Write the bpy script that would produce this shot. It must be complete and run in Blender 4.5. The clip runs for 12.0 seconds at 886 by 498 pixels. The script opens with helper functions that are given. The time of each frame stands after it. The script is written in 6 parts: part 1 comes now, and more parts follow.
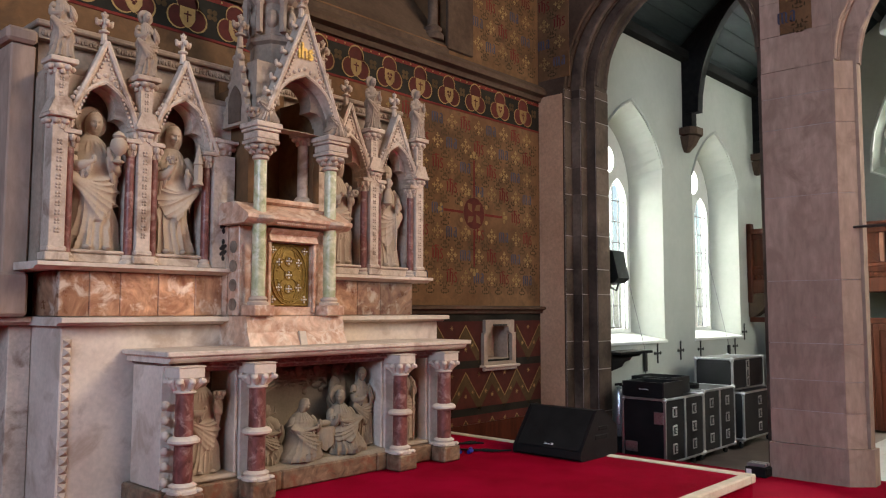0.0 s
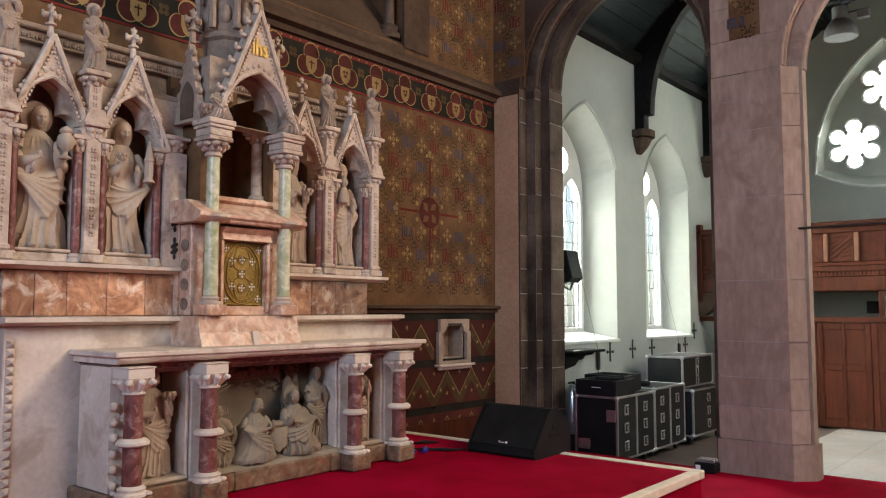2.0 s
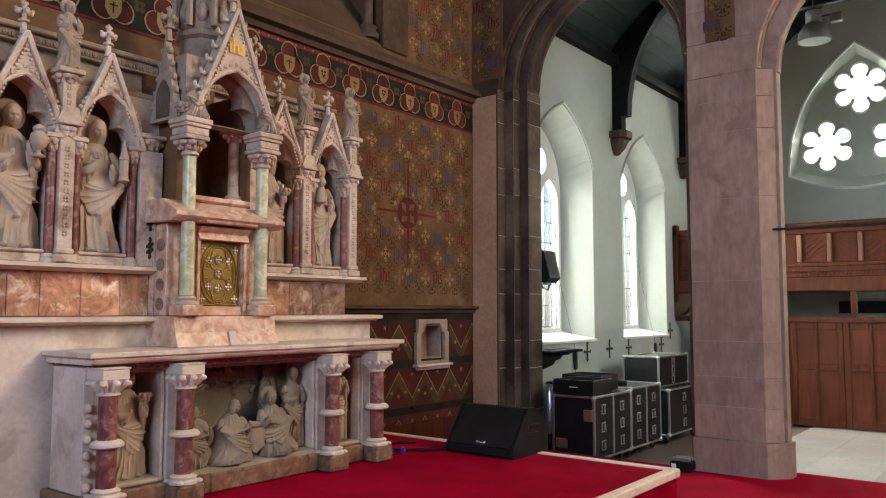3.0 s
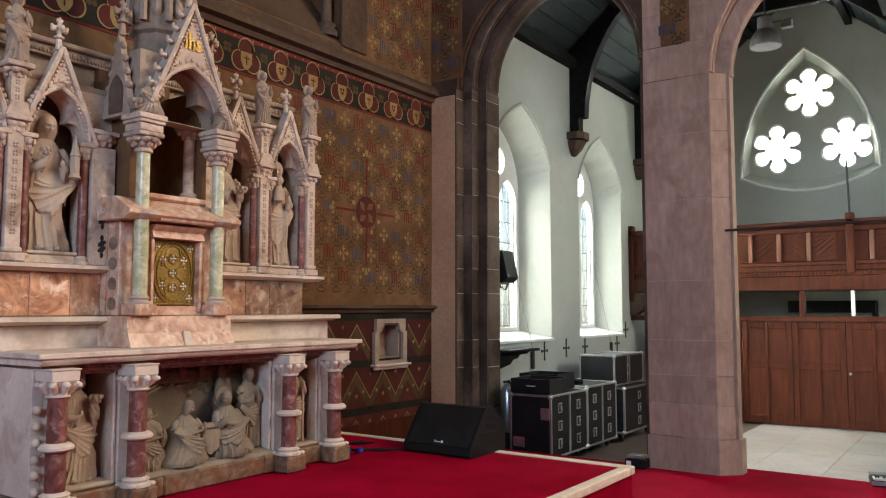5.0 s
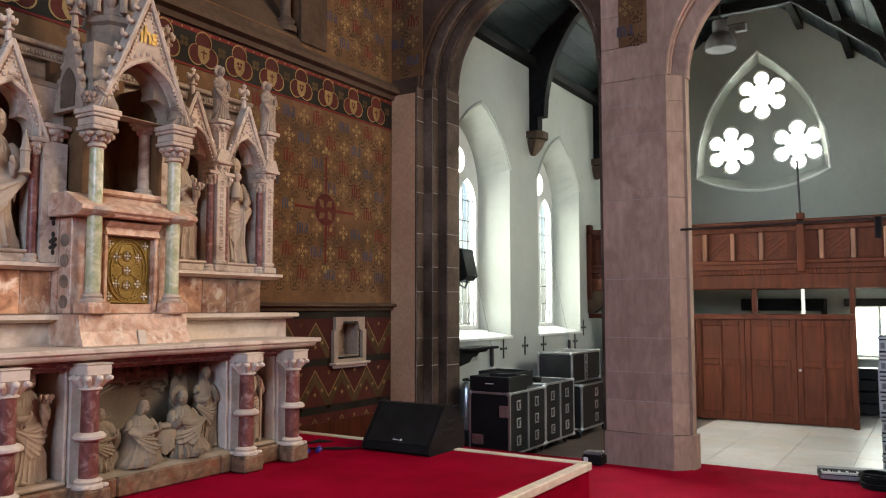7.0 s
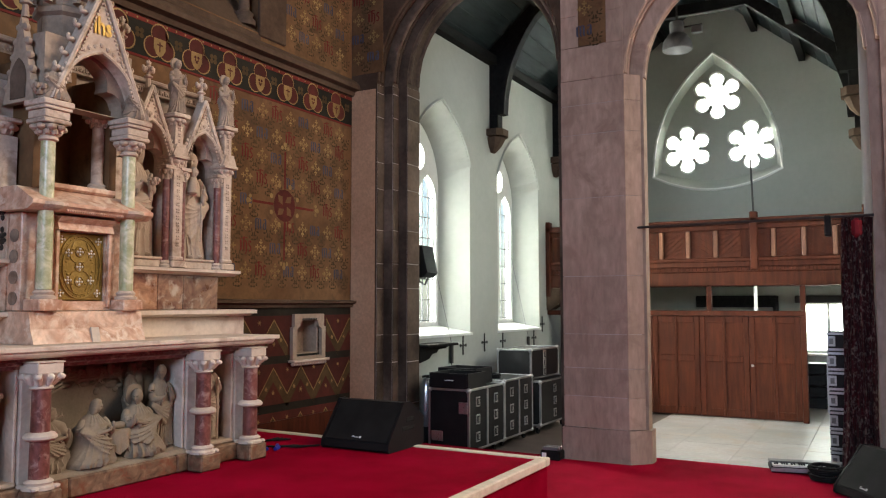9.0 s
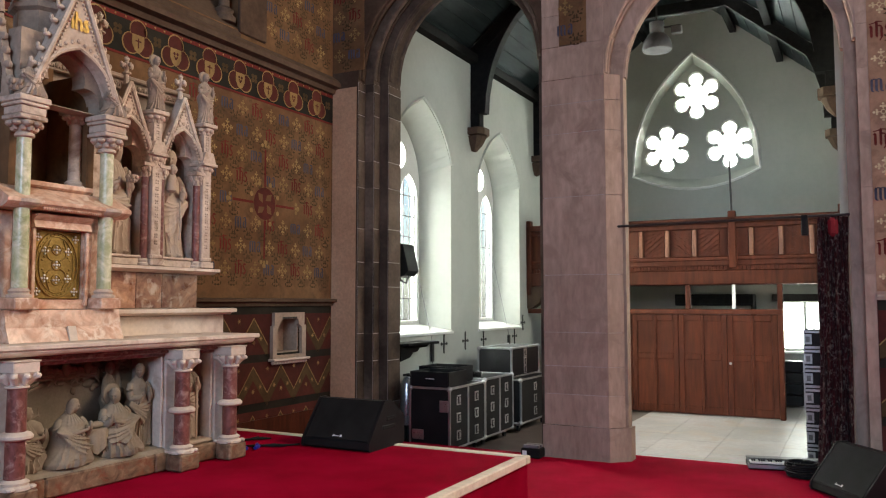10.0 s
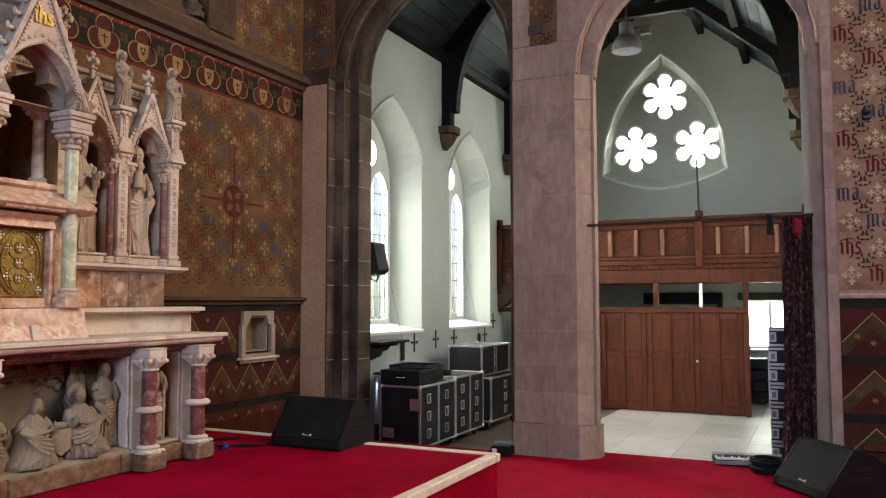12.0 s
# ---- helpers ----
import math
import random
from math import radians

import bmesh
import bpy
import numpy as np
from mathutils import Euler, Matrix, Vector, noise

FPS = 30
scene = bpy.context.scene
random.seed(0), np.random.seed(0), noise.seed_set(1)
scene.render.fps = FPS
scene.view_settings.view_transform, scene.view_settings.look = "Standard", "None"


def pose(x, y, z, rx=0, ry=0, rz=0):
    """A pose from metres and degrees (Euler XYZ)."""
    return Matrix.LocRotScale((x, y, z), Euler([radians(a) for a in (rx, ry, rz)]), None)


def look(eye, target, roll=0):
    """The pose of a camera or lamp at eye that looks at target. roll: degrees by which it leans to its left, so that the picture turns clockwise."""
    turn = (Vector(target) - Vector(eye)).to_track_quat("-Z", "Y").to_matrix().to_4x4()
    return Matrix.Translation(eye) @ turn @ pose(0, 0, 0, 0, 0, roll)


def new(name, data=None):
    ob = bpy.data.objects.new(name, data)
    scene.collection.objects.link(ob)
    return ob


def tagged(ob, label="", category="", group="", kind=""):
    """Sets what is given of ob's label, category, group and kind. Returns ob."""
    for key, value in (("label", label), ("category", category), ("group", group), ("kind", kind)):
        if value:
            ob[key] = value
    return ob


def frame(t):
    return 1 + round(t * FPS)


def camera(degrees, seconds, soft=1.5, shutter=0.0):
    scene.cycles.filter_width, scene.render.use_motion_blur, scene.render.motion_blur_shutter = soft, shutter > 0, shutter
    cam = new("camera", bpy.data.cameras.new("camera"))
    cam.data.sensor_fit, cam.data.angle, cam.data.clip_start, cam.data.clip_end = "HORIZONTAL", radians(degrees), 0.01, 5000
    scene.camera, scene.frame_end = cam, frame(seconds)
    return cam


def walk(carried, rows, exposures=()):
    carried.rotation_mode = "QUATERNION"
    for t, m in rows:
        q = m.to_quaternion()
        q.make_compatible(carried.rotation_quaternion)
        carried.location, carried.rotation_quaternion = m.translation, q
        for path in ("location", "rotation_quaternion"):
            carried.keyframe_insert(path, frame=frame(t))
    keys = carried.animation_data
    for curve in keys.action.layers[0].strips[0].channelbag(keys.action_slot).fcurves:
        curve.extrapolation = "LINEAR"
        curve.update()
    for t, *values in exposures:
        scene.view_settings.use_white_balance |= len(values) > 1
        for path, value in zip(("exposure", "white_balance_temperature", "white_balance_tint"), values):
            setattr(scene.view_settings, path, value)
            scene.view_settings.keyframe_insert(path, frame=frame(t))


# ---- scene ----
# x runs along the altar wall, y towards it, z up from the top of the carpeted stage
cam = camera(58.5, 12.0, soft=1.15)
TURNS = [  # seconds, yaw, pitch, roll of a camera on a stand
    (0.0, -47.36, 4.43, -0.08),
    (0.5, -48.17, 4.40, -0.07),
    (1.0, -48.98, 4.39, -0.06),
    (1.5, -49.79, 4.39, -0.05),
    (2.0, -50.59, 4.39, -0.04),
    (2.5, -51.39, 4.40, -0.03),
    (3.0, -52.17, 4.40, -0.02),
    (5.0, -55.18, 4.37, 0.01),
    (5.5, -55.91, 4.34, 0.02),
    (6.0, -56.64, 4.31, 0.02),
    (6.5, -57.37, 4.27, 0.03),
    (7.0, -58.10, 4.23, 0.03),
    (9.0, -61.00, 4.00, 0.05),
    (9.5, -61.70, 3.94, 0.06),
    (10.0, -62.38, 3.89, 0.06),
    (10.5, -63.02, 3.84, 0.07),
    (11.0, -63.60, 3.80, 0.07),
    (11.5, -64.11, 3.78, 0.07),
    (12.0, -64.51, 3.78, 0.07)]
walk(cam, [(t, pose(0, 0, 1.26, 90 + p, r, y)) for t, y, p, r in TURNS])

# ---- world and light ----
world = bpy.data.worlds.new("sky")
scene.world = world
world.use_nodes = True
wn = world.node_tree
sky = wn.nodes.new("ShaderNodeTexSky")
sky.sky_type, sky.sun_disc = "NISHITA", False
sky.sun_elevation, sky.sun_rotation = radians(38), radians(200)
wn.links.new(sky.outputs[0], wn.nodes["Background"].inputs[0])
wn.nodes["Background"].inputs[1].default_value = 0.12
scene.view_settings.exposure = -0.15

sun = new("sun", bpy.data.lights.new("sun", "SUN"))
sun.data.energy, sun.data.angle, sun.data.color = 1.0, radians(10), (1, 0.95, 0.88)
sun.matrix_world = look((30, 30, 40), (0, 0, 0))


def window_lamp(x, y, z, w, h, target, power, color=(1, 1, 1)):
    """The sky's light in the opening of a window."""
    lamp = new("window_light", bpy.data.lights.new("window_light", "AREA"))
    lamp.data.shape, lamp.data.size, lamp.data.size_y = "RECTANGLE", w, h
    lamp.data.energy, lamp.data.color = power, color
    lamp.matrix_world = look((x, y, z), target)
    return lamp


DAY = (0.97, 1.0, 0.92)
window_lamp(9.80, 6.30, 2.5, 1.5, 3.4, (9.80, 0, 2.2), 660, DAY)
window_lamp(12.55, 6.30, 2.5, 1.5, 3.4, (12.55, 0, 2.2), 660, DAY)
window_lamp(17.3, 2.86, 4.8, 3.0, 3.2, (0, 2.86, 4.8), 1200, DAY)
window_lamp(17.2, 0.95, 0.8, 1.2, 1.2, (0, 0.95, 0.6), 90, DAY)
# added light in an unseen, assumed opening, to brighten the carpet and aisle
window_lamp(11.0, -0.15, 3.2, 3.0, 2.0, (11.0, 5, -0.5), 110, DAY)
window_lamp(-6.3, -1.0, 4.4, 4.8, 3.0, (0, -1.0, 2.2), 940, (0.54, 0.72, 1.0))
# two warm lights added in assumed, unseen windows to brighten altar and reredos
window_lamp(4.8, -8.3, 7.5, 4.0, 2.8, (3.6, 5, 1.2), 620, (1.0, 0.82, 0.66))
window_lamp(8.75, -2.9, 7.5, 2.0, 2.8, (3.6, 5.2, 1.2), 1340, (1.0, 0.81, 0.64))

# ---- materials ----


def ramp(nt, src, stops):
    r = nt.nodes.new("ShaderNodeValToRGB")
    el = r.color_ramp.elements
    while len(el) < len(stops):
        el.new(0.5)
    for e, (p, c) in zip(el, stops):
        e.position, e.color = p, (*c, 1)
    nt.links.new(src, r.inputs[0])
    return r.outputs[0]


def mixed(nt, a, b, fac, mode="MIX"):
    m = nt.nodes.new("ShaderNodeMix")
    m.data_type, m.blend_type = "RGBA", mode
    for sock, v in ((m.inputs["Factor"], fac), (m.inputs[6], a), (m.inputs[7], b)):
        if isinstance(v, (int, float)):
            sock.default_value = v
        elif isinstance(v, tuple):
            sock.default_value = (*v, 1)
        else:
            nt.links.new(v, sock)
    return m.outputs[2]


def noise_tex(nt, scale, detail=5, stretch=(1, 1, 1), distort=0.0, rough=0.6):
    co, mp, n = (nt.nodes.new(k) for k in ("ShaderNodeTexCoord", "ShaderNodeMapping", "ShaderNodeTexNoise"))
    mp.inputs["Scale"].default_value = stretch
    n.inputs["Scale"].default_value, n.inputs["Detail"].default_value = scale, detail
    n.inputs["Distortion"].default_value, n.inputs["Roughness"].default_value = distort, rough
    nt.links.new(co.outputs["Object"], mp.inputs[0])
    nt.links.new(mp.outputs[0], n.inputs["Vector"])
    return n.outputs["Fac"]


def material(name, dark, light, rough=0.6, big=1.5, fine=25.0, stretch=(1, 1, 1), bump=0.15, metal=0.0, vary=0.0,
             stain=None, gloss=0.0, depth=0.004, distort=0.0, island=False, sheen=0.0, spec=0.5, tone=0.35):
    """A surface that wanders between two colours at a large and a fine scale, with relief."""
    m = bpy.data.materials.new(name)
    m.use_nodes = True
    nt = m.node_tree
    b = nt.nodes["Principled BSDF"]
    wide = noise_tex(nt, big, 4, stretch, distort)
    grain = noise_tex(nt, fine, 6, stretch)
    col = ramp(nt, wide, [(0.32, dark), (0.68, light)])
    tone = ramp(nt, grain, [(0.25, (1 - tone,) * 3), (0.75, (1 + tone * 0.7,) * 3)])
    col = mixed(nt, col, tone, 0.7, "MULTIPLY")
    if stain:
        spots = ramp(nt, noise_tex(nt, big * 2.3, 7, (1, 1, 1), 0.6), [(0.52, (0, 0, 0)), (0.66, (1, 1, 1))])
        col = mixed(nt, col, stain, spots)
    if vary or island:
        if island:
            src = nt.nodes.new("ShaderNodeNewGeometry").outputs["Random Per Island"]
        else:
            src = nt.nodes.new("ShaderNodeObjectInfo").outputs["Random"]
        v = vary or 0.3
        col = mixed(nt, col, ramp(nt, src, [(0, (1 - v,) * 3), (1, (1 + v,) * 3)]), 1.0, "MULTIPLY")
    nt.links.new(col, b.inputs["Base Color"])
    b.inputs["Metallic"].default_value = metal
    ro = nt.nodes.new("ShaderNodeMapRange")
    ro.inputs["To Min"].default_value, ro.inputs["To Max"].default_value = max(0.03, rough - 0.12), min(1, rough + 0.12)
    nt.links.new(grain, ro.inputs["Value"])
    nt.links.new(ro.outputs[0], b.inputs["Roughness"])
    b.inputs["Coat Weight"].default_value = gloss
    b.inputs["Coat Roughness"].default_value = 0.12
    b.inputs["Sheen Weight"].default_value = sheen
    b.inputs["Specular IOR Level"].default_value = spec
    if bump:
        bp = nt.nodes.new("ShaderNodeBump")
        bp.inputs["Strength"].default_value, bp.inputs["Distance"].default_value = bump, depth
        nt.links.new(grain, bp.inputs["Height"])
        nt.links.new(bp.outputs[0], b.inputs["Normal"])
    return m


STONE_PINK = material("pink_sandstone", (0.315, 0.222, 0.172), (0.455, 0.335, 0.265), 0.85, 1.5, 18, (1, 1, 0.3), 0.25, vary=0.08, stain=(0.295, 0.208, 0.162), spec=0.15, distort=0.4)
STONE_DARK = material("dark_brown_sandstone", (0.048, 0.034, 0.025), (0.175, 0.128, 0.096), 0.85, 1.6, 22, bump=0.3, vary=0.35, spec=0.12)
STONE_TRIM = material("brown_sandstone", (0.062, 0.039, 0.026), (0.120, 0.081, 0.056), 0.85, 1.2, 20, bump=0.25, spec=0.12)
MORTAR = material("pale_mortar", (0.34, 0.29, 0.26), (0.48, 0.42, 0.38), 0.9, 3, 40)
PLASTER_ROSE = material("bare_rose_plaster", (0.44, 0.25, 0.145), (0.55, 0.34, 0.21), 0.9, 1.0, 30, bump=0.1)
PAINT_WHITE = material("aged_white_paint", (0.40, 0.42, 0.375), (0.49, 0.505, 0.46), 0.8, 0.5, 12, bump=0.06, tone=0.07, spec=0.2)
PAINT_SILL = material("white_sill_paint", (0.72, 0.74, 0.70), (0.80, 0.81, 0.78), 0.5, 2, 15, bump=0.05, tone=0.08)
PAPER_TAN = material("tan_stencilled_plaster", (0.122, 0.063, 0.030), (0.200, 0.114, 0.057), 0.85, 1.7, 14, bump=0.12, stain=(0.10, 0.058, 0.031), spec=0.12, tone=0.3)
PAPER_ROSE = material("rose_stencilled_plaster", (0.27, 0.155, 0.095), (0.40, 0.25, 0.165), 0.85, 1.7, 14, bump=0.12, stain=(0.22, 0.125, 0.08), spec=0.12, tone=0.3)
DADO_DARK = material("dark_painted_dado", (0.045, 0.013, 0.010), (0.11, 0.027, 0.021), 0.8, 0.9, 16, bump=0.1, spec=0.15)
FRIEZE_DARK = material("black_green_frieze_paint", (0.010, 0.009, 0.007), (0.028, 0.025, 0.018), 0.8, 1.5, 18, bump=0.1, spec=0.15)
PAINT_RED = material("oxblood_paint", (0.10, 0.015, 0.012), (0.17, 0.03, 0.022), 0.8, 3, 30, spec=0.15)
PAINT_BLUE = material("slate_blue_paint", (0.04, 0.042, 0.065), (0.085, 0.085, 0.115), 0.8, 3, 30, spec=0.15)
PAINT_OLIVE = material("olive_brown_paint", (0.05, 0.032, 0.014), (0.095, 0.062, 0.028), 0.8, 3, 30, spec=0.15)
PAINT_GOLD = material("dull_gold_paint", (0.19, 0.115, 0.038), (0.37, 0.25, 0.095), 0.6, 2, 30, spec=0.25)
PAINT_STRAW = material("straw_gold_paint", (0.50, 0.38, 0.20), (0.68, 0.55, 0.33), 0.6, 2, 30, spec=0.25)
CARPET = material("red_carpet", (0.22, 0.0008, 0.013), (0.35, 0.0015, 0.027), 0.95, 1.3, 260, bump=0.5, depth=0.006, spec=0.03)
EDGE_WOOD = material("bare_timber_edge", (0.60, 0.52, 0.40), (0.78, 0.70, 0.57), 0.6, 2, 20, (6, 1, 6), tone=0.15)
CREAM = material("cream_limestone", (0.56, 0.46, 0.375), (0.72, 0.62, 0.525), 0.75, 1.8, 30, bump=0.16, stain=(0.48, 0.375, 0.295), tone=0.18, spec=0.3)
CREAM_AGED = material("weathered_pinkish_limestone", (0.46, 0.36, 0.285), (0.66, 0.55, 0.45), 0.8, 2.2, 34, bump=0.2, stain=(0.30, 0.215, 0.16), tone=0.28, spec=0.2)
# buff stone of the carvings; inside the niches its darker tone imitates shade
CREAM_DEEP = material("buff_and_shade_limestone", (0.27, 0.20, 0.148), (0.42, 0.33, 0.255), 0.8, 2.5, 30, bump=0.2)
STATUE = material("weathered_carved_stone", (0.39, 0.31, 0.235), (0.50, 0.41, 0.32), 0.85, 2.0, 60, bump=0.12, tone=0.15, spec=0.15)
# soiled grey stone, its colour lowered further for the shade of the recess
RELIEF = material("grey_shaded_carved_stone", (0.20, 0.162, 0.115), (0.32, 0.265, 0.198), 0.85, 3.0, 60, bump=0.12, tone=0.18, spec=0.15)
RED_MARBLE = material("red_brown_marble", (0.10, 0.025, 0.02), (0.25, 0.085, 0.07), 0.45, 7, 30, (1, 1, 0.6), 0.02, gloss=0.08, distort=2.5, stain=(0.34, 0.20, 0.17))
ALABASTER = material("orange_alabaster", (0.17, 0.042, 0.018), (0.64, 0.36, 0.21), 0.3, 3.6, 14, bump=0.02, vary=0.5, gloss=0.3, distort=2.2, stain=(0.76, 0.60, 0.47))
ALABASTER_PALE = material("pale_pink_alabaster", (0.42, 0.20, 0.115), (0.76, 0.54, 0.40), 0.4, 4.5, 18, bump=0.02, gloss=0.15, distort=2.0, stain=(0.74, 0.60, 0.48))
ONYX = material("green_onyx", (0.30, 0.33, 0.15), (0.66, 0.63, 0.43), 0.35, 5, 20, (1, 1, 0.8), 0.02, gloss=0.2, distort=3.0, stain=(0.70, 0.66, 0.50))
GREY_MARBLE = material("grey_brown_marble", (0.13, 0.085, 0.06), (0.33, 0.26, 0.20), 0.35, 5, 20, bump=0.03, gloss=0.3, distort=1.6)
BROWN_MARBLE = material("mottled_brown_marble", (0.085, 0.045, 0.026), (0.30, 0.20, 0.125), 0.4, 6, 22, bump=0.05, gloss=0.15, distort=1.8, stain=(0.20, 0.075, 0.04))
GOLD = material("gilt_brass", (0.20, 0.125, 0.03), (0.40, 0.27, 0.08), 0.45, 6, 60, bump=0.4, metal=0.85)
SILVER = material("pale_jewel_metal", (0.6, 0.58, 0.52), (0.8, 0.78, 0.72), 0.3, 6, 60, metal=0.7)
OAK = material("oiled_oak", (0.040, 0.0095, 0.004), (0.088, 0.022, 0.009), 0.55, 2.2, 30, (7, 7, 0.8), 0.12, vary=0.10, spec=0.16)
OAK_LIGHT = material("worn_oak", (0.115, 0.04, 0.019), (0.205, 0.085, 0.042), 0.5, 2.2, 30, (6, 6, 1), 0.1, vary=0.12)
ROOF_WOOD = material("black_stained_timber", (0.006, 0.006, 0.006), (0.014, 0.013, 0.012), 0.7, 2, 30, (1, 6, 6), 0.15, spec=0.08)
ROOF_BOARD = material("blue_grey_boards", (0.011, 0.018, 0.020), (0.029, 0.040, 0.042), 0.6, 2, 30, (1, 6, 6), 0.15, vary=0.25, spec=0.2)
FLAGS = material("pale_limestone_flags", (0.30, 0.29, 0.28), (0.43, 0.42, 0.405), 0.4, 0.9, 16, bump=0.06, vary=0.08, gloss=0.1, stain=(0.36, 0.31, 0.26))
DARK_FLOOR = material("dark_ground_and_floor_shade", (0.075, 0.055, 0.045), (0.15, 0.115, 0.095), 0.6, 1.5, 20)
BLACK = material("black_textured_paint", (0.005, 0.005, 0.005), (0.010, 0.010, 0.010), 0.6, 3, 180, bump=0.3, spec=0.2)
BLACK_PLY = material("black_laminate", (0.004, 0.004, 0.005), (0.010, 0.010, 0.011), 0.5, 3, 60, bump=0.05, spec=0.25)
RUBBER = material("black_rubber", (0.006, 0.006, 0.006), (0.012, 0.012, 0.012), 0.75, 5, 60, spec=0.2)
ALU = material("brushed_aluminium", (0.36, 0.37, 0.38), (0.52, 0.53, 0.54), 0.35, 4, 60, bump=0.05, metal=0.9)
STEEL = material("zinc_steel", (0.45, 0.45, 0.46), (0.6, 0.6, 0.6), 0.3, 4, 60, metal=0.9)
IRON = material("black_iron", (0.01, 0.01, 0.01), (0.025, 0.023, 0.02), 0.5, 5, 60)
LEAD = material("lead_came", (0.03, 0.03, 0.032), (0.06, 0.06, 0.065), 0.5, 5, 60)
WHITE_PRINT = material("white_print", (0.7, 0.7, 0.7), (0.8, 0.8, 0.8), 0.5, 5, 60)
BLUE_PLASTIC = material("blue_plug_plastic", (0.01, 0.012, 0.25), (0.02, 0.03, 0.40), 0.4, 5, 60)
CLOTH = material("dark_figured_curtain", (0.022, 0.008, 0.010), (0.115, 0.016, 0.022), 0.9, 9, 60, (1, 1, 0.6), 0.3, distort=2.0, stain=(0.36, 0.30, 0.27))
CLOTH_RED = material("crimson_cloth", (0.16, 0.006, 0.01), (0.30, 0.012, 0.02), 0.9, 6, 60)
KEY_WHITE = material("ivory_keys", (0.66, 0.66, 0.62), (0.76, 0.76, 0.72), 0.35, 5, 60, bump=0)
GREY_PLASTIC = material("grey_plastic", (0.10, 0.10, 0.105), (0.16, 0.16, 0.165), 0.45, 5, 60)

GLASS = bpy.data.materials.new("old_window_glass")
GLASS.use_nodes = True
gb = GLASS.node_tree.nodes["Principled BSDF"]
gb.inputs["Transmission Weight"].default_value, gb.inputs["Roughness"].default_value = 1.0, 0.25
gb.inputs["Base Color"].default_value, gb.inputs["IOR"].default_value = (0.95, 0.98, 0.97, 1), 1.1

# ---- builders ----


def box(bm, x0, x1, y0, y1, z0, z1, bev=0.0):
    v = [bm.verts.new((x, y, z)) for x in (x0, x1) for y in (y0, y1) for z in (z0, z1)]
    f = [bm.faces.new([v[i] for i in q]) for q in ((0, 1, 3, 2), (4, 6, 7, 5), (0, 4, 5, 1), (2, 3, 7, 6), (0, 2, 6, 4), (1, 5, 7, 3))]
    if bev:
        bmesh.ops.bevel(bm, geom=list({e for k in f for e in k.edges}), offset=bev, segments=1, affect="EDGES")
    return bm


def extr(bm, pts, axis, a0, a1):
    """A flat outline in the other two axes, drawn out along one axis."""
    def at(p, a):
        return {"x": (a, p[0], p[1]), "y": (p[0], a, p[1]), "z": (p[0], p[1], a)}[axis]
    lo, hi = [bm.verts.new(at(p, a0)) for p in pts], [bm.verts.new(at(p, a1)) for p in pts]
    bm.faces.new(lo), bm.faces.new(hi[::-1])
    for i in range(len(pts)):
        j = (i + 1) % len(pts)
        bm.faces.new((lo[i], lo[j], hi[j], hi[i]))
    return bm


def lathe(bm, prof, cx, cy, seg=14, sx=1.0, sy=1.0):
    """A turned form: (radius, height) from the bottom up."""
    rings = []
    for r, z in prof:
        rings.append([bm.verts.new((cx + sx * r * math.cos(2 * math.pi * k / seg), cy + sy * r * math.sin(2 * math.pi * k / seg), z)) for k in range(seg)])
    for a, b in zip(rings, rings[1:]):
        for k in range(seg):
            bm.faces.new((a[k], a[(k + 1) % seg], b[(k + 1) % seg], b[k]))
    bm.faces.new(rings[0][::-1]), bm.faces.new(rings[-1])
    return bm


def tube(bm, pts, r, seg=8, closed=False):
    """A round bar along a line of points; r is one radius or one a point."""
    pts = [Vector(p) for p in pts]
    rr = r if isinstance(r, (list, tuple)) else [r] * len(pts)
    rings, n = [], len(pts)
    for i, p in enumerate(pts):
        a, b = pts[(i - 1) % n if closed else max(i - 1, 0)], pts[(i + 1) % n if closed else min(i + 1, n - 1)]
        d = (b - a).normalized()
        u = d.cross(Vector((0, 0, 1)) if abs(d.z) < 0.95 else Vector((1, 0, 0))).normalized()
        w = d.cross(u)
        rings.append([bm.verts.new(p + rr[i] * (math.cos(2 * math.pi * k / seg) * u + math.sin(2 * math.pi * k / seg) * w)) for k in range(seg)])
    for i in range(n if closed else n - 1):
        a, b = rings[i], rings[(i + 1) % n]
        for k in range(seg):
            bm.faces.new((a[k], a[(k + 1) % seg], b[(k + 1) % seg], b[k]))
    if not closed:
        bm.faces.new(rings[0][::-1]), bm.faces.new(rings[-1])
    return bm


def ball(bm, x, y, z, rx, ry=None, rz=None, u=10, v=7):
    bmesh.ops.create_uvsphere(bm, u_segments=u, v_segments=v, radius=1, matrix=Matrix.Translation((x, y, z)) @ Matrix.Diagonal((rx, ry or rx, rz or rx, 1)))
    return bm


def mesh_of(name, bm, mat, smooth=False):
    bmesh.ops.recalc_face_normals(bm, faces=bm.faces)
    me = bpy.data.meshes.new(name)
    if smooth:
        for f in bm.faces:
            f.smooth = True
        for e in bm.edges:
            if e.is_manifold and e.calc_face_angle(0) > 0.7:
                e.smooth = False
    bm.to_mesh(me)
    bm.free()
    for one in (mat if isinstance(mat, (list, tuple)) else [mat]):
        me.materials.append(one)
    return me


def part(name, bm, mat, parent=None, label="", smooth=False):
    ob = new(name, mesh_of(name, bm, mat, smooth))
    if parent:
        ob.parent = parent
        ob.matrix_parent_inverse = parent.matrix_basis.inverted()
    return tagged(ob, label)


def thing(name, label, category, place=(0, 0, 0), group="", turn=0.0):
    ob = new(name)
    ob.empty_display_size = 0.1
    ob.matrix_basis = pose(*place, 0, 0, turn)
    return tagged(ob, label, category, group)


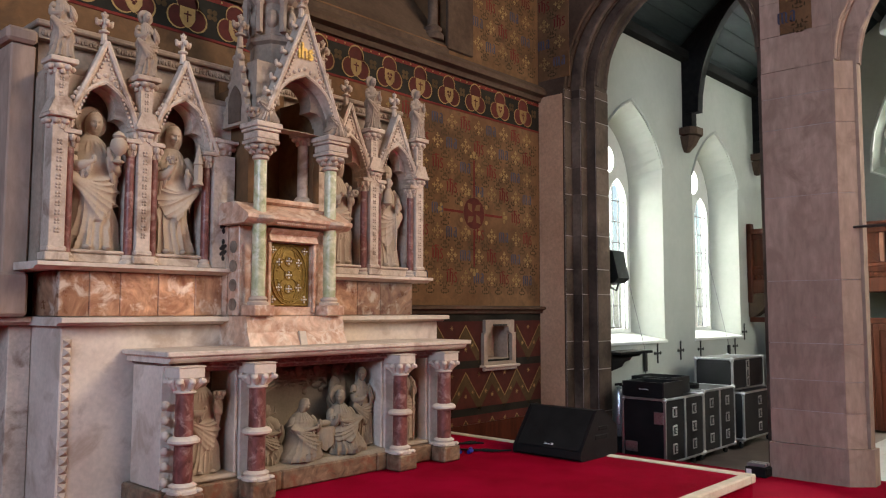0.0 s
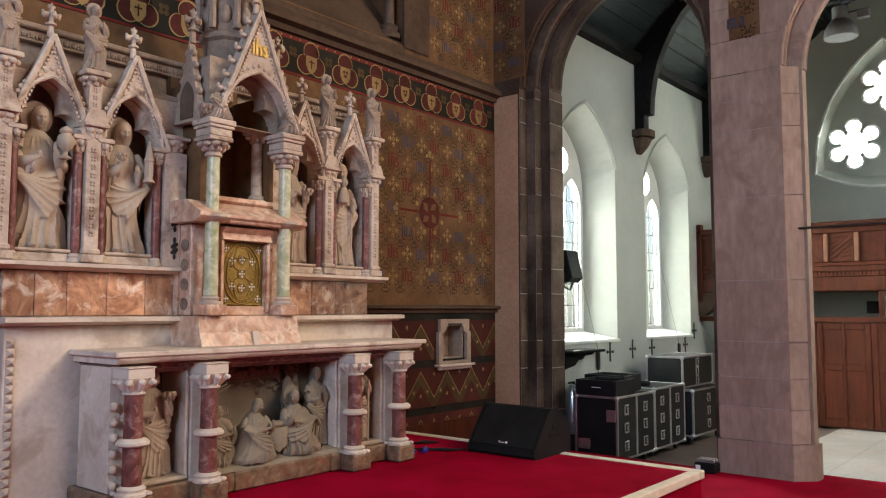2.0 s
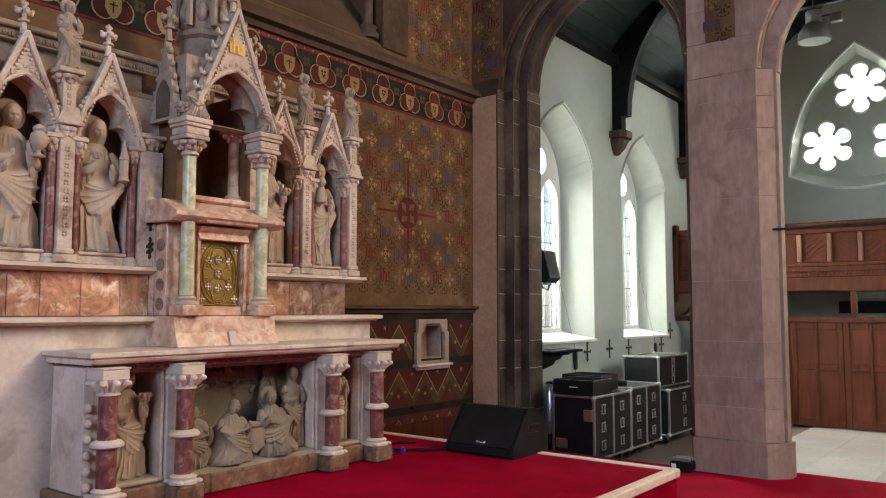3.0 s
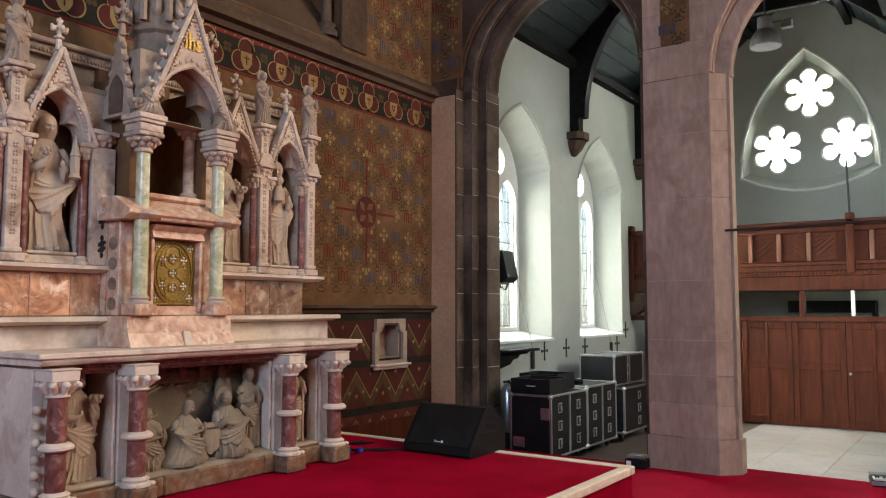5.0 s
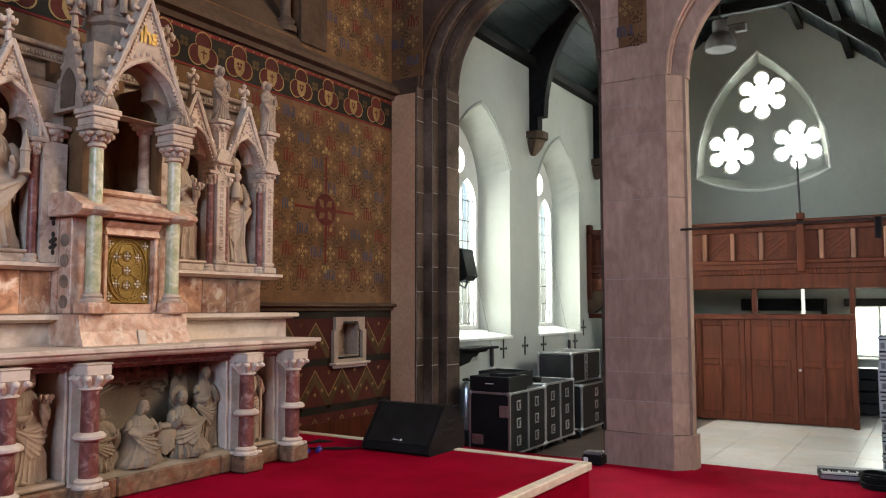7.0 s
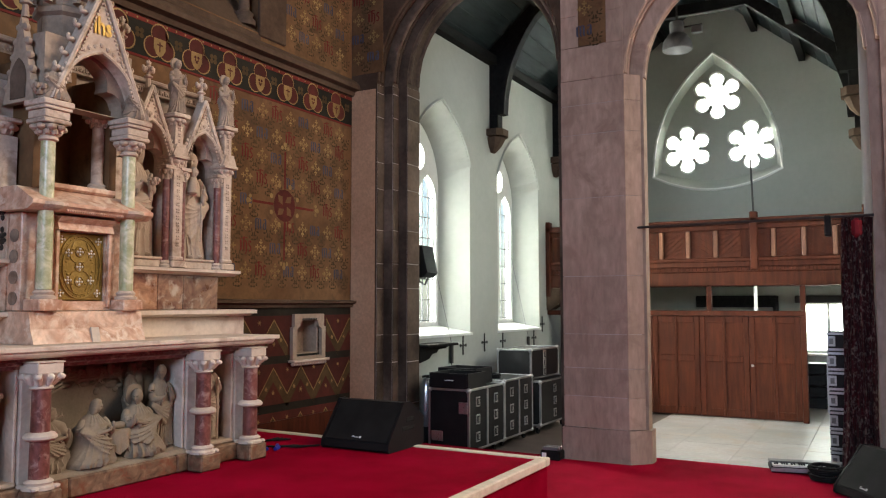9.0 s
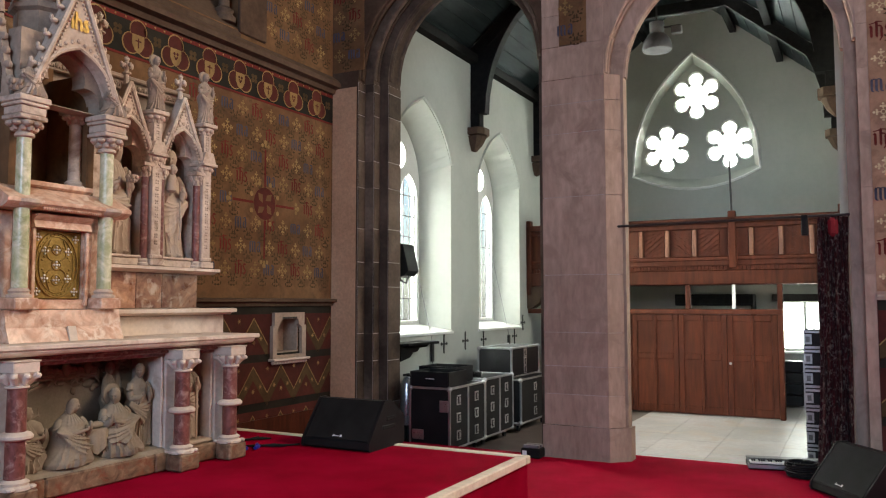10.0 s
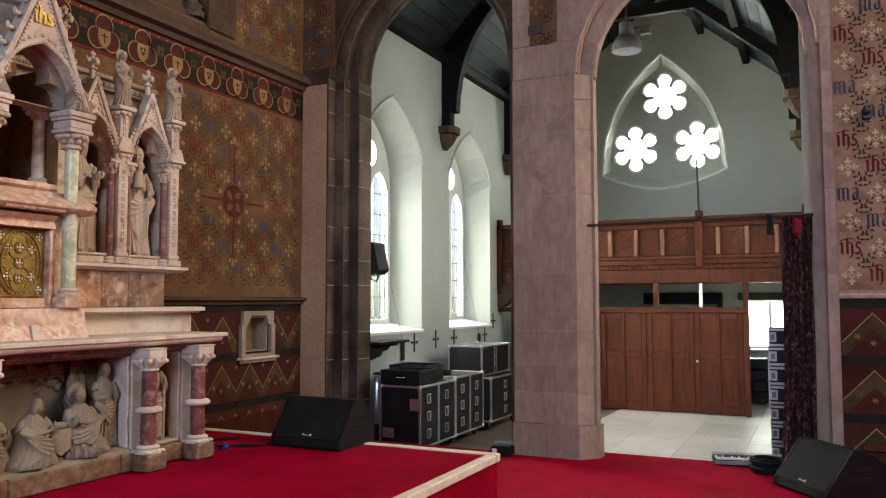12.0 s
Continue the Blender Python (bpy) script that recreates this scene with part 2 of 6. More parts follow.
def built(name, bm, mat, label, category, group="", smooth=False):
    return tagged(part(name, bm, mat, None, "", smooth), label, category, group)


def setting(name, bm, mat, label, smooth=False):
    return tagged(part(name, bm, mat, None, "", smooth), label, kind="structure")


def B():
    return bmesh.new()


def pointed(y0, y1, spring, radius, n=10, z0=None):
    """The curve of a pointed arch from the y1 side over the point to the y0 side; with z0, the legs too."""
    half = (y1 - y0) / 2
    r = radius
    c = y1 - r
    top = math.acos((r - half) / r)
    side = [(r * math.cos(top * k / n), r * math.sin(top * k / n)) for k in range(n + 1)]
    right = [(c + a, spring + b) for a, b in side]
    left = [(y0 + y1 - p, q) for p, q in right[:-1]][::-1]
    pts = right + left
    return pts if z0 is None else [(y1, z0)] + pts + [(y0, z0)]
from mathutils.geometry import tessellate_polygon


def parch(a0, a1, spring, apex, bulge=0.16, n=9, foot=None):
    """The outline of a pointed arch from side a1 over the point to side a0; with foot, down to it on both sides."""
    mid = (a0 + a1) / 2
    dx, dz = mid - a1, apex - spring
    ln = math.hypot(dx, dz)
    right = []
    for k in range(n + 1):
        t = k / n
        s = 4 * bulge * t * (1 - t)
        right.append((a1 + dx * t + s * dz, spring + dz * t - s * dx))
    pts = right + [(a0 + a1 - p, q) for p, q in right[:-1]][::-1]
    return pts if foot is None else [(a1, foot)] + pts + [(a0, foot)]


def pierced(bm, outer, holes, axis, a0, a1, far_holes=None):
    """A slab with holes that go through it; far_holes gives splayed holes another outline at the far face."""
    def at(p, a):
        return {"x": (a, p[0], p[1]), "y": (p[0], a, p[1]), "z": (p[0], p[1], a)}[axis]
    sides = []
    for a, hs in ((a0, holes), (a1, far_holes or holes)):
        loops = [[bm.verts.new(at(p, a)) for p in loop] for loop in [outer] + list(hs)]
        flat = [v for loop in loops for v in loop]
        for t in tessellate_polygon([[Vector((*p, 0)) for p in loop] for loop in [outer] + list(hs)]):
            bm.faces.new([flat[i] for i in t])
        sides.append(loops)
    for lo, hi in zip(*sides):
        for i in range(len(lo)):
            j = (i + 1) % len(lo)
            bm.faces.new((lo[i], lo[j], hi[j], hi[i]))
    return bm


# ---- the large structure ----
YW, XS, XT = 5.9, 8.22, 8.82          # altar wall, arcade wall and its far face
LOW, AISLE = -0.40, -0.62             # chancel floor, aisle floor
WW, GAB, W2 = 5.45, 16.5, 0.13        # aisle window wall, gable wall, aisle inner wall
GAL = 13.8                            # gallery front
TOP = 9.5

# floors
setting("floor_chancel", extr(B(), [(-6, -8), (8.74, -8), (8.74, 2.6), (8.32, 2.6), (8.32, YW), (-6, YW)], "z", LOW - 0.3, LOW), CARPET, "red carpet on the chancel floor")
# brown base colour stands in for shade on the floor round the flight cases
setting("floor_aisle", box(B(), 8.30, GAB + 0.3, W2 - 0.3, WW + 0.3, AISLE - 0.3, AISLE - 0.02), DARK_FLOOR, "aisle floor, coloured brown for the shade by the cases")

# altar wall with the large window opening high above
outer = [(-6, LOW - 0.3), (XS + 0.6, LOW - 0.3), (XS + 0.6, TOP), (-6, TOP)]
setting("wall_north", pierced(B(), outer, [[(0.4, 4.24), (6.50, 4.24), (6.50, 9.0), (0.4, 9.0)], [(7.12, 0.66), (7.58, 0.66), (7.58, 1.08), (7.12, 1.08)]], "y", YW, YW + 0.7), PAPER_TAN, "tan stencilled plaster altar wall")
setting("wall_north_back", box(B(), -0.4, 7.6, YW + 0.704, YW + 0.9, 4.4, TOP), PAPER_TAN, "plain closing wall of the blind window")

# arcade wall between chancel and aisle: three orders of arch, each set back from the one before
o1, i1, j1 = pointed(3.05, 5.51, 4.08, 1.34), pointed(3.12, 5.38, 4.09, 1.28), pointed(3.2, 5.25, 4.1, 1.2)
o2, i2, j2 = pointed(-0.06, 2.34, 3.74, 1.24), pointed(0.05, 2.18, 3.70, 1.12), pointed(0.03, 2.31, 3.72, 1.2)


def arch_leaf(bm, curve, y0, y1, x0, x1):
    """A slab of wall from y0 to y1 with one arched opening down to the ground."""
    pts = [(y1, LOW - 0.3), (y1, TOP), (y0, TOP), (y0, LOW - 0.3), (curve[-1][0], LOW - 0.3)]
    return extr(bm, pts + curve[::-1] + [(curve[0][0], LOW - 0.3)], "x", x0, x1)


YP = 2.70                              # the middle of the pillar between the arches
wall_east = setting("wall_east", arch_leaf(B(), o1, YP, YW, XS, XS + 0.16), STONE_TRIM, "sandstone arcade wall with two pointed arches")
part("arch_face", arch_leaf(B(), o2, -1.6, YP - 0.001, XS, XS + 0.16), STONE_PINK, wall_east, "pink sandstone face of the second arch")
# the altar-side arch is coloured darker than the second arch
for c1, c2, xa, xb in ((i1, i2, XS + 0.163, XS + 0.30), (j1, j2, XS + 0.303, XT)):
    part("arch_order", arch_leaf(B(), c1, YP, YW, xa, xb), STONE_DARK, wall_east, "dark brown sandstone inner arch order")
    part("arch_order", arch_leaf(B(), c2, -1.6, YP - 0.001, xa, xb), STONE_PINK, wall_east, "pink sandstone inner arch order")

# unseen wall; its opening is added to let in the light from the right
setting("wall_east_rear", pierced(B(), [(-8, LOW - 0.3), (-1.6, LOW - 0.3), (-1.6, TOP), (-8, TOP)], [[(-4.0, 6.0), (-1.8, 6.0), (-1.8, 9.0), (-4.0, 9.0)]], "x", XS, XT), PAPER_TAN, "unseen plain chancel wall with an added window opening beside the arcade")

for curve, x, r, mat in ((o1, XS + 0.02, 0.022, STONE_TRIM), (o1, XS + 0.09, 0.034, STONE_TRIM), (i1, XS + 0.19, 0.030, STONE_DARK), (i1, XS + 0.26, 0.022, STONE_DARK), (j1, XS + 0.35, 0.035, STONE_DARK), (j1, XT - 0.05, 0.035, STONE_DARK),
                         (o2, XS + 0.02, 0.022, STONE_PINK), (o2, XS + 0.09, 0.034, STONE_PINK), (i2, XS + 0.19, 0.030, STONE_PINK), (i2, XS + 0.26, 0.022, STONE_PINK)):
    part("roll_moulding", tube(B(), [(x, y, z) for y, z in curve], r, 8), mat, wall_east, "carved roll moulding of the arch", True)

# the unseen chancel behind the camera, with window openings added to light it
setting("wall_west", pierced(B(), [(-8, LOW - 0.3), (YW, LOW - 0.3), (YW, TOP), (-8, TOP)], [[(-3.4, 2.8), (1.4, 2.8), (1.4, 6.0), (-3.4, 6.0)]], "x", -6.5, -6.0), PAPER_TAN, "unseen plain plastered chancel wall with an added window opening")
setting("wall_south", pierced(B(), [(-6.5, LOW - 0.3), (XT, LOW - 0.3), (XT, TOP), (-6.5, TOP)], [[(2.8, 6.0), (6.8, 6.0), (6.8, 9.0), (2.8, 9.0)]], "y", -8.5, -8.0), PAPER_TAN, "unseen plain plastered chancel wall with an added window opening")
setting("ceiling", box(B(), -6.5, XT, -8.5, YW + 0.7, TOP, TOP + 0.2), ROOF_WOOD, "dark boarded chancel ceiling")

# aisle: window wall
def win_outline(c, half, spring, apex, foot, bulge):
    return parch(c - half, c + half, spring, apex, bulge, 8, foot)


WINS = (9.80, 12.55)
front = [win_outline(c, 0.88, 3.36, 4.18, 0.80, 0.10) for c in WINS]
back = [win_outline(c, 0.60, 3.05, 3.95, 0.95, 0.14) for c in WINS]
setting("wall_aisle_north", pierced(B(), [(XT, AISLE - 0.3), (GAB + 0.6, AISLE - 0.3), (GAB + 0.6, 5.3), (XT, 5.3)], front, "y", WW, WW + 0.52, back), PAINT_WHITE, "white painted aisle wall with deep splayed windows")
# the opening in this wall is added for the lamp; no window is known
setting("wall_aisle_south", pierced(B(), [(XT, AISLE - 0.3), (GAB + 0.6, AISLE - 0.3), (GAB + 0.6, 5.3), (XT, 5.3)], [[(9.5, 2.2), (12.5, 2.2), (12.5, 4.2), (9.5, 4.2)]], "y", W2 - 0.4, W2), PAINT_WHITE, "white painted aisle wall")

# gable wall with a three-sided window
def tri(cy, cz, top, side, low, sag, n=8, bul=0.13):
    a, b, c = Vector((cy, top)), Vector((cy + side, low)), Vector((cy - side, low))
    pts = []
    for p, q, h in ((a, b, bul), (b, c, sag), (c, a, bul)):
        d = q - p
        for k in range(n):
            t = k / n
            s = 4 * h * t * (1 - t)
            pts.append((p.x + d.x * t - s * d.y, p.y + d.y * t + s * d.x))
    return pts


def sexfoil(cy, cz, r, n=11):
    pts = []
    for k in range(6):
        a = math.pi / 2 + k * math.pi / 3
        ox, oz = cy + r * 0.69 * math.cos(a), cz + r * 0.69 * math.sin(a)
        for j in range(n):
            t = a + radians(-142 + 284 * j / (n - 1))
            pts.append((ox + r * 0.31 * math.cos(t), oz + r * 0.31 * math.sin(t)))
    return pts


TRI = tri(2.855, 4.8, 6.37, 1.245, 3.90, 0.135)
TRI_IN = tri(2.86, 4.8, 6.20, 1.13, 4.02, 0.10)
LOWWIN = [(0.45, 0.33), (1.36, 0.33), (1.36, 1.30), (0.45, 1.30)]
outer = [(W2 - 0.4, AISLE - 0.3), (WW + 0.5, AISLE - 0.3), (WW + 0.5, 5.2), (2.9, 7.55), (W2 - 0.4, 5.2)]
gable = setting("wall_gable", pierced(B(), outer, [TRI, LOWWIN], "x", GAB, GAB + 0.22, [TRI_IN, LOWWIN]), PAINT_WHITE, "white painted gable wall with a three-sided window")
FLOWERS = [(2.825, 5.53), (3.445, 4.465), (2.192, 4.46)]
part("tracery_plate", pierced(B(), outer, [sexfoil(y, z, 0.47) for y, z in FLOWERS] + [LOWWIN], "x", GAB + 0.224, GAB + 0.45), PAINT_WHITE, gable)

for y, z in FLOWERS:
    part("foil_moulding", tube(B(), [(GAB + 0.222, p, q) for p, q in sexfoil(y, z, 0.50)], 0.018, 6, True), PAINT_SILL, gable, "raised white moulding round a flower opening", True)
part("window_moulding", tube(B(), [(GAB - 0.002, p, q) for p, q in TRI], 0.03, 6, True), PAINT_SILL, gable, "white painted roll round the window", True)

# aisle roof
RID, EAV = 7.50, 5.16
bm = B()
for sgn in (1, -1):
    y0 = 2.9 + sgn * 2.75
    for k in range(14):
        a, b = k / 14, (k + 0.94) / 14
        ya, yb = 2.9 + (y0 - 2.9) * a, 2.9 + (y0 - 2.9) * b
        za, zb = RID + 0.1 - (RID - EAV) * a, RID + 0.1 - (RID - EAV) * b
        extr(bm, [(ya, za), (yb, zb), (yb, zb + 0.03), (ya, za + 0.03)], "x", XT - 0.3, GAB + 0.6)
    extr(bm, [(2.9, RID + 0.14), (y0, EAV + 0.14), (y0, EAV + 0.2), (2.9, RID + 0.2)], "x", XT - 0.3, GAB + 0.6)
setting("ceiling_aisle", bm, ROOF_BOARD, "blue-grey boarded aisle roof")

# gallery blocks, stage
setting("ground", box(B(), -60, 80, -60, 80, -1.4, -1.2), DARK_FLOOR, "plain ground outside")

# ---- chancel: mouldings and painted walls ----
wall_north = bpy.data.objects["wall_north"]
STRING = [(YW - 0.13, 4.00), (YW - 0.13, 4.05), (YW - 0.09, 4.10), (YW + 0.05, 4.20), (YW + 0.05, 3.93), (YW - 0.04, 3.93), (YW - 0.06, 3.98)]
part("string_course", extr(B(), STRING, "x", -5.9, 8.30), STONE_TRIM, wall_north, "brown stone string course")
part("sill", extr(B(), [(YW - 0.02, 4.20), (YW + 0.60, 5.0), (YW + 0.60, 4.15), (YW - 0.02, 4.15)], "x", 0.42, 6.48), STONE_TRIM, wall_north, "sloping stone window sill")
part("jamb_stone", box(B(), 6.46, 6.90, YW - 0.03, YW + 0.02, 4.21, 9.0, 0.01), STONE_TRIM, wall_north, "brown stone window jamb")
bm = lathe(B(), [(0.13, 4.30), (0.13, 4.36), (0.09, 4.40), (0.11, 4.44), (0.06, 4.48), (0.06, 9.0)], 6.36, YW + 0.12, 12)
part("jamb_shaft", bm, STONE_DARK, wall_north, "dark stone shaft with moulded base", True)
part("frieze", box(B(), -5.9, XS - 0.004, YW - 0.006, YW + 0.002, 3.555, 3.925), FRIEZE_DARK, wall_north, "dark painted frieze")
for z0, z1 in ((3.53, 3.553), (3.875, 3.915)):
    part("frieze_band", box(B(), -5.9, XS - 0.004, YW - 0.009, YW - 0.002, z0, z1), PAINT_RED, wall_north, "thin red painted band")
part("dado", pierced(B(), [(5.5, LOW), (XS - 0.004, LOW), (XS - 0.004, 1.225), (5.5, 1.225)], [[(7.12, 0.66), (7.58, 0.66), (7.58, 1.08), (7.12, 1.08)]], "y", YW - 0.006, YW + 0.002), DADO_DARK, wall_north, "dark red-brown painted dado")
RAIL = [(YW - 0.10, 1.275), (YW - 0.10, 1.305), (YW + 0.01, 1.315), (YW + 0.01, 1.225), (YW - 0.04, 1.225), (YW - 0.05, 1.26)]
part("dado_rail", extr(B(), RAIL, "x", 5.3, 8.30), STONE_TRIM, wall_north, "grey-brown moulded stone rail")
part("rose_strip", box(B(), XS - 0.006, XS - 0.001, 5.53, YW - 0.008, LOW, 3.99), PLASTER_ROSE, wall_east, "bare rose plaster beside the arch")
part("upper_plaster", box(B(), XS - 0.006, XS + 0.004, 5.42, 5.888, 4.20, TOP), PAPER_TAN, wall_east, "tan stencilled plaster")
part("upper_plaster", box(B(), XS - 0.006, XS + 0.004, 2.53, 2.84, 4.10, TOP), PAPER_TAN, wall_east, "tan stencilled panel over the pillar")
part("side_plaster", box(B(), XS - 0.008, XS + 0.004, -1.6, -0.155, 1.36, TOP), PAPER_ROSE, wall_east, "tan stencilled plaster")
part("side_dado", box(B(), XS - 0.008, XS + 0.004, -1.6, -0.155, LOW, 1.28), DADO_DARK, wall_east, "dark red painted dado")
part("side_rail", extr(B(), [(XS - 0.03, 1.284), (XS - 0.03, 1.31), (XS - 0.015, 1.33), (XS - 0.02, 1.358), (XS, 1.358), (XS, 1.284)], "y", -1.6, -0.155), STONE_PINK, wall_east, "pink stone dado rail")


def text_outline(word, size):
    """The flat mesh of a word in the built-in font: its corners and faces, centred."""
    cu = bpy.data.curves.new("word", "FONT")
    cu.offset = 0.0035
    cu.body, cu.size, cu.align_x, cu.align_y, cu.resolution_u = word, size, "CENTER", "CENTER", 2
    ob = new("word", cu)
    me = bpy.data.meshes.new_from_object(ob.evaluated_get(bpy.context.evaluated_depsgraph_get()))
    got = [v.co.copy() for v in me.vertices], [tuple(p.vertices) for p in me.polygons]
    bpy.data.objects.remove(ob)
    bpy.data.meshes.remove(me)
    return got


def shapes(polys):
    vs, fs = [], []
    for poly in polys:
        fs.append(tuple(range(len(vs), len(vs) + len(poly))))
        vs += [Vector((*p, 0)) for p in poly]
    return vs, fs


def disc(cx, cy, r, n=8):
    return [(cx + r * math.cos(2 * math.pi * k / n), cy + r * math.sin(2 * math.pi * k / n)) for k in range(n)]


def flower_motif(s):
    polys = []
    for k in range(4):
        c, d = math.cos(k * math.pi / 2), math.sin(k * math.pi / 2)
        for u, v, r in ((0.62, 0, 0.19), (0.95, 0, 0.15), (0.66, 0.24, 0.13), (0.66, -0.24, 0.13)):
            polys.append(disc(s * (u * c - v * d), s * (u * d + v * c), s * r, 6))
        polys.append([(s * (0.16 * c - 0.05 * d), s * (0.16 * d + 0.05 * c)), (s * (0.16 * c + 0.05 * d), s * (0.16 * d - 0.05 * c)), (s * (0.6 * c + 0.05 * d), s * (0.6 * d - 0.05 * c)), (s * (0.6 * c - 0.05 * d), s * (0.6 * d + 0.05 * c))])
    for k in range(6):
        a, b = k * math.pi / 3, (k + 1) * math.pi / 3
        polys.append([(s * 0.2 * math.cos(a), s * 0.2 * math.sin(a)), (s * 0.3 * math.cos(a), s * 0.3 * math.sin(a)), (s * 0.3 * math.cos(b), s * 0.3 * math.sin(b)), (s * 0.2 * math.cos(b), s * 0.2 * math.sin(b))])
    return shapes(polys)


def sprig_motif(s):
    polys = []
    for u, r, side in ((-0.75, 0.46, 1), (-0.65, 0.5, -1), (-0.15, 0.5, 1), (-0.05, 0.46, -1), (0.45, 0.5, 1), (0.5, 0.5, -1), (0.85, 0.4, 0)):
        a = math.pi / 4 + side * 0.9
        tip = (s * (u + r * 1.5 * math.cos(a)), s * (u + r * 1.5 * math.sin(a)))
        mx, my = s * (u + r * 0.7 * math.cos(a)), s * (u + r * 0.7 * math.sin(a))
        px, py = -math.sin(a) * s * r * 0.33, math.cos(a) * s * r * 0.33
        polys.append([(s * u, s * u), (mx + px, my + py), tip, (mx - px, my - py)])
    return shapes(polys)


def stamped(name, motif, places, put, mat, parent, label):
    """Copies of a flat painted motif on a wall: put turns (across, up) into the world."""
    vs, fs, out, faces = *motif, [], []
    for a, b, flip in places:
        base = len(out)
        out += [put(a + v.x * flip, b + v.y) for v in vs]
        faces += [tuple(i + base for i in f) for f in fs]
    me = bpy.data.meshes.new(name)
    me.from_pydata(out, [], faces)
    me.materials.append(mat)
    ob = new(name, me)
    ob.parent = parent
    return tagged(ob, label, kind="stuff")


def stem(x, z0, z1, w=0.011):
    """An upright pen stroke with slanted, pointed ends."""
    return [(x - w, z0 + w), (x + 0.2 * w, z0 - 0.6 * w), (x + w, z0 + w), (x + w, z1 - w), (x - 0.2 * w, z1 + 0.6 * w), (x - w, z1 - w)]


def stroke(points, w):
    """A pen line of even width as quads."""
    out = []
    for (xa, za), (xb, zb) in zip(points, points[1:]):
        d = math.hypot(xb - xa, zb - za)
        nx, nz = -(zb - za) / d * w, (xb - xa) / d * w
        out.append([(xa + nx, za + nz), (xb + nx, zb + nz), (xb - nx, zb - nz), (xa - nx, za - nz)])
    return out


def letter_a(x):
    return [stem(x + 0.034, -0.055, 0.055), stem(x, -0.055, 0.0)] + stroke([(x - 0.004, 0.045), (x + 0.03, 0.06)], 0.006) + stroke([(x, 0.004), (x + 0.03, 0.014)], 0.005) + stroke([(x, -0.055), (x + 0.03, -0.05)], 0.006)


# black-letter ihs and ma
IHS = shapes([stem(-0.072, -0.055, 0.055), stem(-0.028, -0.055, 0.095), stem(0.012, -0.06, 0.040)] + stroke([(-0.028, 0.04), (-0.008, 0.055), (0.012, 0.040)], 0.007)
             + stroke([(0.012, -0.06), (-0.005, -0.088)], 0.006) + stroke([(-0.09, 0.072), (-0.045, 0.082), (-0.028, 0.094), (0.02, 0.086)], 0.005) + stroke([(-0.072, 0.06), (-0.09, 0.045)], 0.005)
             + stroke([(0.082, 0.042), (0.062, 0.056), (0.046, 0.04), (0.05, 0.012), (0.076, -0.008), (0.078, -0.036), (0.06, -0.054), (0.042, -0.044)], 0.0085))
MA = shapes([stem(-0.085, -0.055, 0.055), stem(-0.047, -0.055, 0.055), stem(-0.009, -0.055, 0.055)] + letter_a(0.036)
            + stroke([(-0.085, 0.046), (-0.066, 0.06), (-0.047, 0.046)], 0.005) + stroke([(-0.047, 0.046), (-0.028, 0.06), (-0.009, 0.046)], 0.005)
            + [s for x in (-0.085, -0.047, -0.009) for s in stroke([(x, -0.052), (x + 0.018, -0.06)], 0.005)])
FLOWER, SPRIG = flower_motif(0.080), sprig_motif(0.072)


def diaper(put, a0, a1, b0, b1, parent, keep=lambda a, b: True, da=0.235, db=0.252, bright=PAINT_GOLD):
    red, blue, gold, olive = [], [], [], []
    cols, rows = int((a1 - a0) / da) + 1, int((b1 - b0) / db) + 1
    for i in range(cols):
        for j in range(rows):
            a, b = a0 + (i + 0.4) * da, b1 - (j + 0.5) * db
            if not (a0 + 0.06 < a < a1 - 0.06 and b0 + 0.07 < b < b1 - 0.05 and keep(a, b)):
                continue
            if (i + j) % 2:
                gold.append((a, b, 1))
            else:
                (red if ((j - i) // 2) % 2 else blue).append((a, b, 1))
            if a + da / 2 < a1 - 0.05 and b - db / 2 > b0 + 0.05:
                olive += [(a + da / 2, b - db / 2, 1), (a + da / 2, b - db / 2, -1)]
    for name, motif, places, mat, label in (("stencil_ihs", IHS, red, PAINT_RED, "red stencilled letters ihs"), ("stencil_ma", MA, blue, PAINT_BLUE, "blue stencilled letters ma"),
                                           ("stencil_flower", FLOWER, gold, bright, "gold stencilled flower crosses"), ("stencil_sprig", SPRIG, olive, PAINT_OLIVE, "olive stencilled leaf sprigs")):
        if places:
            stamped(name, motif, places, put, mat, parent, label)


CX, CZ = 6.93, 2.376
diaper(lambda a, b: (a, YW - 0.004, b), 5.28, XS - 0.01, 1.32, 3.52, wall_north, lambda a, b: math.hypot(a - CX, b - CZ) > 0.2 and not (abs(a - CX) < 0.07 and abs(b - CZ) < 0.6) and not (abs(b - CZ) < 0.10 and abs(a - CX) < 0.6))
diaper(lambda a, b: (a, YW - 0.004, b), 6.92, XS - 0.01, 4.22, 5.8, wall_north)
diaper(lambda a, b: (XS - 0.011, -a, b), 0.17, 1.6, 1.38, 5.4, wall_east, bright=PAINT_STRAW)
diaper(lambda a, b: (XS - 0.009, -a, b), -5.888, -5.43, 4.22, 5.8, wall_east)
diaper(lambda a, b: (XS - 0.009, -a, b), -2.86, -2.50, 4.06, 5.4, wall_east)

# the painted cross
stamped("cross_roundel", shapes([disc(0, 0, 0.185, 16)]), [(CX, CZ, 1)], lambda a, b: (a, YW - 0.005, b), DADO_DARK, wall_north, "dark red painted roundel")
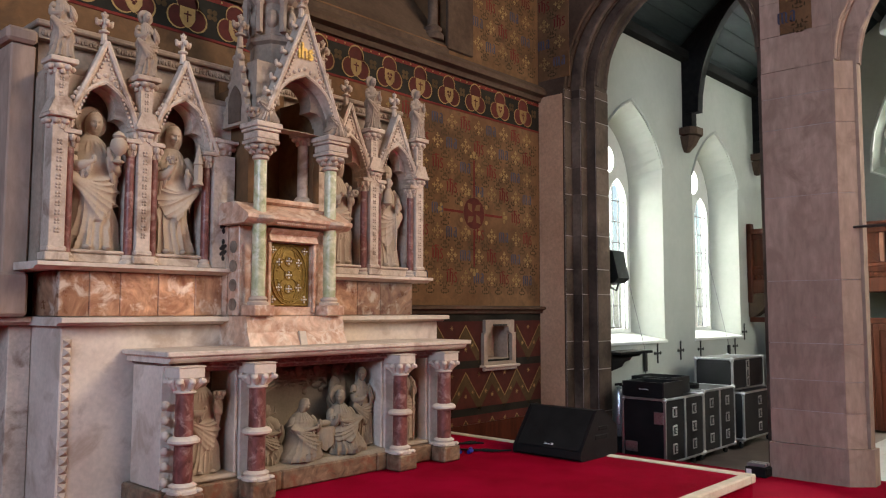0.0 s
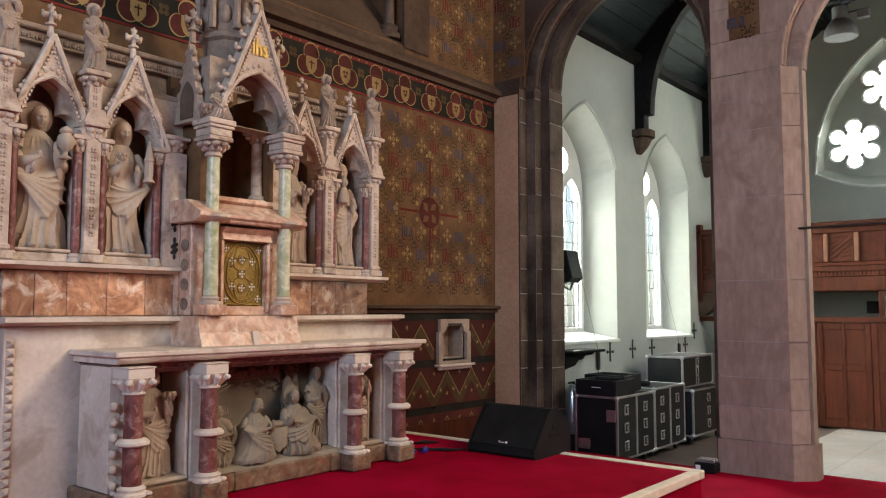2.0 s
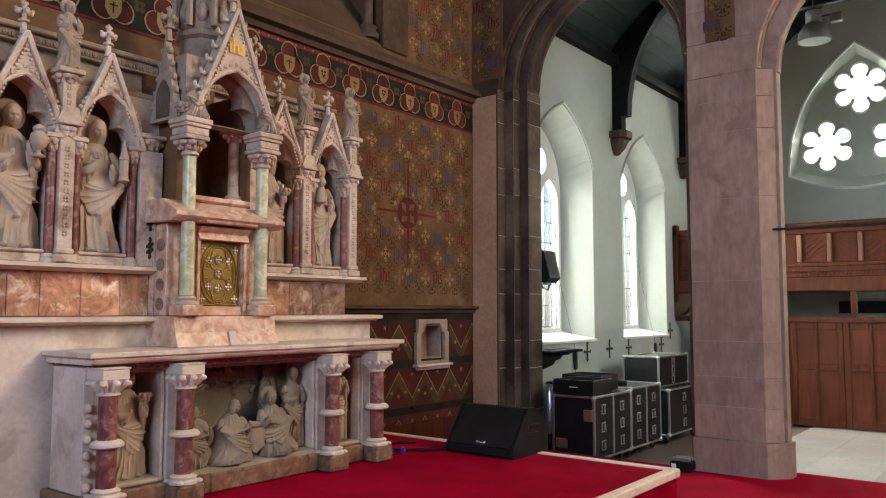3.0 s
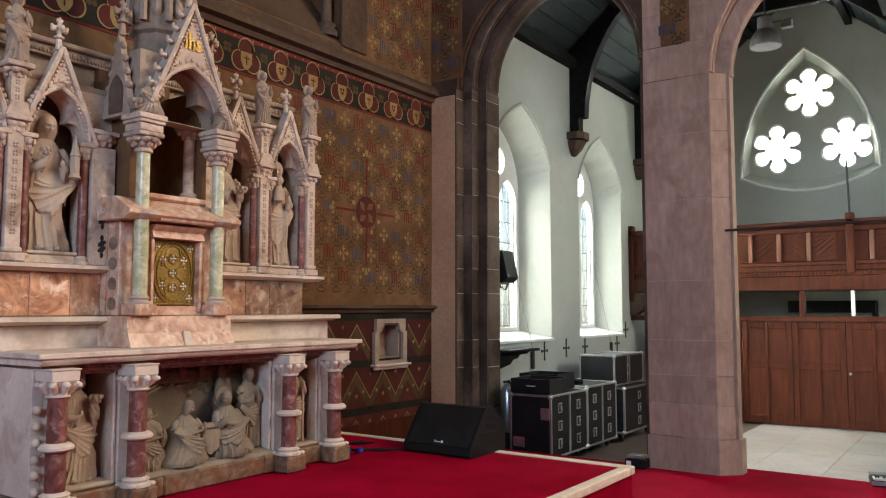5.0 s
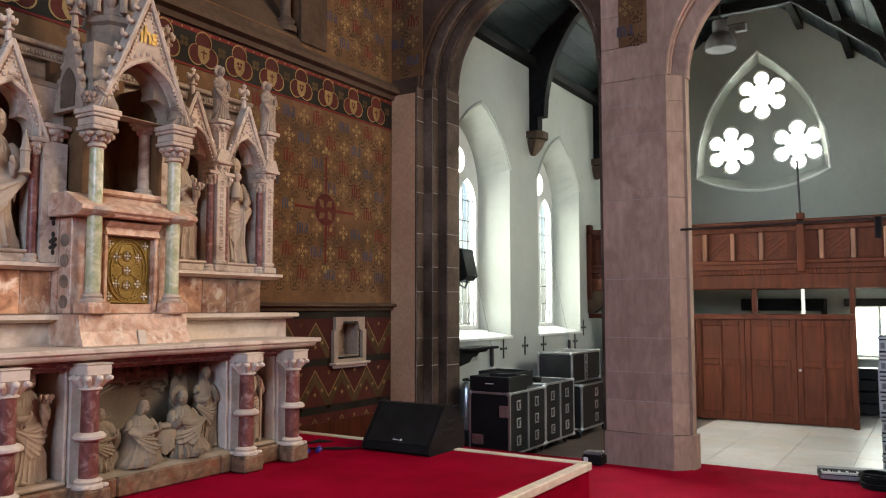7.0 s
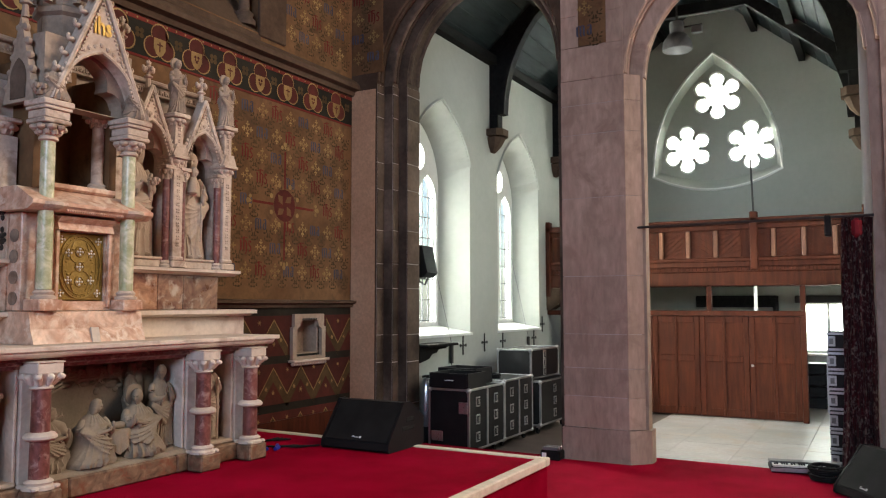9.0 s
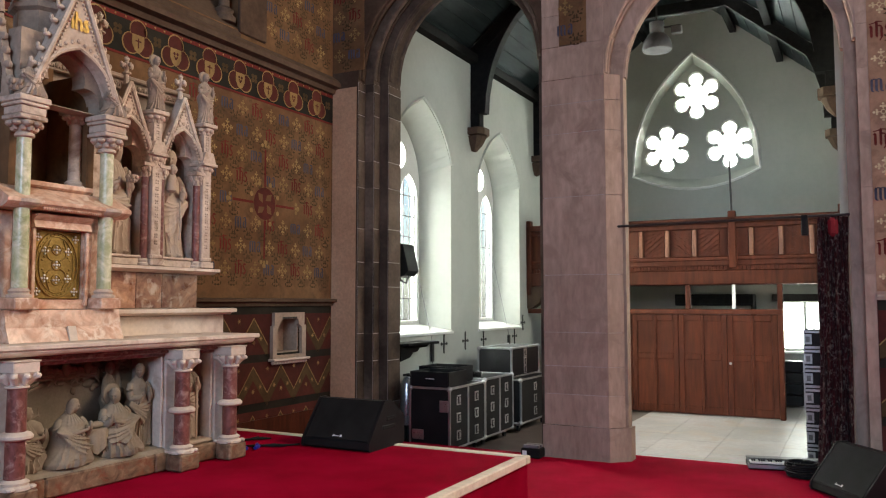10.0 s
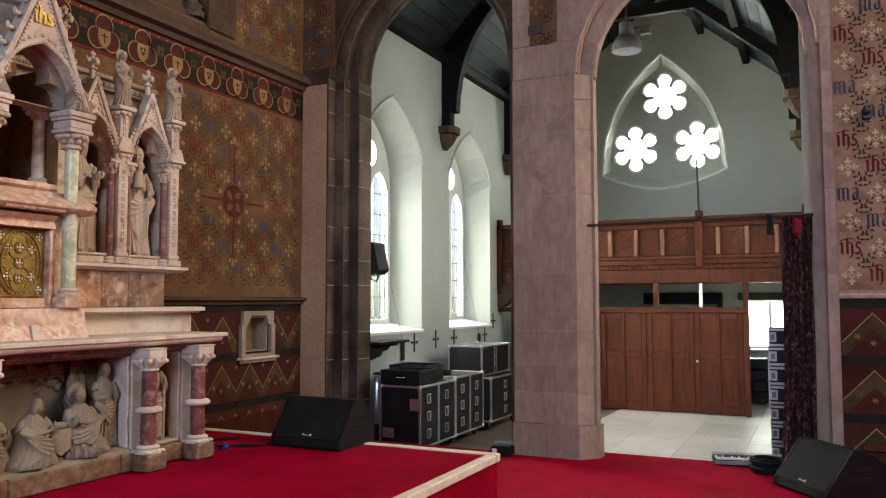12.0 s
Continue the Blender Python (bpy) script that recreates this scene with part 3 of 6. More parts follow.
stamped("cross_petal", shapes([[(0.03 * c - 0.02 * d, 0.03 * d + 0.02 * c), (0.10 * c - 0.045 * d, 0.10 * d + 0.045 * c), (0.165 * c, 0.165 * d), (0.10 * c + 0.045 * d, 0.10 * d - 0.045 * c)] for c, d in ((0.7, 0.7), (-0.7, 0.7), (0.7, -0.7), (-0.7, -0.7))]),
        [(CX, CZ, 1)], lambda a, b: (a, YW - 0.007, b), PAPER_TAN, wall_north, "faded tan petals")
stamped("cross_arm", shapes([[(0.19, -0.014), (0.52, -0.014), (0.52, 0.014), (0.19, 0.014)], [(-0.52, -0.014), (-0.19, -0.014), (-0.19, 0.014), (-0.52, 0.014)],
                             [(-0.014, 0.19), (0.014, 0.19), (0.014, 0.62), (-0.014, 0.62)], [(-0.014, -0.62), (0.014, -0.62), (0.014, -0.19), (-0.014, -0.19)]]),
        [(CX, CZ, 1)], lambda a, b: (a, YW - 0.006, b), PAINT_RED, wall_north, "red painted cross arms")
ends = []
for cx, cy in ((0.56, 0), (-0.56, 0), (0, 0.66), (0, -0.66)):
    ends += [disc(cx * 1.06, cy * 1.06, 0.03, 8), disc(cx + (0.05 if not cx else 0), cy + (0.05 if not cy else 0), 0.024, 8), disc(cx - (0.05 if not cx else 0), cy - (0.05 if not cy else 0), 0.024, 8), disc(cx, cy, 0.02, 6)]
for k in range(8):
    a = math.pi / 8 + k * math.pi / 4
    ends.append(disc(0.24 * math.cos(a), 0.24 * math.sin(a), 0.028, 10))
stamped("cross_fleur", shapes(ends), [(CX, CZ, 1)], lambda a, b: (a, YW - 0.006, b), PAINT_GOLD, wall_north, "gold painted fleur ends")

# frieze medallions
def ring_motif(s, wd, lobes=((0, 0.42), (-0.40, -0.22), (0.40, -0.22))):
    """The outline of three joined lobes."""
    pts = []
    for k, (lx, ly) in enumerate(((0, 0.46), (0.42, -0.24), (-0.42, -0.24))):
        c = math.pi / 2 - k * 2 * math.pi / 3
        for j in range(12):
            t = c + radians(118 - 236 * j / 11)
            pts.append((s * (lx + 0.52 * math.cos(t)), s * (ly + 0.52 * math.sin(t))))
    n = len(pts)
    inner = [(x * (1 - wd), y * (1 - wd)) for x, y in pts]
    return [[pts[i], pts[(i + 1) % n], inner[(i + 1) % n], inner[i]] for i in range(n)], inner


quads, inside = ring_motif(0.198, 0.075)
spots = [(2.34 + 0.461 * k, 3.715, 1) for k in range(13)]
put_f = lambda a, b: (a, YW - 0.010, b)
stamped("medallion_ring", shapes(quads), spots, lambda a, b: (a, YW - 0.012, b), PAINT_GOLD, wall_north, "gold three-lobed rings")
stamped("medallion_field", shapes([inside]), spots, put_f, DADO_DARK, wall_north, "dark red medallion fields")
shield = [(-0.070, 0.072), (0.070, 0.072), (0.070, -0.025), (0.04, -0.078), (0, -0.105), (-0.04, -0.078), (-0.070, -0.025)]
stamped("shield", shapes([shield]), [(a, b - 0.025, 1) for a, b, _ in spots], lambda a, b: (a, YW - 0.014, b), PAINT_GOLD, wall_north, "gold painted shields")
stamped("shield_cross", shapes([[(-0.007, -0.055), (0.007, -0.055), (0.007, 0.04), (-0.007, 0.04)], [(-0.035, 0.005), (0.035, 0.005), (0.035, 0.019), (-0.035, 0.019)]]), [(a, b - 0.025, 1) for a, b, _ in spots[::2]], lambda a, b: (a, YW - 0.016, b), DADO_DARK, wall_north, "dark crosses on shields")
stamped("shield_charge", shapes([disc(-0.02, 0.022, 0.016), disc(0.02, 0.022, 0.016), disc(0, -0.025, 0.016), disc(-0.018, -0.008, 0.01), disc(0.018, -0.008, 0.01)]), [(a, b - 0.025, 1) for a, b, _ in spots[1::2]], lambda a, b: (a, YW - 0.016, b), DADO_DARK, wall_north, "dark charges on shields")
between = [(a + 0.23, b + 0.045, 1) for a, b, _ in spots]
stamped("frieze_flower", shapes([disc(0.034 * math.cos(k * math.pi / 2 + 0.78), 0.034 * math.sin(k * math.pi / 2 + 0.78), 0.026, 7) for k in range(4)]), between, put_f, PAINT_OLIVE, wall_north, "olive brown four-petal flowers")
stamped("frieze_dot", shapes([disc(0, 0, 0.011, 6)]), [(2.2 + 0.115 * k, 3.895, 1) for k in range(52)], lambda a, b: (a, YW - 0.011, b), PAINT_GOLD, wall_north, "small gold dots")


def dado_pattern(put, put2, a0, a1, tops, parent, period, amp, keep):
    lines, fill, bands, stars = [], [], [], []
    n = int((a1 - a0) / period * 2) + 1
    w = 0.0075
    for t in tops:
        bands.append([(a0, t - 0.085), (a1, t - 0.085), (a1, t), (a0, t)])
        for k in range(n):
            x0, x1 = a0 + k * period / 2, min(a0 + (k + 1) * period / 2, a1)
            if x1 <= x0 + 0.02:
                continue
            up = (k % 2 == 0)
            for drop in (0.13, 0.31):
                z0, z1 = (t - drop - amp, t - drop) if up else (t - drop, t - drop - amp)
                f = (x1 - x0) / (period / 2)
                z1 = z0 + (z1 - z0) * f
                lo = t - 0.53
                if drop > 0.2 and min(z0, z1) < lo:
                    continue
                lines.append([(x0, z0 - w), (x1, z1 - w), (x1, z1 + w), (x0, z0 + w)])
            z0, z1 = (t - 0.13 - amp, t - 0.13) if up else (t - 0.13, t - 0.13 - amp)
            z1 = z0 + (z1 - z0) * (x1 - x0) / (period / 2)
            fill.append([(x0, z0 - 0.15), (x1, z1 - 0.15), (x1, z1), (x0, z0)])
            for cx, cz in ((x0 + 0.0, t - 0.16 if up else t - 0.40), (x0 + period / 4, t - 0.13 - amp * 0.5 - 0.075)):
                if a0 + 0.03 < cx < a1 - 0.03:
                    stars.append((cx, cz))
    keepq = lambda q: keep(sum(p[0] for p in q) / len(q), sum(p[1] for p in q) / len(q))
    stamped("dado_band", shapes([q for q in bands]), [(0, 0, 1)], put, FRIEZE_DARK, parent, "black-green painted bands")
    stamped("dado_fill", shapes([q for q in fill if keepq(q)]), [(0, 0, 1)], put, PAINT_OLIVE, parent, "olive brown chevron stripes")
    stamped("dado_chevron", shapes([q for q in lines if keepq(q)]), [(0, 0, 1)], put2, PAINT_GOLD, parent, "dull gold chevron lines")
    star = []
    for k in range(6):
        a = k * math.pi / 3
        star.append([(0.008 * math.cos(a + 1.57), 0.008 * math.sin(a + 1.57)), (0.028 * math.cos(a) * 1.2, 0.028 * math.sin(a) * 1.2), (0.008 * math.cos(a - 1.57), 0.008 * math.sin(a - 1.57))])
    stamped("dado_star", shapes(star + [disc(0, 0, 0.012, 6)]), [(a, b, 1) for a, b in stars if keep(a, b)], put2, PAINT_GOLD, parent, "small gold stars")


dado_pattern(lambda a, b: (a, YW - 0.008, b), lambda a, b: (a, YW - 0.010, b), 5.6, XS - 0.006, (1.22, 0.69, 0.16), wall_north, 0.47, 0.30,
             lambda a, b: not (6.98 < a < 7.72 and 0.55 < b < 1.2) and b > LOW)
dado_pattern(lambda a, b: (XS - 0.010, -a, b), lambda a, b: (XS - 0.012, -a, b), 0.16, 1.6, (1.275, 0.755, 0.235), wall_east, 0.52, 0.27, lambda a, b: b > LOW)
part("skirting", box(B(), 5.5, XS - 0.01, YW - 0.03, YW - 0.001, LOW, -0.02), OAK, wall_north, "dark timber skirting")

# piscina niche in the dado
pis = thing("piscina", "small pale stone wall niche with a carved sill", "wall niche", (7.35, YW, 0.62))
part("recess", box(B(), 7.123, 7.577, YW + 0.22, YW + 0.30, 0.663, 1.077), CREAM_DEEP, pis)
for x0, x1 in ((7.122, 7.14), (7.56, 7.578)):
    part("cheek", box(B(), x0, x1, YW + 0.011, YW + 0.219, 0.664, 1.076), CREAM_DEEP, pis)
part("floor", box(B(), 7.141, 7.559, YW + 0.011, YW + 0.219, 0.662, 0.70), CREAM_DEEP, pis)
part("surround", pierced(B(), [(7.05, 0.62), (7.65, 0.62), (7.65, 1.0), (7.62, 1.0), (7.62, 1.15), (7.08, 1.15), (7.08, 1.0), (7.05, 1.0)],
                         [[(7.12, 0.665), (7.58, 0.665), (7.58, 0.98), (7.52, 1.01), (7.50, 1.075), (7.20, 1.075), (7.18, 1.01), (7.12, 0.98)]], "y", YW - 0.05, YW + 0.01), CREAM_DEEP, pis, "moulded stone surround")
bm = box(B(), 7.02, 7.68, YW - 0.10, YW + 0.01, 0.60, 0.628, 0.008)
for k in range(13):
    ball(bm, 7.06 + 0.048 * k, YW - 0.045, 0.582, 0.020, 0.03, 0.022, 7, 5)
part("sill", bm, CREAM, pis, "projecting sill on a carved row")
# solid dark blocks drawn for the shade in a pierced row
bm = B()
for k in range(9):
    box(bm, 7.215 + 0.03 * k, 7.235 + 0.03 * k, YW - 0.056, YW - 0.051, 1.08, 1.10)
part("dentil_gap_shade", bm, IRON, pis, "row of dark blocks imitating shaded gaps")

# ---- stage ----
stage = thing("stage", "low stage with red carpet and bare timber nosing", "stage", (6.2, 2.43, LOW))
part("deck", box(B(), -3.0, 6.13, 2.49, YW - 0.04, LOW, -0.004), CARPET, stage, "red carpet top and sides")
part("skirt", box(B(), 6.133, 6.18, 2.452, YW - 0.04, LOW, -0.065), CARPET, stage, "red carpet side")
part("skirt", box(B(), -3.0, 6.13, 2.452, 2.487, LOW, -0.065), CARPET, stage, "red carpet side")
part("nosing", box(B(), 6.11, 6.20, 2.43, YW - 0.04, -0.06, 0.006, 0.008), EDGE_WOOD, stage, "bare timber edge")
part("nosing", box(B(), -3.0, 6.106, 2.43, 2.52, -0.06, 0.006, 0.008), EDGE_WOOD, stage, "bare timber edge")

# ---- carved figures ----


def bezier(p0, p1, p2, n=14):
    return [tuple((1 - t) ** 2 * a + 2 * t * (1 - t) * b + t * t * c for a, b, c in zip(p0, p1, p2)) for t in [k / (n - 1) for k in range(n)]]


def grid_skin(bm, pts, capped=True):
    """Rings of points (rows, columns, 3) joined into a closed skin."""
    rows = [[bm.verts.new(p) for p in ring] for ring in pts.tolist()]
    n = len(rows[0])
    for a, b in zip(rows, rows[1:]):
        for k in range(n):
            bm.faces.new((a[k], a[(k + 1) % n], b[(k + 1) % n], b[k]))
    if capped:
        bm.faces.new(rows[0][::-1]), bm.faces.new(rows[-1])


def carved_head(bm, x, y, z, r, yaw=0.0, nod=0.0, hood=False, beard=False):
    """A head with brow, nose, cheeks and chin, and hair or a hood round it; it looks towards -y, turned by yaw."""
    th, ph = np.meshgrid(np.linspace(0.02, math.pi - 0.02, 30), np.linspace(0, 2 * math.pi, 40, endpoint=False), indexing="ij")
    d = np.stack([np.sin(th) * np.cos(ph), np.sin(th) * np.sin(ph), -np.cos(th)], -1)
    u, v, front = d[..., 0], d[..., 2], -d[..., 1]
    g = lambda cu, cv, su, sv: np.exp(-((u - cu) / su) ** 2 - ((v - cv) / sv) ** 2) * (front > 0)
    rad = np.ones_like(u)
    rad += 0.26 * g(0, -0.12, 0.13, 0.22) + 0.10 * g(0, 0.28, 0.5, 0.12) - 0.20 * g(0.34, 0.08, 0.17, 0.12) - 0.20 * g(-0.34, 0.08, 0.17, 0.12)
    rad += 0.07 * g(0, -0.47, 0.22, 0.07) - 0.06 * g(0, -0.60, 0.25, 0.05) + 0.12 * g(0, -0.80, 0.28, 0.16) + 0.05 * g(0.42, -0.22, 0.2, 0.2) + 0.05 * g(-0.42, -0.22, 0.2, 0.2)
    if beard:
        rad += 0.28 * g(0, -0.95, 0.5, 0.3) * (1 + 0.3 * np.sin(18 * u))
    face = np.clip((front - (0.12 if hood else 0.0) - 0.5 * np.clip(v - 0.45, 0, 1) * 2) / 0.34, 0, 1)
    curl = (0.04 if hood else 0.12) + (0.012 if hood else 0.05) * np.sin(9 * ph + 3 * th) * np.sin(11 * th)
    rad += (1 - face) * (curl + (0.12 if hood else 0.0))
    p = d * rad[..., None] * np.array([0.80, 0.92, 1.12]) * r
    if hood:
        p[..., 2] -= np.clip(-v - 0.2, 0, 1) * (1 - face) * 0.9 * r
        p[..., 0] *= 1 + np.clip(-v, 0, 1) * (1 - face) * 0.35
    elif not beard:
        p[..., 2] -= np.clip(-v - 0.3, 0, 1) * (1 - face) * 0.5 * r
    cn, sn, cy, sy = math.cos(nod), math.sin(nod), math.cos(yaw), math.sin(yaw)
    p = p @ np.array([[1, 0, 0], [0, cn, -sn], [0, sn, cn]]).T @ np.array([[cy, -sy, 0], [sy, cy, 0], [0, 0, 1]]).T
    grid_skin(bm, p + np.array([x, y, z]))


STAND = [(0, 0.92), (0.03, 0.95), (0.10, 0.86), (0.22, 0.80), (0.36, 0.80), (0.48, 0.82), (0.58, 0.76), (0.68, 0.70), (0.75, 0.66), (0.79, 0.56), (0.82, 0.40), (0.845, 0.24), (0.88, 0.22)]
KNEEL = [(0, 1.3), (0.06, 1.34), (0.16, 1.2), (0.28, 1.0), (0.42, 0.85), (0.56, 0.80), (0.66, 0.72), (0.72, 0.5), (0.76, 0.28), (0.80, 0.24)]


def figure(bm, x, y, z, h, w=0.2, deep=0.75, folds=9, lean=0.0, halo=True, arms=1, yaw=0.0, seed=1, kneel=False, hood=False, beard=False, hem=0.28, side=1):
    """A draped stone figure: a robe in falling folds, a mantle slung across it with a slanting hem, bent arms, feet and a carved head."""
    rnd = random.Random(seed)
    half = w * 0.5
    prof = KNEEL if kneel else STAND
    f = np.linspace(0, prof[-1][0], 110 if h > 0.5 else 64)
    wid = np.interp(f, [p for p, _ in prof], [q for _, q in prof]) * half
    a = np.linspace(0, 2 * math.pi, 176 if h > 0.5 else 104, endpoint=False)
    F, A = np.meshgrid(f, a, indexing="ij")
    U = np.cos(A)
    out = np.zeros_like(F)
    nf = max(5, folds)
    for k in range(nf):                                          # robe folds from the waist to the feet
        u0 = -0.92 + 1.84 * (k + rnd.uniform(-0.2, 0.2)) / (nf - 1)
        mid = u0 * 0.72 + 0.12 * side
        line = u0 + (mid - u0) * np.clip(F / 0.5, 0, 1) + 0.05 * np.sin(7 * F + k)
        top = rnd.uniform(0.30, 0.52)
        out += 0.42 * np.exp(-np.abs(U - line) / 0.075) * np.clip((top - F) / 0.12, 0, 1) * (1 if k % 3 else 0.6)
    edge = hem + 0.17 * side * U + 0.025 * np.sin(9 * U + seed)    # the mantle's slanting hem
    body = 0.60 if kneel else 0.70
    over = np.clip((F - edge) / 0.012, 0, 1) * np.clip((body + 0.06 - F) / 0.05, 0, 1)
    out = out * (1 - 0.6 * over) + 0.20 * over
    hip = (-0.80 * side, 0.57)
    for k in range(7):                                           # long folds of the mantle spreading from one hip
        end = (0.95 * side - 0.10 * side * max(0, k - 4), 0.60 - 0.085 * k + rnd.uniform(-0.02, 0.02))
        bend = (-0.15 * side + 0.1 * rnd.uniform(-1, 1), min(0.46, (hip[1] + end[1]) / 2) - 0.06 - 0.012 * k)
        d2, wide = np.full_like(F, 9.0), 0.010 + 0.0018 * k
        line = [(q * half / h, e) for q, e in bezier((hip[0], hip[1] - 0.012 * k), bend, end, 16)]
        for (qa, ea), (qb, eb) in zip(line, line[1:]):
            du, df = qb - qa, eb - ea
            t = np.clip(((U * half / h - qa) * du + (F - ea) * df) / (du * du + df * df), 0, 1)
            d2 = np.minimum(d2, (U * half / h - qa - t * du) ** 2 + (F - ea - t * df) ** 2)
        out += 0.34 * np.exp(-np.sqrt(d2) / wide) * over * rnd.uniform(0.6, 1.0)
    for k in range(5):                                           # fine pleats over the chest
        u0 = -0.5 + 0.25 * k
        out += 0.10 * np.exp(-((U - u0 * (1 - 0.3 * (F - 0.6))) / 0.06) ** 2) * np.clip((F - body + 0.02) / 0.05, 0, 1) * np.clip((0.80 - F) / 0.05, 0, 1)
    front = np.clip(-np.sin(A) + 0.5, 0, 1)
    R = wid[:, None] * (1 + out * (0.35 + 0.65 * front) * np.clip((0.82 - F) / 0.04, 0, 1))
    sway = 0.05 * w * side * np.sin(4.2 * F) + lean * (F ** 1.4) * h
    px, py = R * np.cos(A) + sway, R * np.sin(A) * deep * (1 if kneel else 0.9)
    grid_skin(bm, np.stack([x + px, y + py, z + F * h], -1))
    hf, hr = (0.865, h * 0.092) if kneel else (0.925, h * 0.068)
    hx, hz, hy = x + lean * h, z + hf * h, y - 0.10 * w
    carved_head(bm, hx, hy, hz, hr, yaw, 0.25, hood, beard)
    if halo:
        c = Matrix.Translation((hx - 0.2 * hr * math.sin(yaw), hy + hr * 0.95, hz + 0.2 * hr)) @ Matrix.Rotation(radians(90), 4, "X")
        bmesh.ops.create_cone(bm, cap_ends=True, segments=28, radius1=hr * 1.75, radius2=hr * 1.65, depth=0.012, matrix=c)
    if arms:
        top, mid = z + (0.66 if kneel else 0.765) * h, z + (0.47 if kneel else 0.585) * h
        turn = math.sin(yaw) * 0.45 * w if kneel else 0.0
        for s in (-1, 1):
            rise = 0.05 * h if s == side else -0.015 * h
            e = (x + lean * h * 0.7 + s * w * 0.44, y - 0.16 * w, mid)
            palm = (x + lean * h * 0.85 + s * w * (0.05 if kneel else 0.15) + turn, y - 0.50 * w, mid + 0.06 * h + rise)
            tube(bm, bezier((x + lean * h * 0.8 + s * w * 0.34, y - 0.02 * w, top), (e[0] + s * 0.06 * w, e[1] + 0.05 * w, (top + mid) / 2), e, 6), [w * 0.10, w * 0.12, w * 0.13, w * 0.135, w * 0.135, w * 0.12], 12)
            tube(bm, bezier(e, ((e[0] + palm[0]) / 2, palm[1] + 0.05 * w, e[2]), palm, 6), [w * 0.13, w * 0.125, w * 0.11, w * 0.09, w * 0.06, w * 0.045], 12)
            ball(bm, palm[0], palm[1], palm[2] + 0.008, w * 0.055, w * 0.05, w * 0.085, 8, 6)
            for k in range(4):                                   # wide sleeve falling from the forearm
                g = 0.15 + 0.22 * k
                o = tuple(p + (q - p) * g for p, q in zip(e, palm))
                tube(bm, bezier((o[0], o[1], o[2]), (o[0] + s * 0.03 * w, o[1] + 0.03 * w, o[2] - 0.10 * h), (o[0] + s * 0.05 * w, o[1] + 0.10 * w, o[2] - (0.25 - 0.045 * k) * h), 6), [w * 0.085, w * 0.08, w * 0.07, w * 0.055, w * 0.035, w * 0.008], 8)
    if not kneel:
        for s in (-1, 1):
            ball(bm, x + s * w * 0.20 + 0.03 * w * side, y - w * deep * 0.48, z + 0.02 * h, w * 0.085, w * 0.15, h * 0.022, 10, 6)
    return bm


def foliage(bm, x, y, z, r, h, n=8, squash=1.0):
    """A ring of curled leaves, as on a carved capital."""
    for k in range(n):
        a = 2 * math.pi * (k + 0.5) / n
        ball(bm, x + r * math.cos(a), y + r * squash * math.sin(a), z + h * 0.72, r * 0.36, r * 0.36, h * 0.30, 7, 5)
        ball(bm, x + r * 0.74 * math.cos(a + 0.4), y + r * 0.74 * squash * math.sin(a + 0.4), z + h * 0.34, r * 0.27, r * 0.27, h * 0.30, 6, 4)
    lathe(bm, [(r * 0.55, z), (r * 0.72, z + h * 0.5), (r * 1.0, z + h * 0.85), (r * 1.0, z + h)], x, y, 12)
    return bm


def finial(bm, x, y, z, s):
    """A stem with a cross of four leaf knobs."""
    lathe(bm, [(s * 0.16, z), (s * 0.12, z + s * 0.5), (s * 0.24, z + s * 0.55), (s * 0.24, z + s * 0.62), (s * 0.10, z + s * 0.7), (s * 0.10, z + s * 1.05)], x, y, 8)
    for dx, dy, dz, k in ((0.30, 0, 0.98, 0.12), (-0.30, 0, 0.98, 0.12), (0.36, 0, 1.08, 0.08), (-0.36, 0, 1.08, 0.08), (0, 0.26, 1.0, 0.12), (0, -0.26, 1.0, 0.12), (0, 0, 1.30, 0.11), (0.10, 0, 1.38, 0.07), (-0.10, 0, 1.38, 0.07), (0, 0, 1.46, 0.07), (0.17, 0, 1.0, 0.11), (-0.17, 0, 1.0, 0.11), (0, 0, 1.14, 0.12)):
        ball(bm, x + dx * s, y + dy * s, z + dz * s, k * s, k * s, k * s * 1.25, 8, 6)
    return bm


def studs(bm, x, y, z0, z1, step, r):
    z = z0
    while z < z1:
        for a in range(4):
            ball(bm, x + r * 0.9 * math.cos(a * math.pi / 2 + 0.78), y, z + r * 0.9 * math.sin(a * math.pi / 2 + 0.78), r * 0.62, r * 0.5, r * 0.62, 6, 4)
        z += step
    return bm


# ---- reredos ----
XC = 3.61
RX0, RX1 = 1.95, 5.27


def mir(x):
    return 2 * XC - x


reredos = thing("reredos", "carved cream limestone reredos with gabled niches and marble shafts", "reredos", (XC, 5.2, 0))
part("plinth", box(B(), 2.045, 5.50, 5.14, 5.898, 0, 1.155, 0.006), CREAM, reredos, "pale plain stone plinth")
part("pier", box(B(), 1.90, 2.042, 5.61, 5.898, 0, 1.155, 0.006), CREAM_AGED, reredos)
bm = B()
for k in range(19):                        # nail-head strip down the corner
    z, x, y, s = 0.04 + k * 0.056, 2.085, 5.138, 0.026
    a = [bm.verts.new((x + dx * s, y, z + dz * s)) for dx, dz in ((-1, -1), (1, -1), (1, 1), (-1, 1))]
    p = bm.verts.new((x, y - 0.032, z))
    bm.faces.new(a)
    for i in range(4):
        bm.faces.new((a[i], a[(i + 1) % 4], p))
part("nail_head_strip", bm, CREAM_AGED, reredos, "row of small carved stone pyramids")
SHELF = [(5.02, 1.18), (5.02, 1.21), (5.06, 1.215), (5.898, 1.215), (5.898, 1.158), (5.10, 1.158), (5.08, 1.175)]
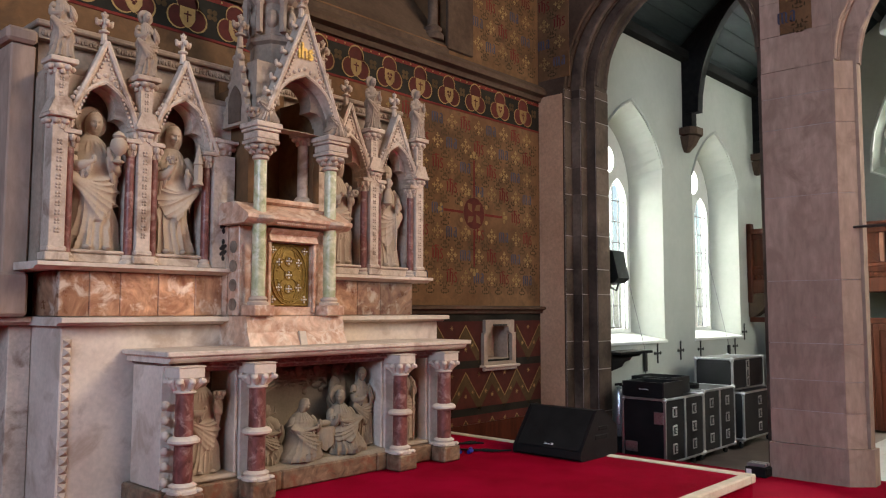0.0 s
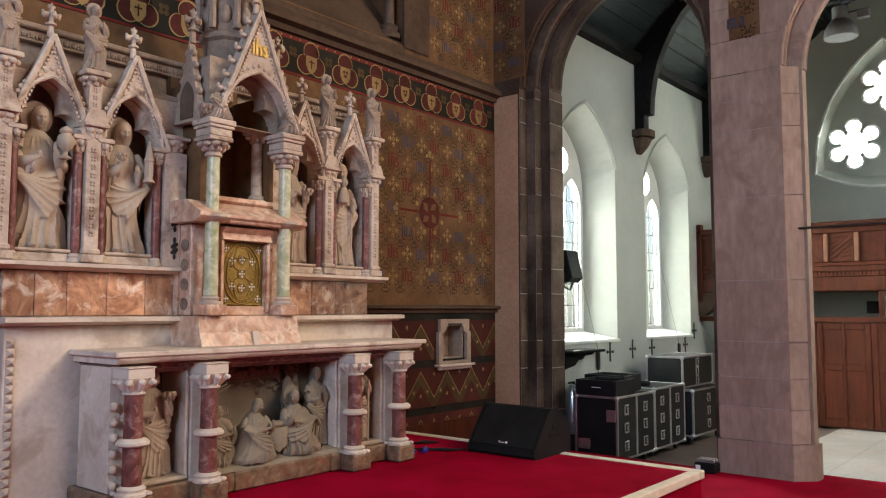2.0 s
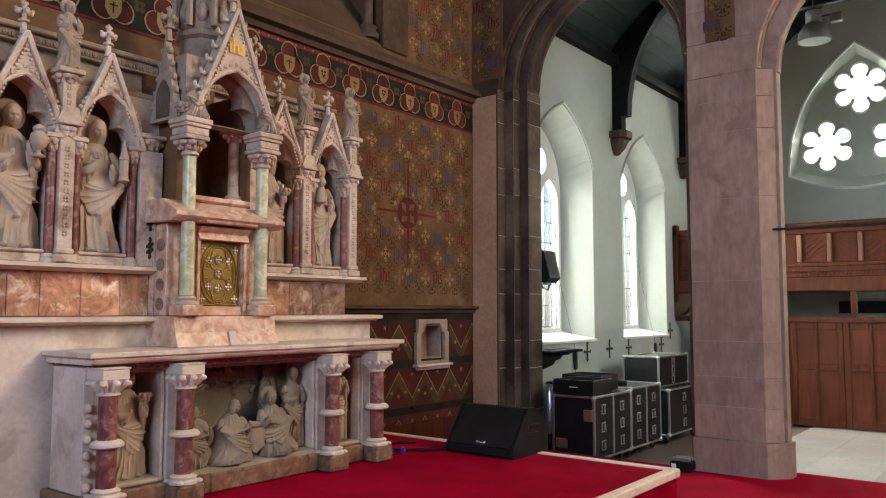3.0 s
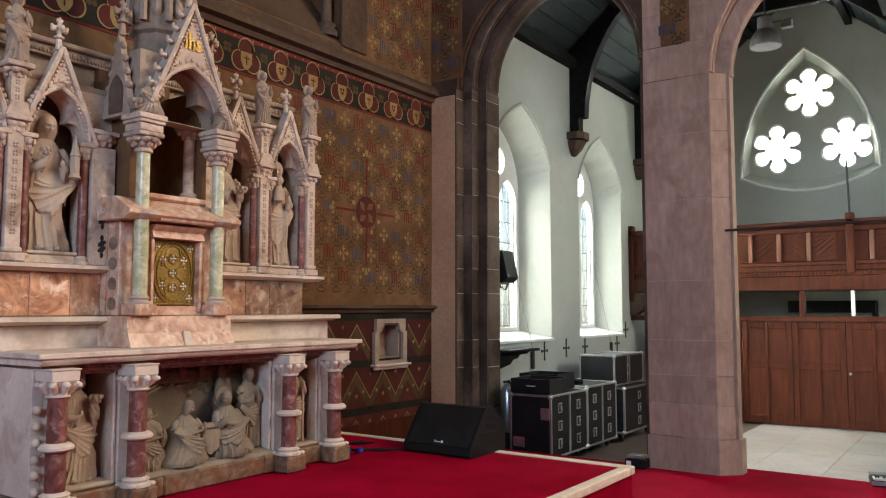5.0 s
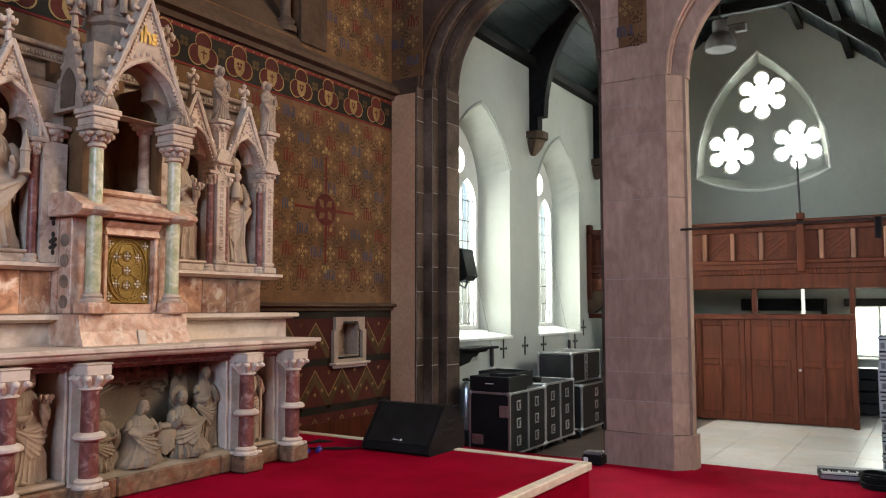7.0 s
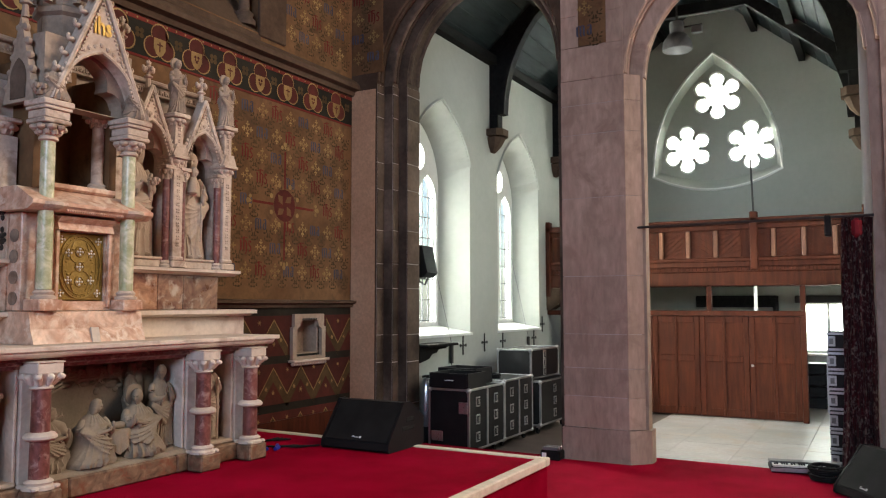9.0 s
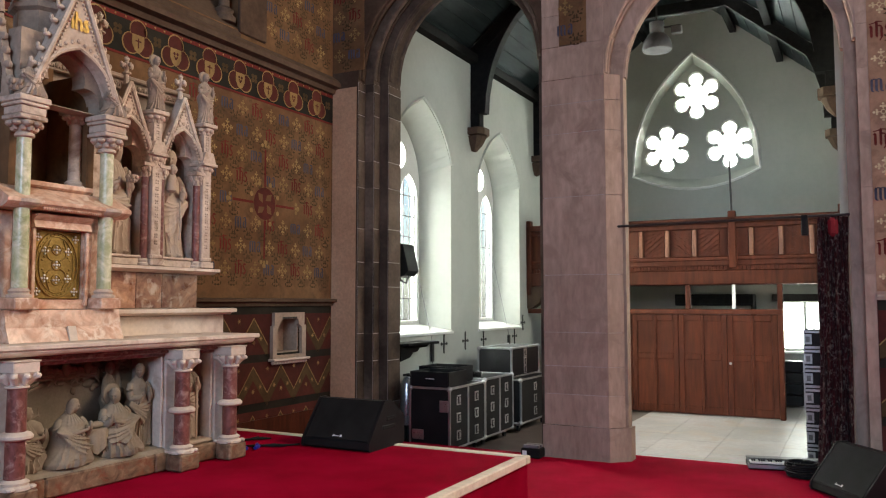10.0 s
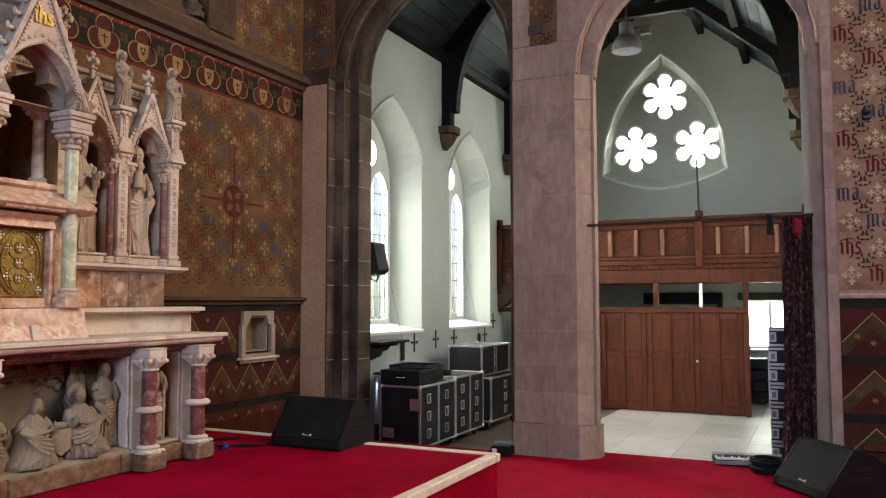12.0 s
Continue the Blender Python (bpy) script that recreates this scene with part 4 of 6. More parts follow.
part("gradine_shelf", extr(B(), SHELF, "x", 2.0, 5.54), CREAM, reredos)
part("gradine_shelf", extr(B(), [(y + 0.48 if y < 5.5 else y, z) for y, z in SHELF], "x", 0.6, 1.996), CREAM_AGED, reredos)
edges = [2.03, 2.225, 2.43, 2.70, 2.98, 3.20]
for a, b in list(zip(edges, edges[1:])) + [(mir(b) + 0.0, mir(a)) for a, b in ((2.70, 3.20), (2.43, 2.70), (2.03, 2.43))]:
    part("panel", box(B(), a + 0.002, b - 0.002, 5.165, 5.6, 1.219, 1.510, 0.004), ALABASTER, reredos, "polished orange-brown alabaster block")
LEDGE = [(5.06, 1.535), (5.06, 1.560), (5.8, 1.564), (5.8, 1.513), (5.13, 1.513), (5.10, 1.53)]
part("ledge", extr(B(), LEDGE, "x", 1.86, 3.30), CREAM, reredos)
part("ledge", extr(B(), LEDGE, "x", mir(3.30), mir(1.86)), CREAM, reredos)
NICHES = [(2.055, 2.475), (2.63, 3.05), (mir(3.05), mir(2.63)), (mir(2.475), mir(2.055))]


def trefoil_arch(a0, a1, spring, apex, foot):
    """A pointed arch with two cusps."""
    mid, half, rise = (a0 + a1) / 2, (a1 - a0) / 2, apex - spring
    cusp = (mid + 0.52 * half, spring + 0.40 * rise)
    right = [(a1, foot)] + bezier((a1, spring - 0.02), (a1 + 0.02, spring + 0.44 * rise), cusp, 8) + bezier(cusp, (mid + 0.66 * half, spring + 0.82 * rise), (mid, apex), 9)[1:]
    return right + [(a0 + a1 - p, q) for p, q in right[:-1]][::-1]


for u, v, pair in ((RX0 + 0.02, 3.29, NICHES[:2]), (3.93, RX1 - 0.02, NICHES[2:])):
    holes = [trefoil_arch(a, b, 2.42, 2.745, 1.60) for a, b in pair]
    part("niche_front", pierced(B(), [(u, 1.566), (v, 1.566), (v, 2.80), (u, 2.80)], holes, "y", 5.22, 5.33), CREAM_AGED, reredos)
part("wing", box(B(), 1.79, 1.945, 5.46, 5.898, 1.22, 3.0, 0.01), STONE_PINK, reredos, "plain grey stone wing beside the niches")
part("wing_cap", box(B(), 1.75, 1.945, 5.42, 5.898, 3.003, 3.10, 0.02), STONE_PINK, reredos)
part("wing_base", box(B(), 1.75, 1.945, 5.42, 5.898, 1.216, 1.50, 0.02), STONE_PINK, reredos)
# niche back, sides and roof: shade put into the stone colour
part("niche_back", box(B(), RX0 + 0.02, RX1 - 0.02, 5.50, 5.898, 1.566, 3.058), CREAM_DEEP, reredos, "niche back coloured darker in place of shade")
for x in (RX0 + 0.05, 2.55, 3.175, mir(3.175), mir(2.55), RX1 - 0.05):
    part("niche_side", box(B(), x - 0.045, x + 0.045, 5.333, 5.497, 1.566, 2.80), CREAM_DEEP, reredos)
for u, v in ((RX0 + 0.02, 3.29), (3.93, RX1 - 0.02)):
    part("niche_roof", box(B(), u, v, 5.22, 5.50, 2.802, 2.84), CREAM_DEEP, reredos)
bm = box(B(), RX0 - 0.03, RX1 + 0.03, 5.40, 5.898, 3.14, 3.18, 0.01)
box(bm, RX0, RX1, 5.44, 5.898, 3.062, 3.138)
for k in range(58):
    x = RX0 + 0.03 + k * 0.0562
    ball(bm, x, 5.435, 3.10, 0.02, 0.014, 0.024, 6, 4)
    ball(bm, x + 0.028, 5.435, 3.09, 0.012, 0.01, 0.016, 5, 4)
part("cornice", bm, CREAM_DEEP, reredos, "leaf-carved stone cornice")


def gable(a, b, base, apex, y0, y1, parent, arch_spring, arch_top, mat=CREAM_AGED, crockets=False):
    mid = (a + b) / 2
    hole = parch(a + 0.055, b - 0.055, arch_spring, arch_top, 0.17, 10, base + 0.001)
    pts = [(b, base), (mid, apex), (a, base)] + hole[::-1]
    g = part("gable", extr(B(), pts, "y", y0, y1), mat, parent)
    bm = B()
    for s, e in ((a, mid), (b, mid)):                     # raised rope edge with beads
        p, q = Vector((s, y0 - 0.012, base)), Vector((e, y0 - 0.012, apex))
        tube(bm, [p, q], 0.018, 6)
        n = int((q - p).length / 0.03)
        inn = Vector((0.036 if s < mid else -0.036, 0.004, -0.012))
        for k in range(1, n - 1):
            c = p.lerp(q, k / n) + inn
            ball(bm, c.x, c.y, c.z, 0.0115, 0.010, 0.0115, 5, 4)
    part("rope_moulding", bm, mat, g)
    bm = B()
    tube(bm, [(x, y0 - 0.006, z) for x, z in hole[1:-1]], 0.014, 6)
    ring = parch(a + 0.028, b - 0.028, arch_spring, arch_top + 0.05, 0.17, 12)
    for k, (x, z) in enumerate(ring):
        ball(bm, x, y0 - 0.002, z, 0.017, 0.014, 0.017, 6, 4)
    part("arch_moulding", bm, mat, g, "carved leaf moulding")
    bm = B()
    finial(bm, mid, (y0 + y1) / 2, apex - 0.01, 0.15)
    if crockets:
        for s in (a, b):
            for k in range(1, 8):
                f = k / 8
                ball(bm, s + (mid - s) * f + (-0.035 if s < mid else 0.035), y0 + 0.03, base + (apex - base) * f + 0.012, 0.030, 0.022, 0.018, 8, 6)
                ball(bm, s + (mid - s) * f + (-0.055 if s < mid else 0.055), y0 + 0.03, base + (apex - base) * f + 0.03, 0.013, 0.016, 0.022, 6, 5)
    part("finial", bm, mat, g, "carved leaf finial", True)
    return g


def shaft(x, y, z0, z1, r, mat, parent, cap=0.1, label="polished red-brown marble shaft"):
    s = part("shaft", lathe(B(), [(r, z0 + 0.06), (r, z1 - cap)], x, y, 14), mat, parent, label, True)
    part("base", lathe(B(), [(r * 1.75, z0), (r * 1.75, z0 + 0.018), (r * 1.35, z0 + 0.028), (r * 1.5, z0 + 0.042), (r * 1.1, z0 + 0.06)], x, y, 14), CREAM_AGED, s, "cream stone base", True)
    bm = foliage(B(), x, y, z1 - cap, r * 1.6, cap * 0.72, 6)
    box(bm, x - r * 1.9, x + r * 1.9, y - r * 1.9, y + r * 1.9, z1 - cap * 0.27, z1 - cap * 0.02, 0.004)
    part("capital", bm, CREAM_AGED, s, "leaf-carved stone capital", True)
    return s


for a, b in NICHES:
    gable(a - 0.06, b + 0.06, 2.40, 3.035, 5.13, 5.218, reredos, 2.42, 2.76)
    for x in (a + 0.006, b - 0.006):
        shaft(x, 5.165, 1.566, 2.415, 0.030, RED_MARBLE, reredos, 0.12)
    bm = box(B(), a + 0.045, b - 0.045, 5.17, 5.46, 1.566, 1.625, 0.006)
    box(bm, a + 0.03, b - 0.03, 5.155, 5.47, 1.627, 1.650, 0.008)
    part("pedestal", bm, CREAM_AGED, reredos, "moulded stone pedestal")
for x in (1.985, 2.552, mir(2.552), mir(1.985)):
    p = part("pilaster", box(B(), x - 0.05, x + 0.05, 5.115, 5.218, 1.566, 2.60, 0.004), CREAM_AGED, reredos)
    part("ornament", studs(B(), x, 5.113, 1.76, 2.36, 0.056, 0.016), CREAM_AGED, p, "column of carved rosettes")
    bm = box(B(), x - 0.075, x + 0.075, 5.09, 5.216, 1.568, 1.62, 0.006)
    box(bm, x - 0.062, x + 0.062, 5.10, 5.216, 1.622, 1.66, 0.01)
    part("base", bm, CREAM_AGED, p)
    bm = foliage(B(), x, 5.165, 2.40, 0.075, 0.07, 8, 0.8)
    box(bm, x - 0.085, x + 0.085, 5.07, 5.25, 2.475, 2.50, 0.005)
    extr(bm, [(x - 0.085, 2.50), (x + 0.085, 2.50), (x + 0.045, 2.60), (x - 0.045, 2.60)], "y", 5.09, 5.23)
    box(bm, x - 0.042, x + 0.042, 5.12, 5.21, 2.60, 2.76)
    studs(bm, x, 5.118, 2.63, 2.75, 0.05, 0.014)
    foliage(bm, x, 5.165, 2.75, 0.072, 0.07, 8, 0.9)
    box(bm, x - 0.088, x + 0.088, 5.08, 5.25, 2.825, 2.86, 0.006)
    part("pinnacle_base", bm, CREAM_AGED, p, "stacked carved capital", True)
    tagged(part("figure", figure(B(), x, 5.165, 2.862, 0.46, 0.155, 0.8, 7, 0, True, 1, seed=int(x * 100)), CREAM_DEEP, p, "small carved stone figure", True))
for a, b in ((3.07, 3.27), (mir(3.27), mir(3.07))):
    p = part("side_panel", box(B(), a + 0.012, b - 0.01, 5.12, 5.218, 1.566, 2.40, 0.004), CREAM_AGED, reredos)
    # solid dark knobs imitate the shade inside quatrefoil openings
    bm = B()
    for z in (1.70, 1.90):
        for k in range(4):
            ball(bm, (a + b) / 2, 5.118, z + 0.04 * (k - 1.5), 0.020 if k in (1, 2) else 0.014, 0.006, 0.022, 7, 5)
            ball(bm, (a + b) / 2 + 0.018 * (1 if k % 2 else -1), 5.118, z + 0.02 * (k - 1.5), 0.014, 0.006, 0.014, 7, 5)
    part("quatrefoil_shade", bm, IRON, p, "dark quatrefoil shapes imitating shaded openings")
    bm = foliage(B(), (a + b) / 2, 5.17, 2.405, 0.085, 0.08, 8, 0.6)
    box(bm, a, b, 5.09, 5.24, 2.487, 2.52, 0.006)
    part("capital", bm, CREAM_AGED, p, "", True)
for (a, b), sd, wd, kw in zip(NICHES, (3, 8, 5, 12), (0.33, 0.31, 0.29, 0.29), (dict(hem=0.20, side=1, yaw=-0.15), dict(hem=0.24, side=-1, yaw=-0.1, hood=True), dict(hem=0.26, side=1, yaw=-0.3, hood=True), dict(hem=0.12, side=-1, yaw=-0.7, beard=True))):
    c = (a + b) / 2
    bm = figure(B(), c, 5.31, 1.652, 0.93, wd, 0.66, 8, 0.0, True, 1, seed=sd, **kw)
    if sd == 3:                       # a lidded jar
        lathe(bm, [(0.035, 2.235), (0.04, 2.245), (0.014, 2.262), (0.014, 2.28), (0.045, 2.31), (0.056, 2.345), (0.048, 2.385), (0.03, 2.40), (0.042, 2.415), (0.03, 2.435), (0.006, 2.45)], c + 0.10, 5.12, 14)
    if sd == 8:                       # a small spired tower and a flower sprig
        lathe(bm, [(0.012, 2.14), (0.042, 2.155), (0.030, 2.18), (0.030, 2.19)], c + 0.115, 5.12, 12)
        lathe(bm, [(0.034, 2.19), (0.034, 2.30), (0.042, 2.305), (0.030, 2.33), (0.004, 2.45)], c + 0.115, 5.12, 6)
        foliage(bm, c - 0.10, 5.10, 2.28, 0.030, 0.05, 6)
    if sd == 5:
        foliage(bm, c + 0.02, 5.10, 2.22, 0.04, 0.06, 7)
    if sd == 12:                      # a small child on the arm, and a rope girdle
        carved_head(bm, c - 0.085, 5.15, 2.40, 0.036, 0.5)
        lathe(bm, [(0.02, 2.20), (0.045, 2.22), (0.04, 2.30), (0.03, 2.35), (0.012, 2.37)], c - 0.085, 5.17, 12)
        tube(bm, [(c + 0.03, 5.18, 2.14), (c + 0.035, 5.175, 1.95), (c + 0.03, 5.18, 1.80)], 0.009, 6)
    built("statue", bm, STATUE, "weathered stone statue of a robed saint in a niche", "statue", "statues in the reredos", True)

# tabernacle and canopy in the middle of the reredos
tab = thing("tabernacle", "alabaster tabernacle with a gilt door under a gabled canopy", "tabernacle", (XC, 4.95, 1.0))
bm = extr(B(), [(4.74, 1.004), (4.78, 1.10), (4.80, 1.215), (5.139, 1.215), (5.139, 1.004)], "x", 3.17, 4.05)
part("foot", bm, ALABASTER_PALE, tab, "mottled pink alabaster foot")
part("core", pierced(B(), [(3.34, 1.219), (3.88, 1.219), (3.88, 1.875), (3.34, 1.875)], [[(3.43, 1.285), (3.81, 1.285), (3.81, 1.765), (3.43, 1.765)]], "y", 4.90, 5.10), ALABASTER_PALE, tab, "veined alabaster door case")
part("core_back", box(B(), 3.20, 4.02, 5.104, 5.60, 1.219, 1.875), ALABASTER_PALE, tab)
for x in (3.26, 3.96):
    s = part("side_wall", box(B(), x - 0.055, x + 0.055, 4.96, 5.10, 1.219, 1.875, 0.005), ALABASTER_PALE, tab)
    for k in range(4):
        bm = B()
        c = Matrix.Translation((x + (-0.057 if x < XC else 0.057), 5.03, 1.30 + 0.14 * k)) @ Matrix.Rotation(radians(90), 4, "Y")
        bmesh.ops.create_cone(bm, cap_ends=True, segments=14, radius1=0.045, radius2=0.045, depth=0.012, matrix=c)
        part("roundel", bm, GREY_MARBLE, s, "dark marble roundel")
door = part("door", box(B(), 3.434, 3.806, 4.93, 4.96, 1.289, 1.761, 0.006), GOLD, tab, "gilt brass door with jewelled crosses")
bm = B()
for cx, cz, r in ((3.62, 1.525, 0.0), (3.62, 1.63, 0.0), (3.62, 1.42, 0.0)):
    tube(bm, [(cx + 0.035 * math.cos(t), 4.926, cz + 0.035 * math.sin(t)) for t in [k * math.pi / 8 for k in range(16)]], 0.006, 5, True)
tube(bm, [(3.62 + 0.165 * math.cos(t), 4.926, 1.525 + 0.225 * math.sin(t)) for t in [k * math.pi / 16 for k in range(32)]], 0.008, 5, True)
tube(bm, [(3.62 + 0.135 * math.cos(t), 4.926, 1.525 + 0.195 * math.sin(t)) for t in [k * math.pi / 16 for k in range(32)]], 0.004, 5, True)
for x in (3.442, 3.798):
    tube(bm, [(x, 4.926, 1.295), (x, 4.926, 1.755)], 0.007, 5)
for z in (1.297, 1.753):
    tube(bm, [(3.44, 4.926, z), (3.80, 4.926, z)], 0.007, 5)
for sx in (-1, 1):
    for sz in (-1, 1):                                     # scrolls in the corners and leaf sprays in the oval
        tube(bm, [(3.62 + sx * (0.150 + 0.030 * math.cos(t) * (1 - t / 9)), 4.926, 1.525 + sz * (0.195 + 0.030 * math.sin(t) * (1 - t / 9))) for t in [k * 0.5 for k in range(14)]], 0.004, 5)
        tube(bm, bezier((3.62 + sx * 0.03, 4.926, 1.525 + sz * 0.03), (3.62 + sx * 0.11, 4.926, 1.525 + sz * 0.05), (3.62 + sx * 0.05, 4.926, 1.525 + sz * 0.17), 10), 0.005, 5)
        for k in range(5):
            ball(bm, 3.62 + sx * (0.05 + 0.014 * k), 4.926, 1.525 + sz * (0.12 - 0.022 * k), 0.011, 0.005, 0.008, 6, 4)
for k in range(30):
    a = k * math.pi / 15
    ball(bm, 3.62 + 0.150 * math.cos(a), 4.927, 1.525 + 0.210 * math.sin(a), 0.006, 0.005, 0.006, 6, 4)
part("chasing", bm, GOLD, door, "raised gilt scrolls and rings")
bm = B()
for cx, cz in ((3.62, 1.525), (3.53, 1.62), (3.71, 1.62), (3.53, 1.43), (3.71, 1.43), (3.475, 1.71), (3.765, 1.71), (3.475, 1.34), (3.765, 1.34), (3.62, 1.63), (3.62, 1.42)):
    for dx, dz in ((0, 0), (0.02, 0), (-0.02, 0), (0, 0.02), (0, -0.02)):
        ball(bm, cx + dx, 4.924, cz + dz, 0.0085, 0.006, 0.0085, 6, 4)
part("jewel", bm, SILVER, door, "pale jewelled studs")
bm = extr(B(), [(4.85, 1.77), (4.87, 1.82), (4.82, 1.86), (4.898, 1.86), (4.898, 1.77)], "x", 3.40, 3.84)
part("lintel", bm, ALABASTER_PALE, tab, "pale pink alabaster lintel")
for x in (3.415, 3.828):
    part("jamb", box(B(), x - 0.012, x + 0.012, 4.875, 4.898, 1.24, 1.766, 0.003), ALABASTER_PALE, tab)
bm = extr(B(), [(4.76, 1.90), (4.74, 1.915), (4.74, 1.94), (4.92, 2.04), (5.50, 2.04), (5.50, 1.88), (4.80, 1.88)], "x", 3.13, 4.09)
for k in range(26):
    ball(bm, 3.40 + k * 0.0175, 4.765, 1.892, 0.009, 0.009, 0.012, 6, 4)
part("shelf", bm, ALABASTER_PALE, tab, "projecting alabaster shelf with egg moulding")
bm = extr(B(), [(4.93, 2.044), (4.90, 2.06), (4.90, 2.09), (5.2, 2.09), (5.2, 2.044)], "x", 3.34, 3.88)
part("upper_shelf", bm, ALABASTER_PALE, tab)
for x in (3.285, 3.935):
    c = part("column", lathe(B(), [(0.050, 1.36), (0.050, 1.885)], x, 4.83, 16), ONYX, tab, "pale green onyx column", True)
    part("upper_drum", lathe(B(), [(0.047, 1.945), (0.046, 2.345)], x, 4.83, 16), ONYX, c, "", True)
    bm = box(B(), x - 0.085, x + 0.085, 4.745, 4.915, 1.219, 1.295, 0.006)
    part("block", bm, ALABASTER_PALE, c, "alabaster block")
    bm = lathe(B(), [(0.078, 1.297), (0.078, 1.315), (0.060, 1.325), (0.070, 1.34), (0.052, 1.358)], x, 4.83, 16)
    lathe(bm, [(0.05, 1.882), (0.10, 1.90), (0.115, 1.915), (0.115, 1.935), (0.06, 1.95)], x, 4.83, 16)
    part("base", bm, CREAM_AGED, c, "", True)
    bm = lathe(B(), [(0.048, 2.345), (0.062, 2.355), (0.062, 2.37), (0.05, 2.38)], x, 4.83, 16)
    foliage(bm, x, 4.83, 2.38, 0.088, 0.075, 8)
    for z, s, d in ((2.458, 0.100, 0.030), (2.490, 0.092, 0.055), (2.547, 0.104, 0.024), (2.573, 0.112, 0.040)):
        box(bm, x - s, x + s, 4.83 - s, 4.83 + s, z, z + d, 0.006)
    part("capital", bm, CREAM_AGED, c, "stacked carved stone capital", True)
    fig = figure(B(), x, 4.80, 2.617, 0.26, 0.13, 0.85, 6, 0, False, 1, seed=33, kneel=True)
    foliage(fig, x - 0.09 if x < XC else x + 0.09, 4.80, 2.64, 0.045, 0.07, 6)
    part("figure", fig, CREAM_DEEP, c, "small seated stone figure", True)
part("throne_back", box(B(), 3.30, 3.92, 5.44, 5.494, 2.09, 3.06), PAPER_TAN, tab, "brown painted back of the canopy niche")
for x in (3.31, 3.91):
    p = part("throne_side", box(B(), x - 0.03, x + 0.03, 4.98, 5.437, 2.044, 2.95), PAPER_TAN, tab, "gold-brown painted side")
for x in (3.38, 3.84):
    shaft(x, 5.06, 2.092, 2.66, 0.044, CREAM_AGED, tab, 0.10, "cream stone inner shaft")
canopy = gable(3.24, 3.98, 2.617, 3.50, 4.75, 4.86, tab, 2.64, 3.03, CREAM_AGED, True)
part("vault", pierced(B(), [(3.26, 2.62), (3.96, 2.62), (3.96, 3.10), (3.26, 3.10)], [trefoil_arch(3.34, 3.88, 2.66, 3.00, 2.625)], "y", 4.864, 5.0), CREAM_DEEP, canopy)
bm = B()
vs, fs = text_outline("ihs", 0.15)
for off in (4.746, 4.738):
    row = [bm.verts.new((3.61 + v.x * 0.9, off, 3.21 + v.y * 1.15)) for v in vs]
    for f in fs:
        bm.faces.new([row[i] for i in f])
part("gilt_monogram", bm, GOLD, canopy, "gilt letters ihs")
for sx, s in ((3.24, -1), (3.98, 1)):                           # side gables of the canopy
    pts = [(4.86, 2.617), (5.20, 2.617), (5.03, 3.22)]
    g = part("side_gable", extr(B(), pts, "x", sx - 0.05 if s < 0 else sx, sx if s < 0 else sx + 0.05), CREAM_DEEP, tab)
    for k in range(1, 6):
        for e in (4.86, 5.20):
            bm = ball(B(), sx + s * 0.03, e + (5.03 - e) * k / 6, 2.617 + 0.603 * k / 6 + 0.015, 0.03, 0.034, 0.03, 7, 5)
            part("crocket", bm, CREAM_DEEP, g, "", True)
    part("finial", finial(B(), sx + s * 0.02, 5.03, 3.21, 0.17), CREAM_DEEP, g, "carved leaf finial", True)
    # flat dark slab in place of a recess, its shade given by colour
    bm = extr(B(), parch(4.95, 5.11, 2.72, 2.92, 0.17, 6, 2.64), "x", sx + s * 0.051, sx + s * 0.058)
    part("blind_arch", bm, STONE_DARK, g, "dark arch shape painted as the shade of a recess")
t = part("turret", lathe(B(), [(0.20, 3.05), (0.20, 3.30), (0.235, 3.32), (0.235, 3.36), (0.20, 3.38), (0.20, 3.62), (0.24, 3.66), (0.24, 3.71), (0.19, 3.74), (0.19, 4.0), (0.02, 4.55)], XC, 5.13, 8), CREAM_DEEP, tab, "octagonal stone turret")
bm = B()
for k in range(8):
    a = math.pi / 8 + k * math.pi / 4
    lathe(bm, [(0.028, 3.38), (0.028, 3.6), (0.04, 3.62), (0.0, 3.8)], XC + 0.235 * math.cos(a), 5.13 + 0.235 * math.sin(a), 6)
    a = k * math.pi / 4
    ball(bm, XC + 0.185 * math.cos(a), 5.13 + 0.185 * math.sin(a), 3.50, 0.05, 0.05, 0.08, 8, 6)
part("pinnacle", bm, CREAM_DEEP, t, "", True)

# ---- altar ----
altar = thing("altar", "pale stone altar with red marble columns and a carved relief", "altar", (3.85, 4.85, 0))
for a, b in ((2.46, 3.40), (3.402, 4.30), (4.302, 5.14)):
    part("plinth", box(B(), a, b, 4.66, 5.137, 0.0, 0.135, 0.012), BROWN_MARBLE, altar, "mottled brown marble plinth")
for x in (2.60, 3.14, 4.49, 5.01):
    part("plinth_block", box(B(), x - 0.10, x + 0.10, 4.50, 4.657, 0.0, 0.125, 0.012), BROWN_MARBLE, altar, "mottled brown marble block")
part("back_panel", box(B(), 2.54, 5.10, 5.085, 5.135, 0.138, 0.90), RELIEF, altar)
for x in (2.53, 5.09):
    part("end_panel", box(B(), x - 0.035, x + 0.035, 4.70, 5.082, 0.138, 0.905, 0.004), CREAM, altar)
for x in (2.512, 5.108):
    for k in range(6):
        part("ball_flower", ball(B(), x, 4.672, 0.19 + 0.095 * k, 0.026, 0.026, 0.028, 10, 7), CREAM, altar, "carved stone ball", True)
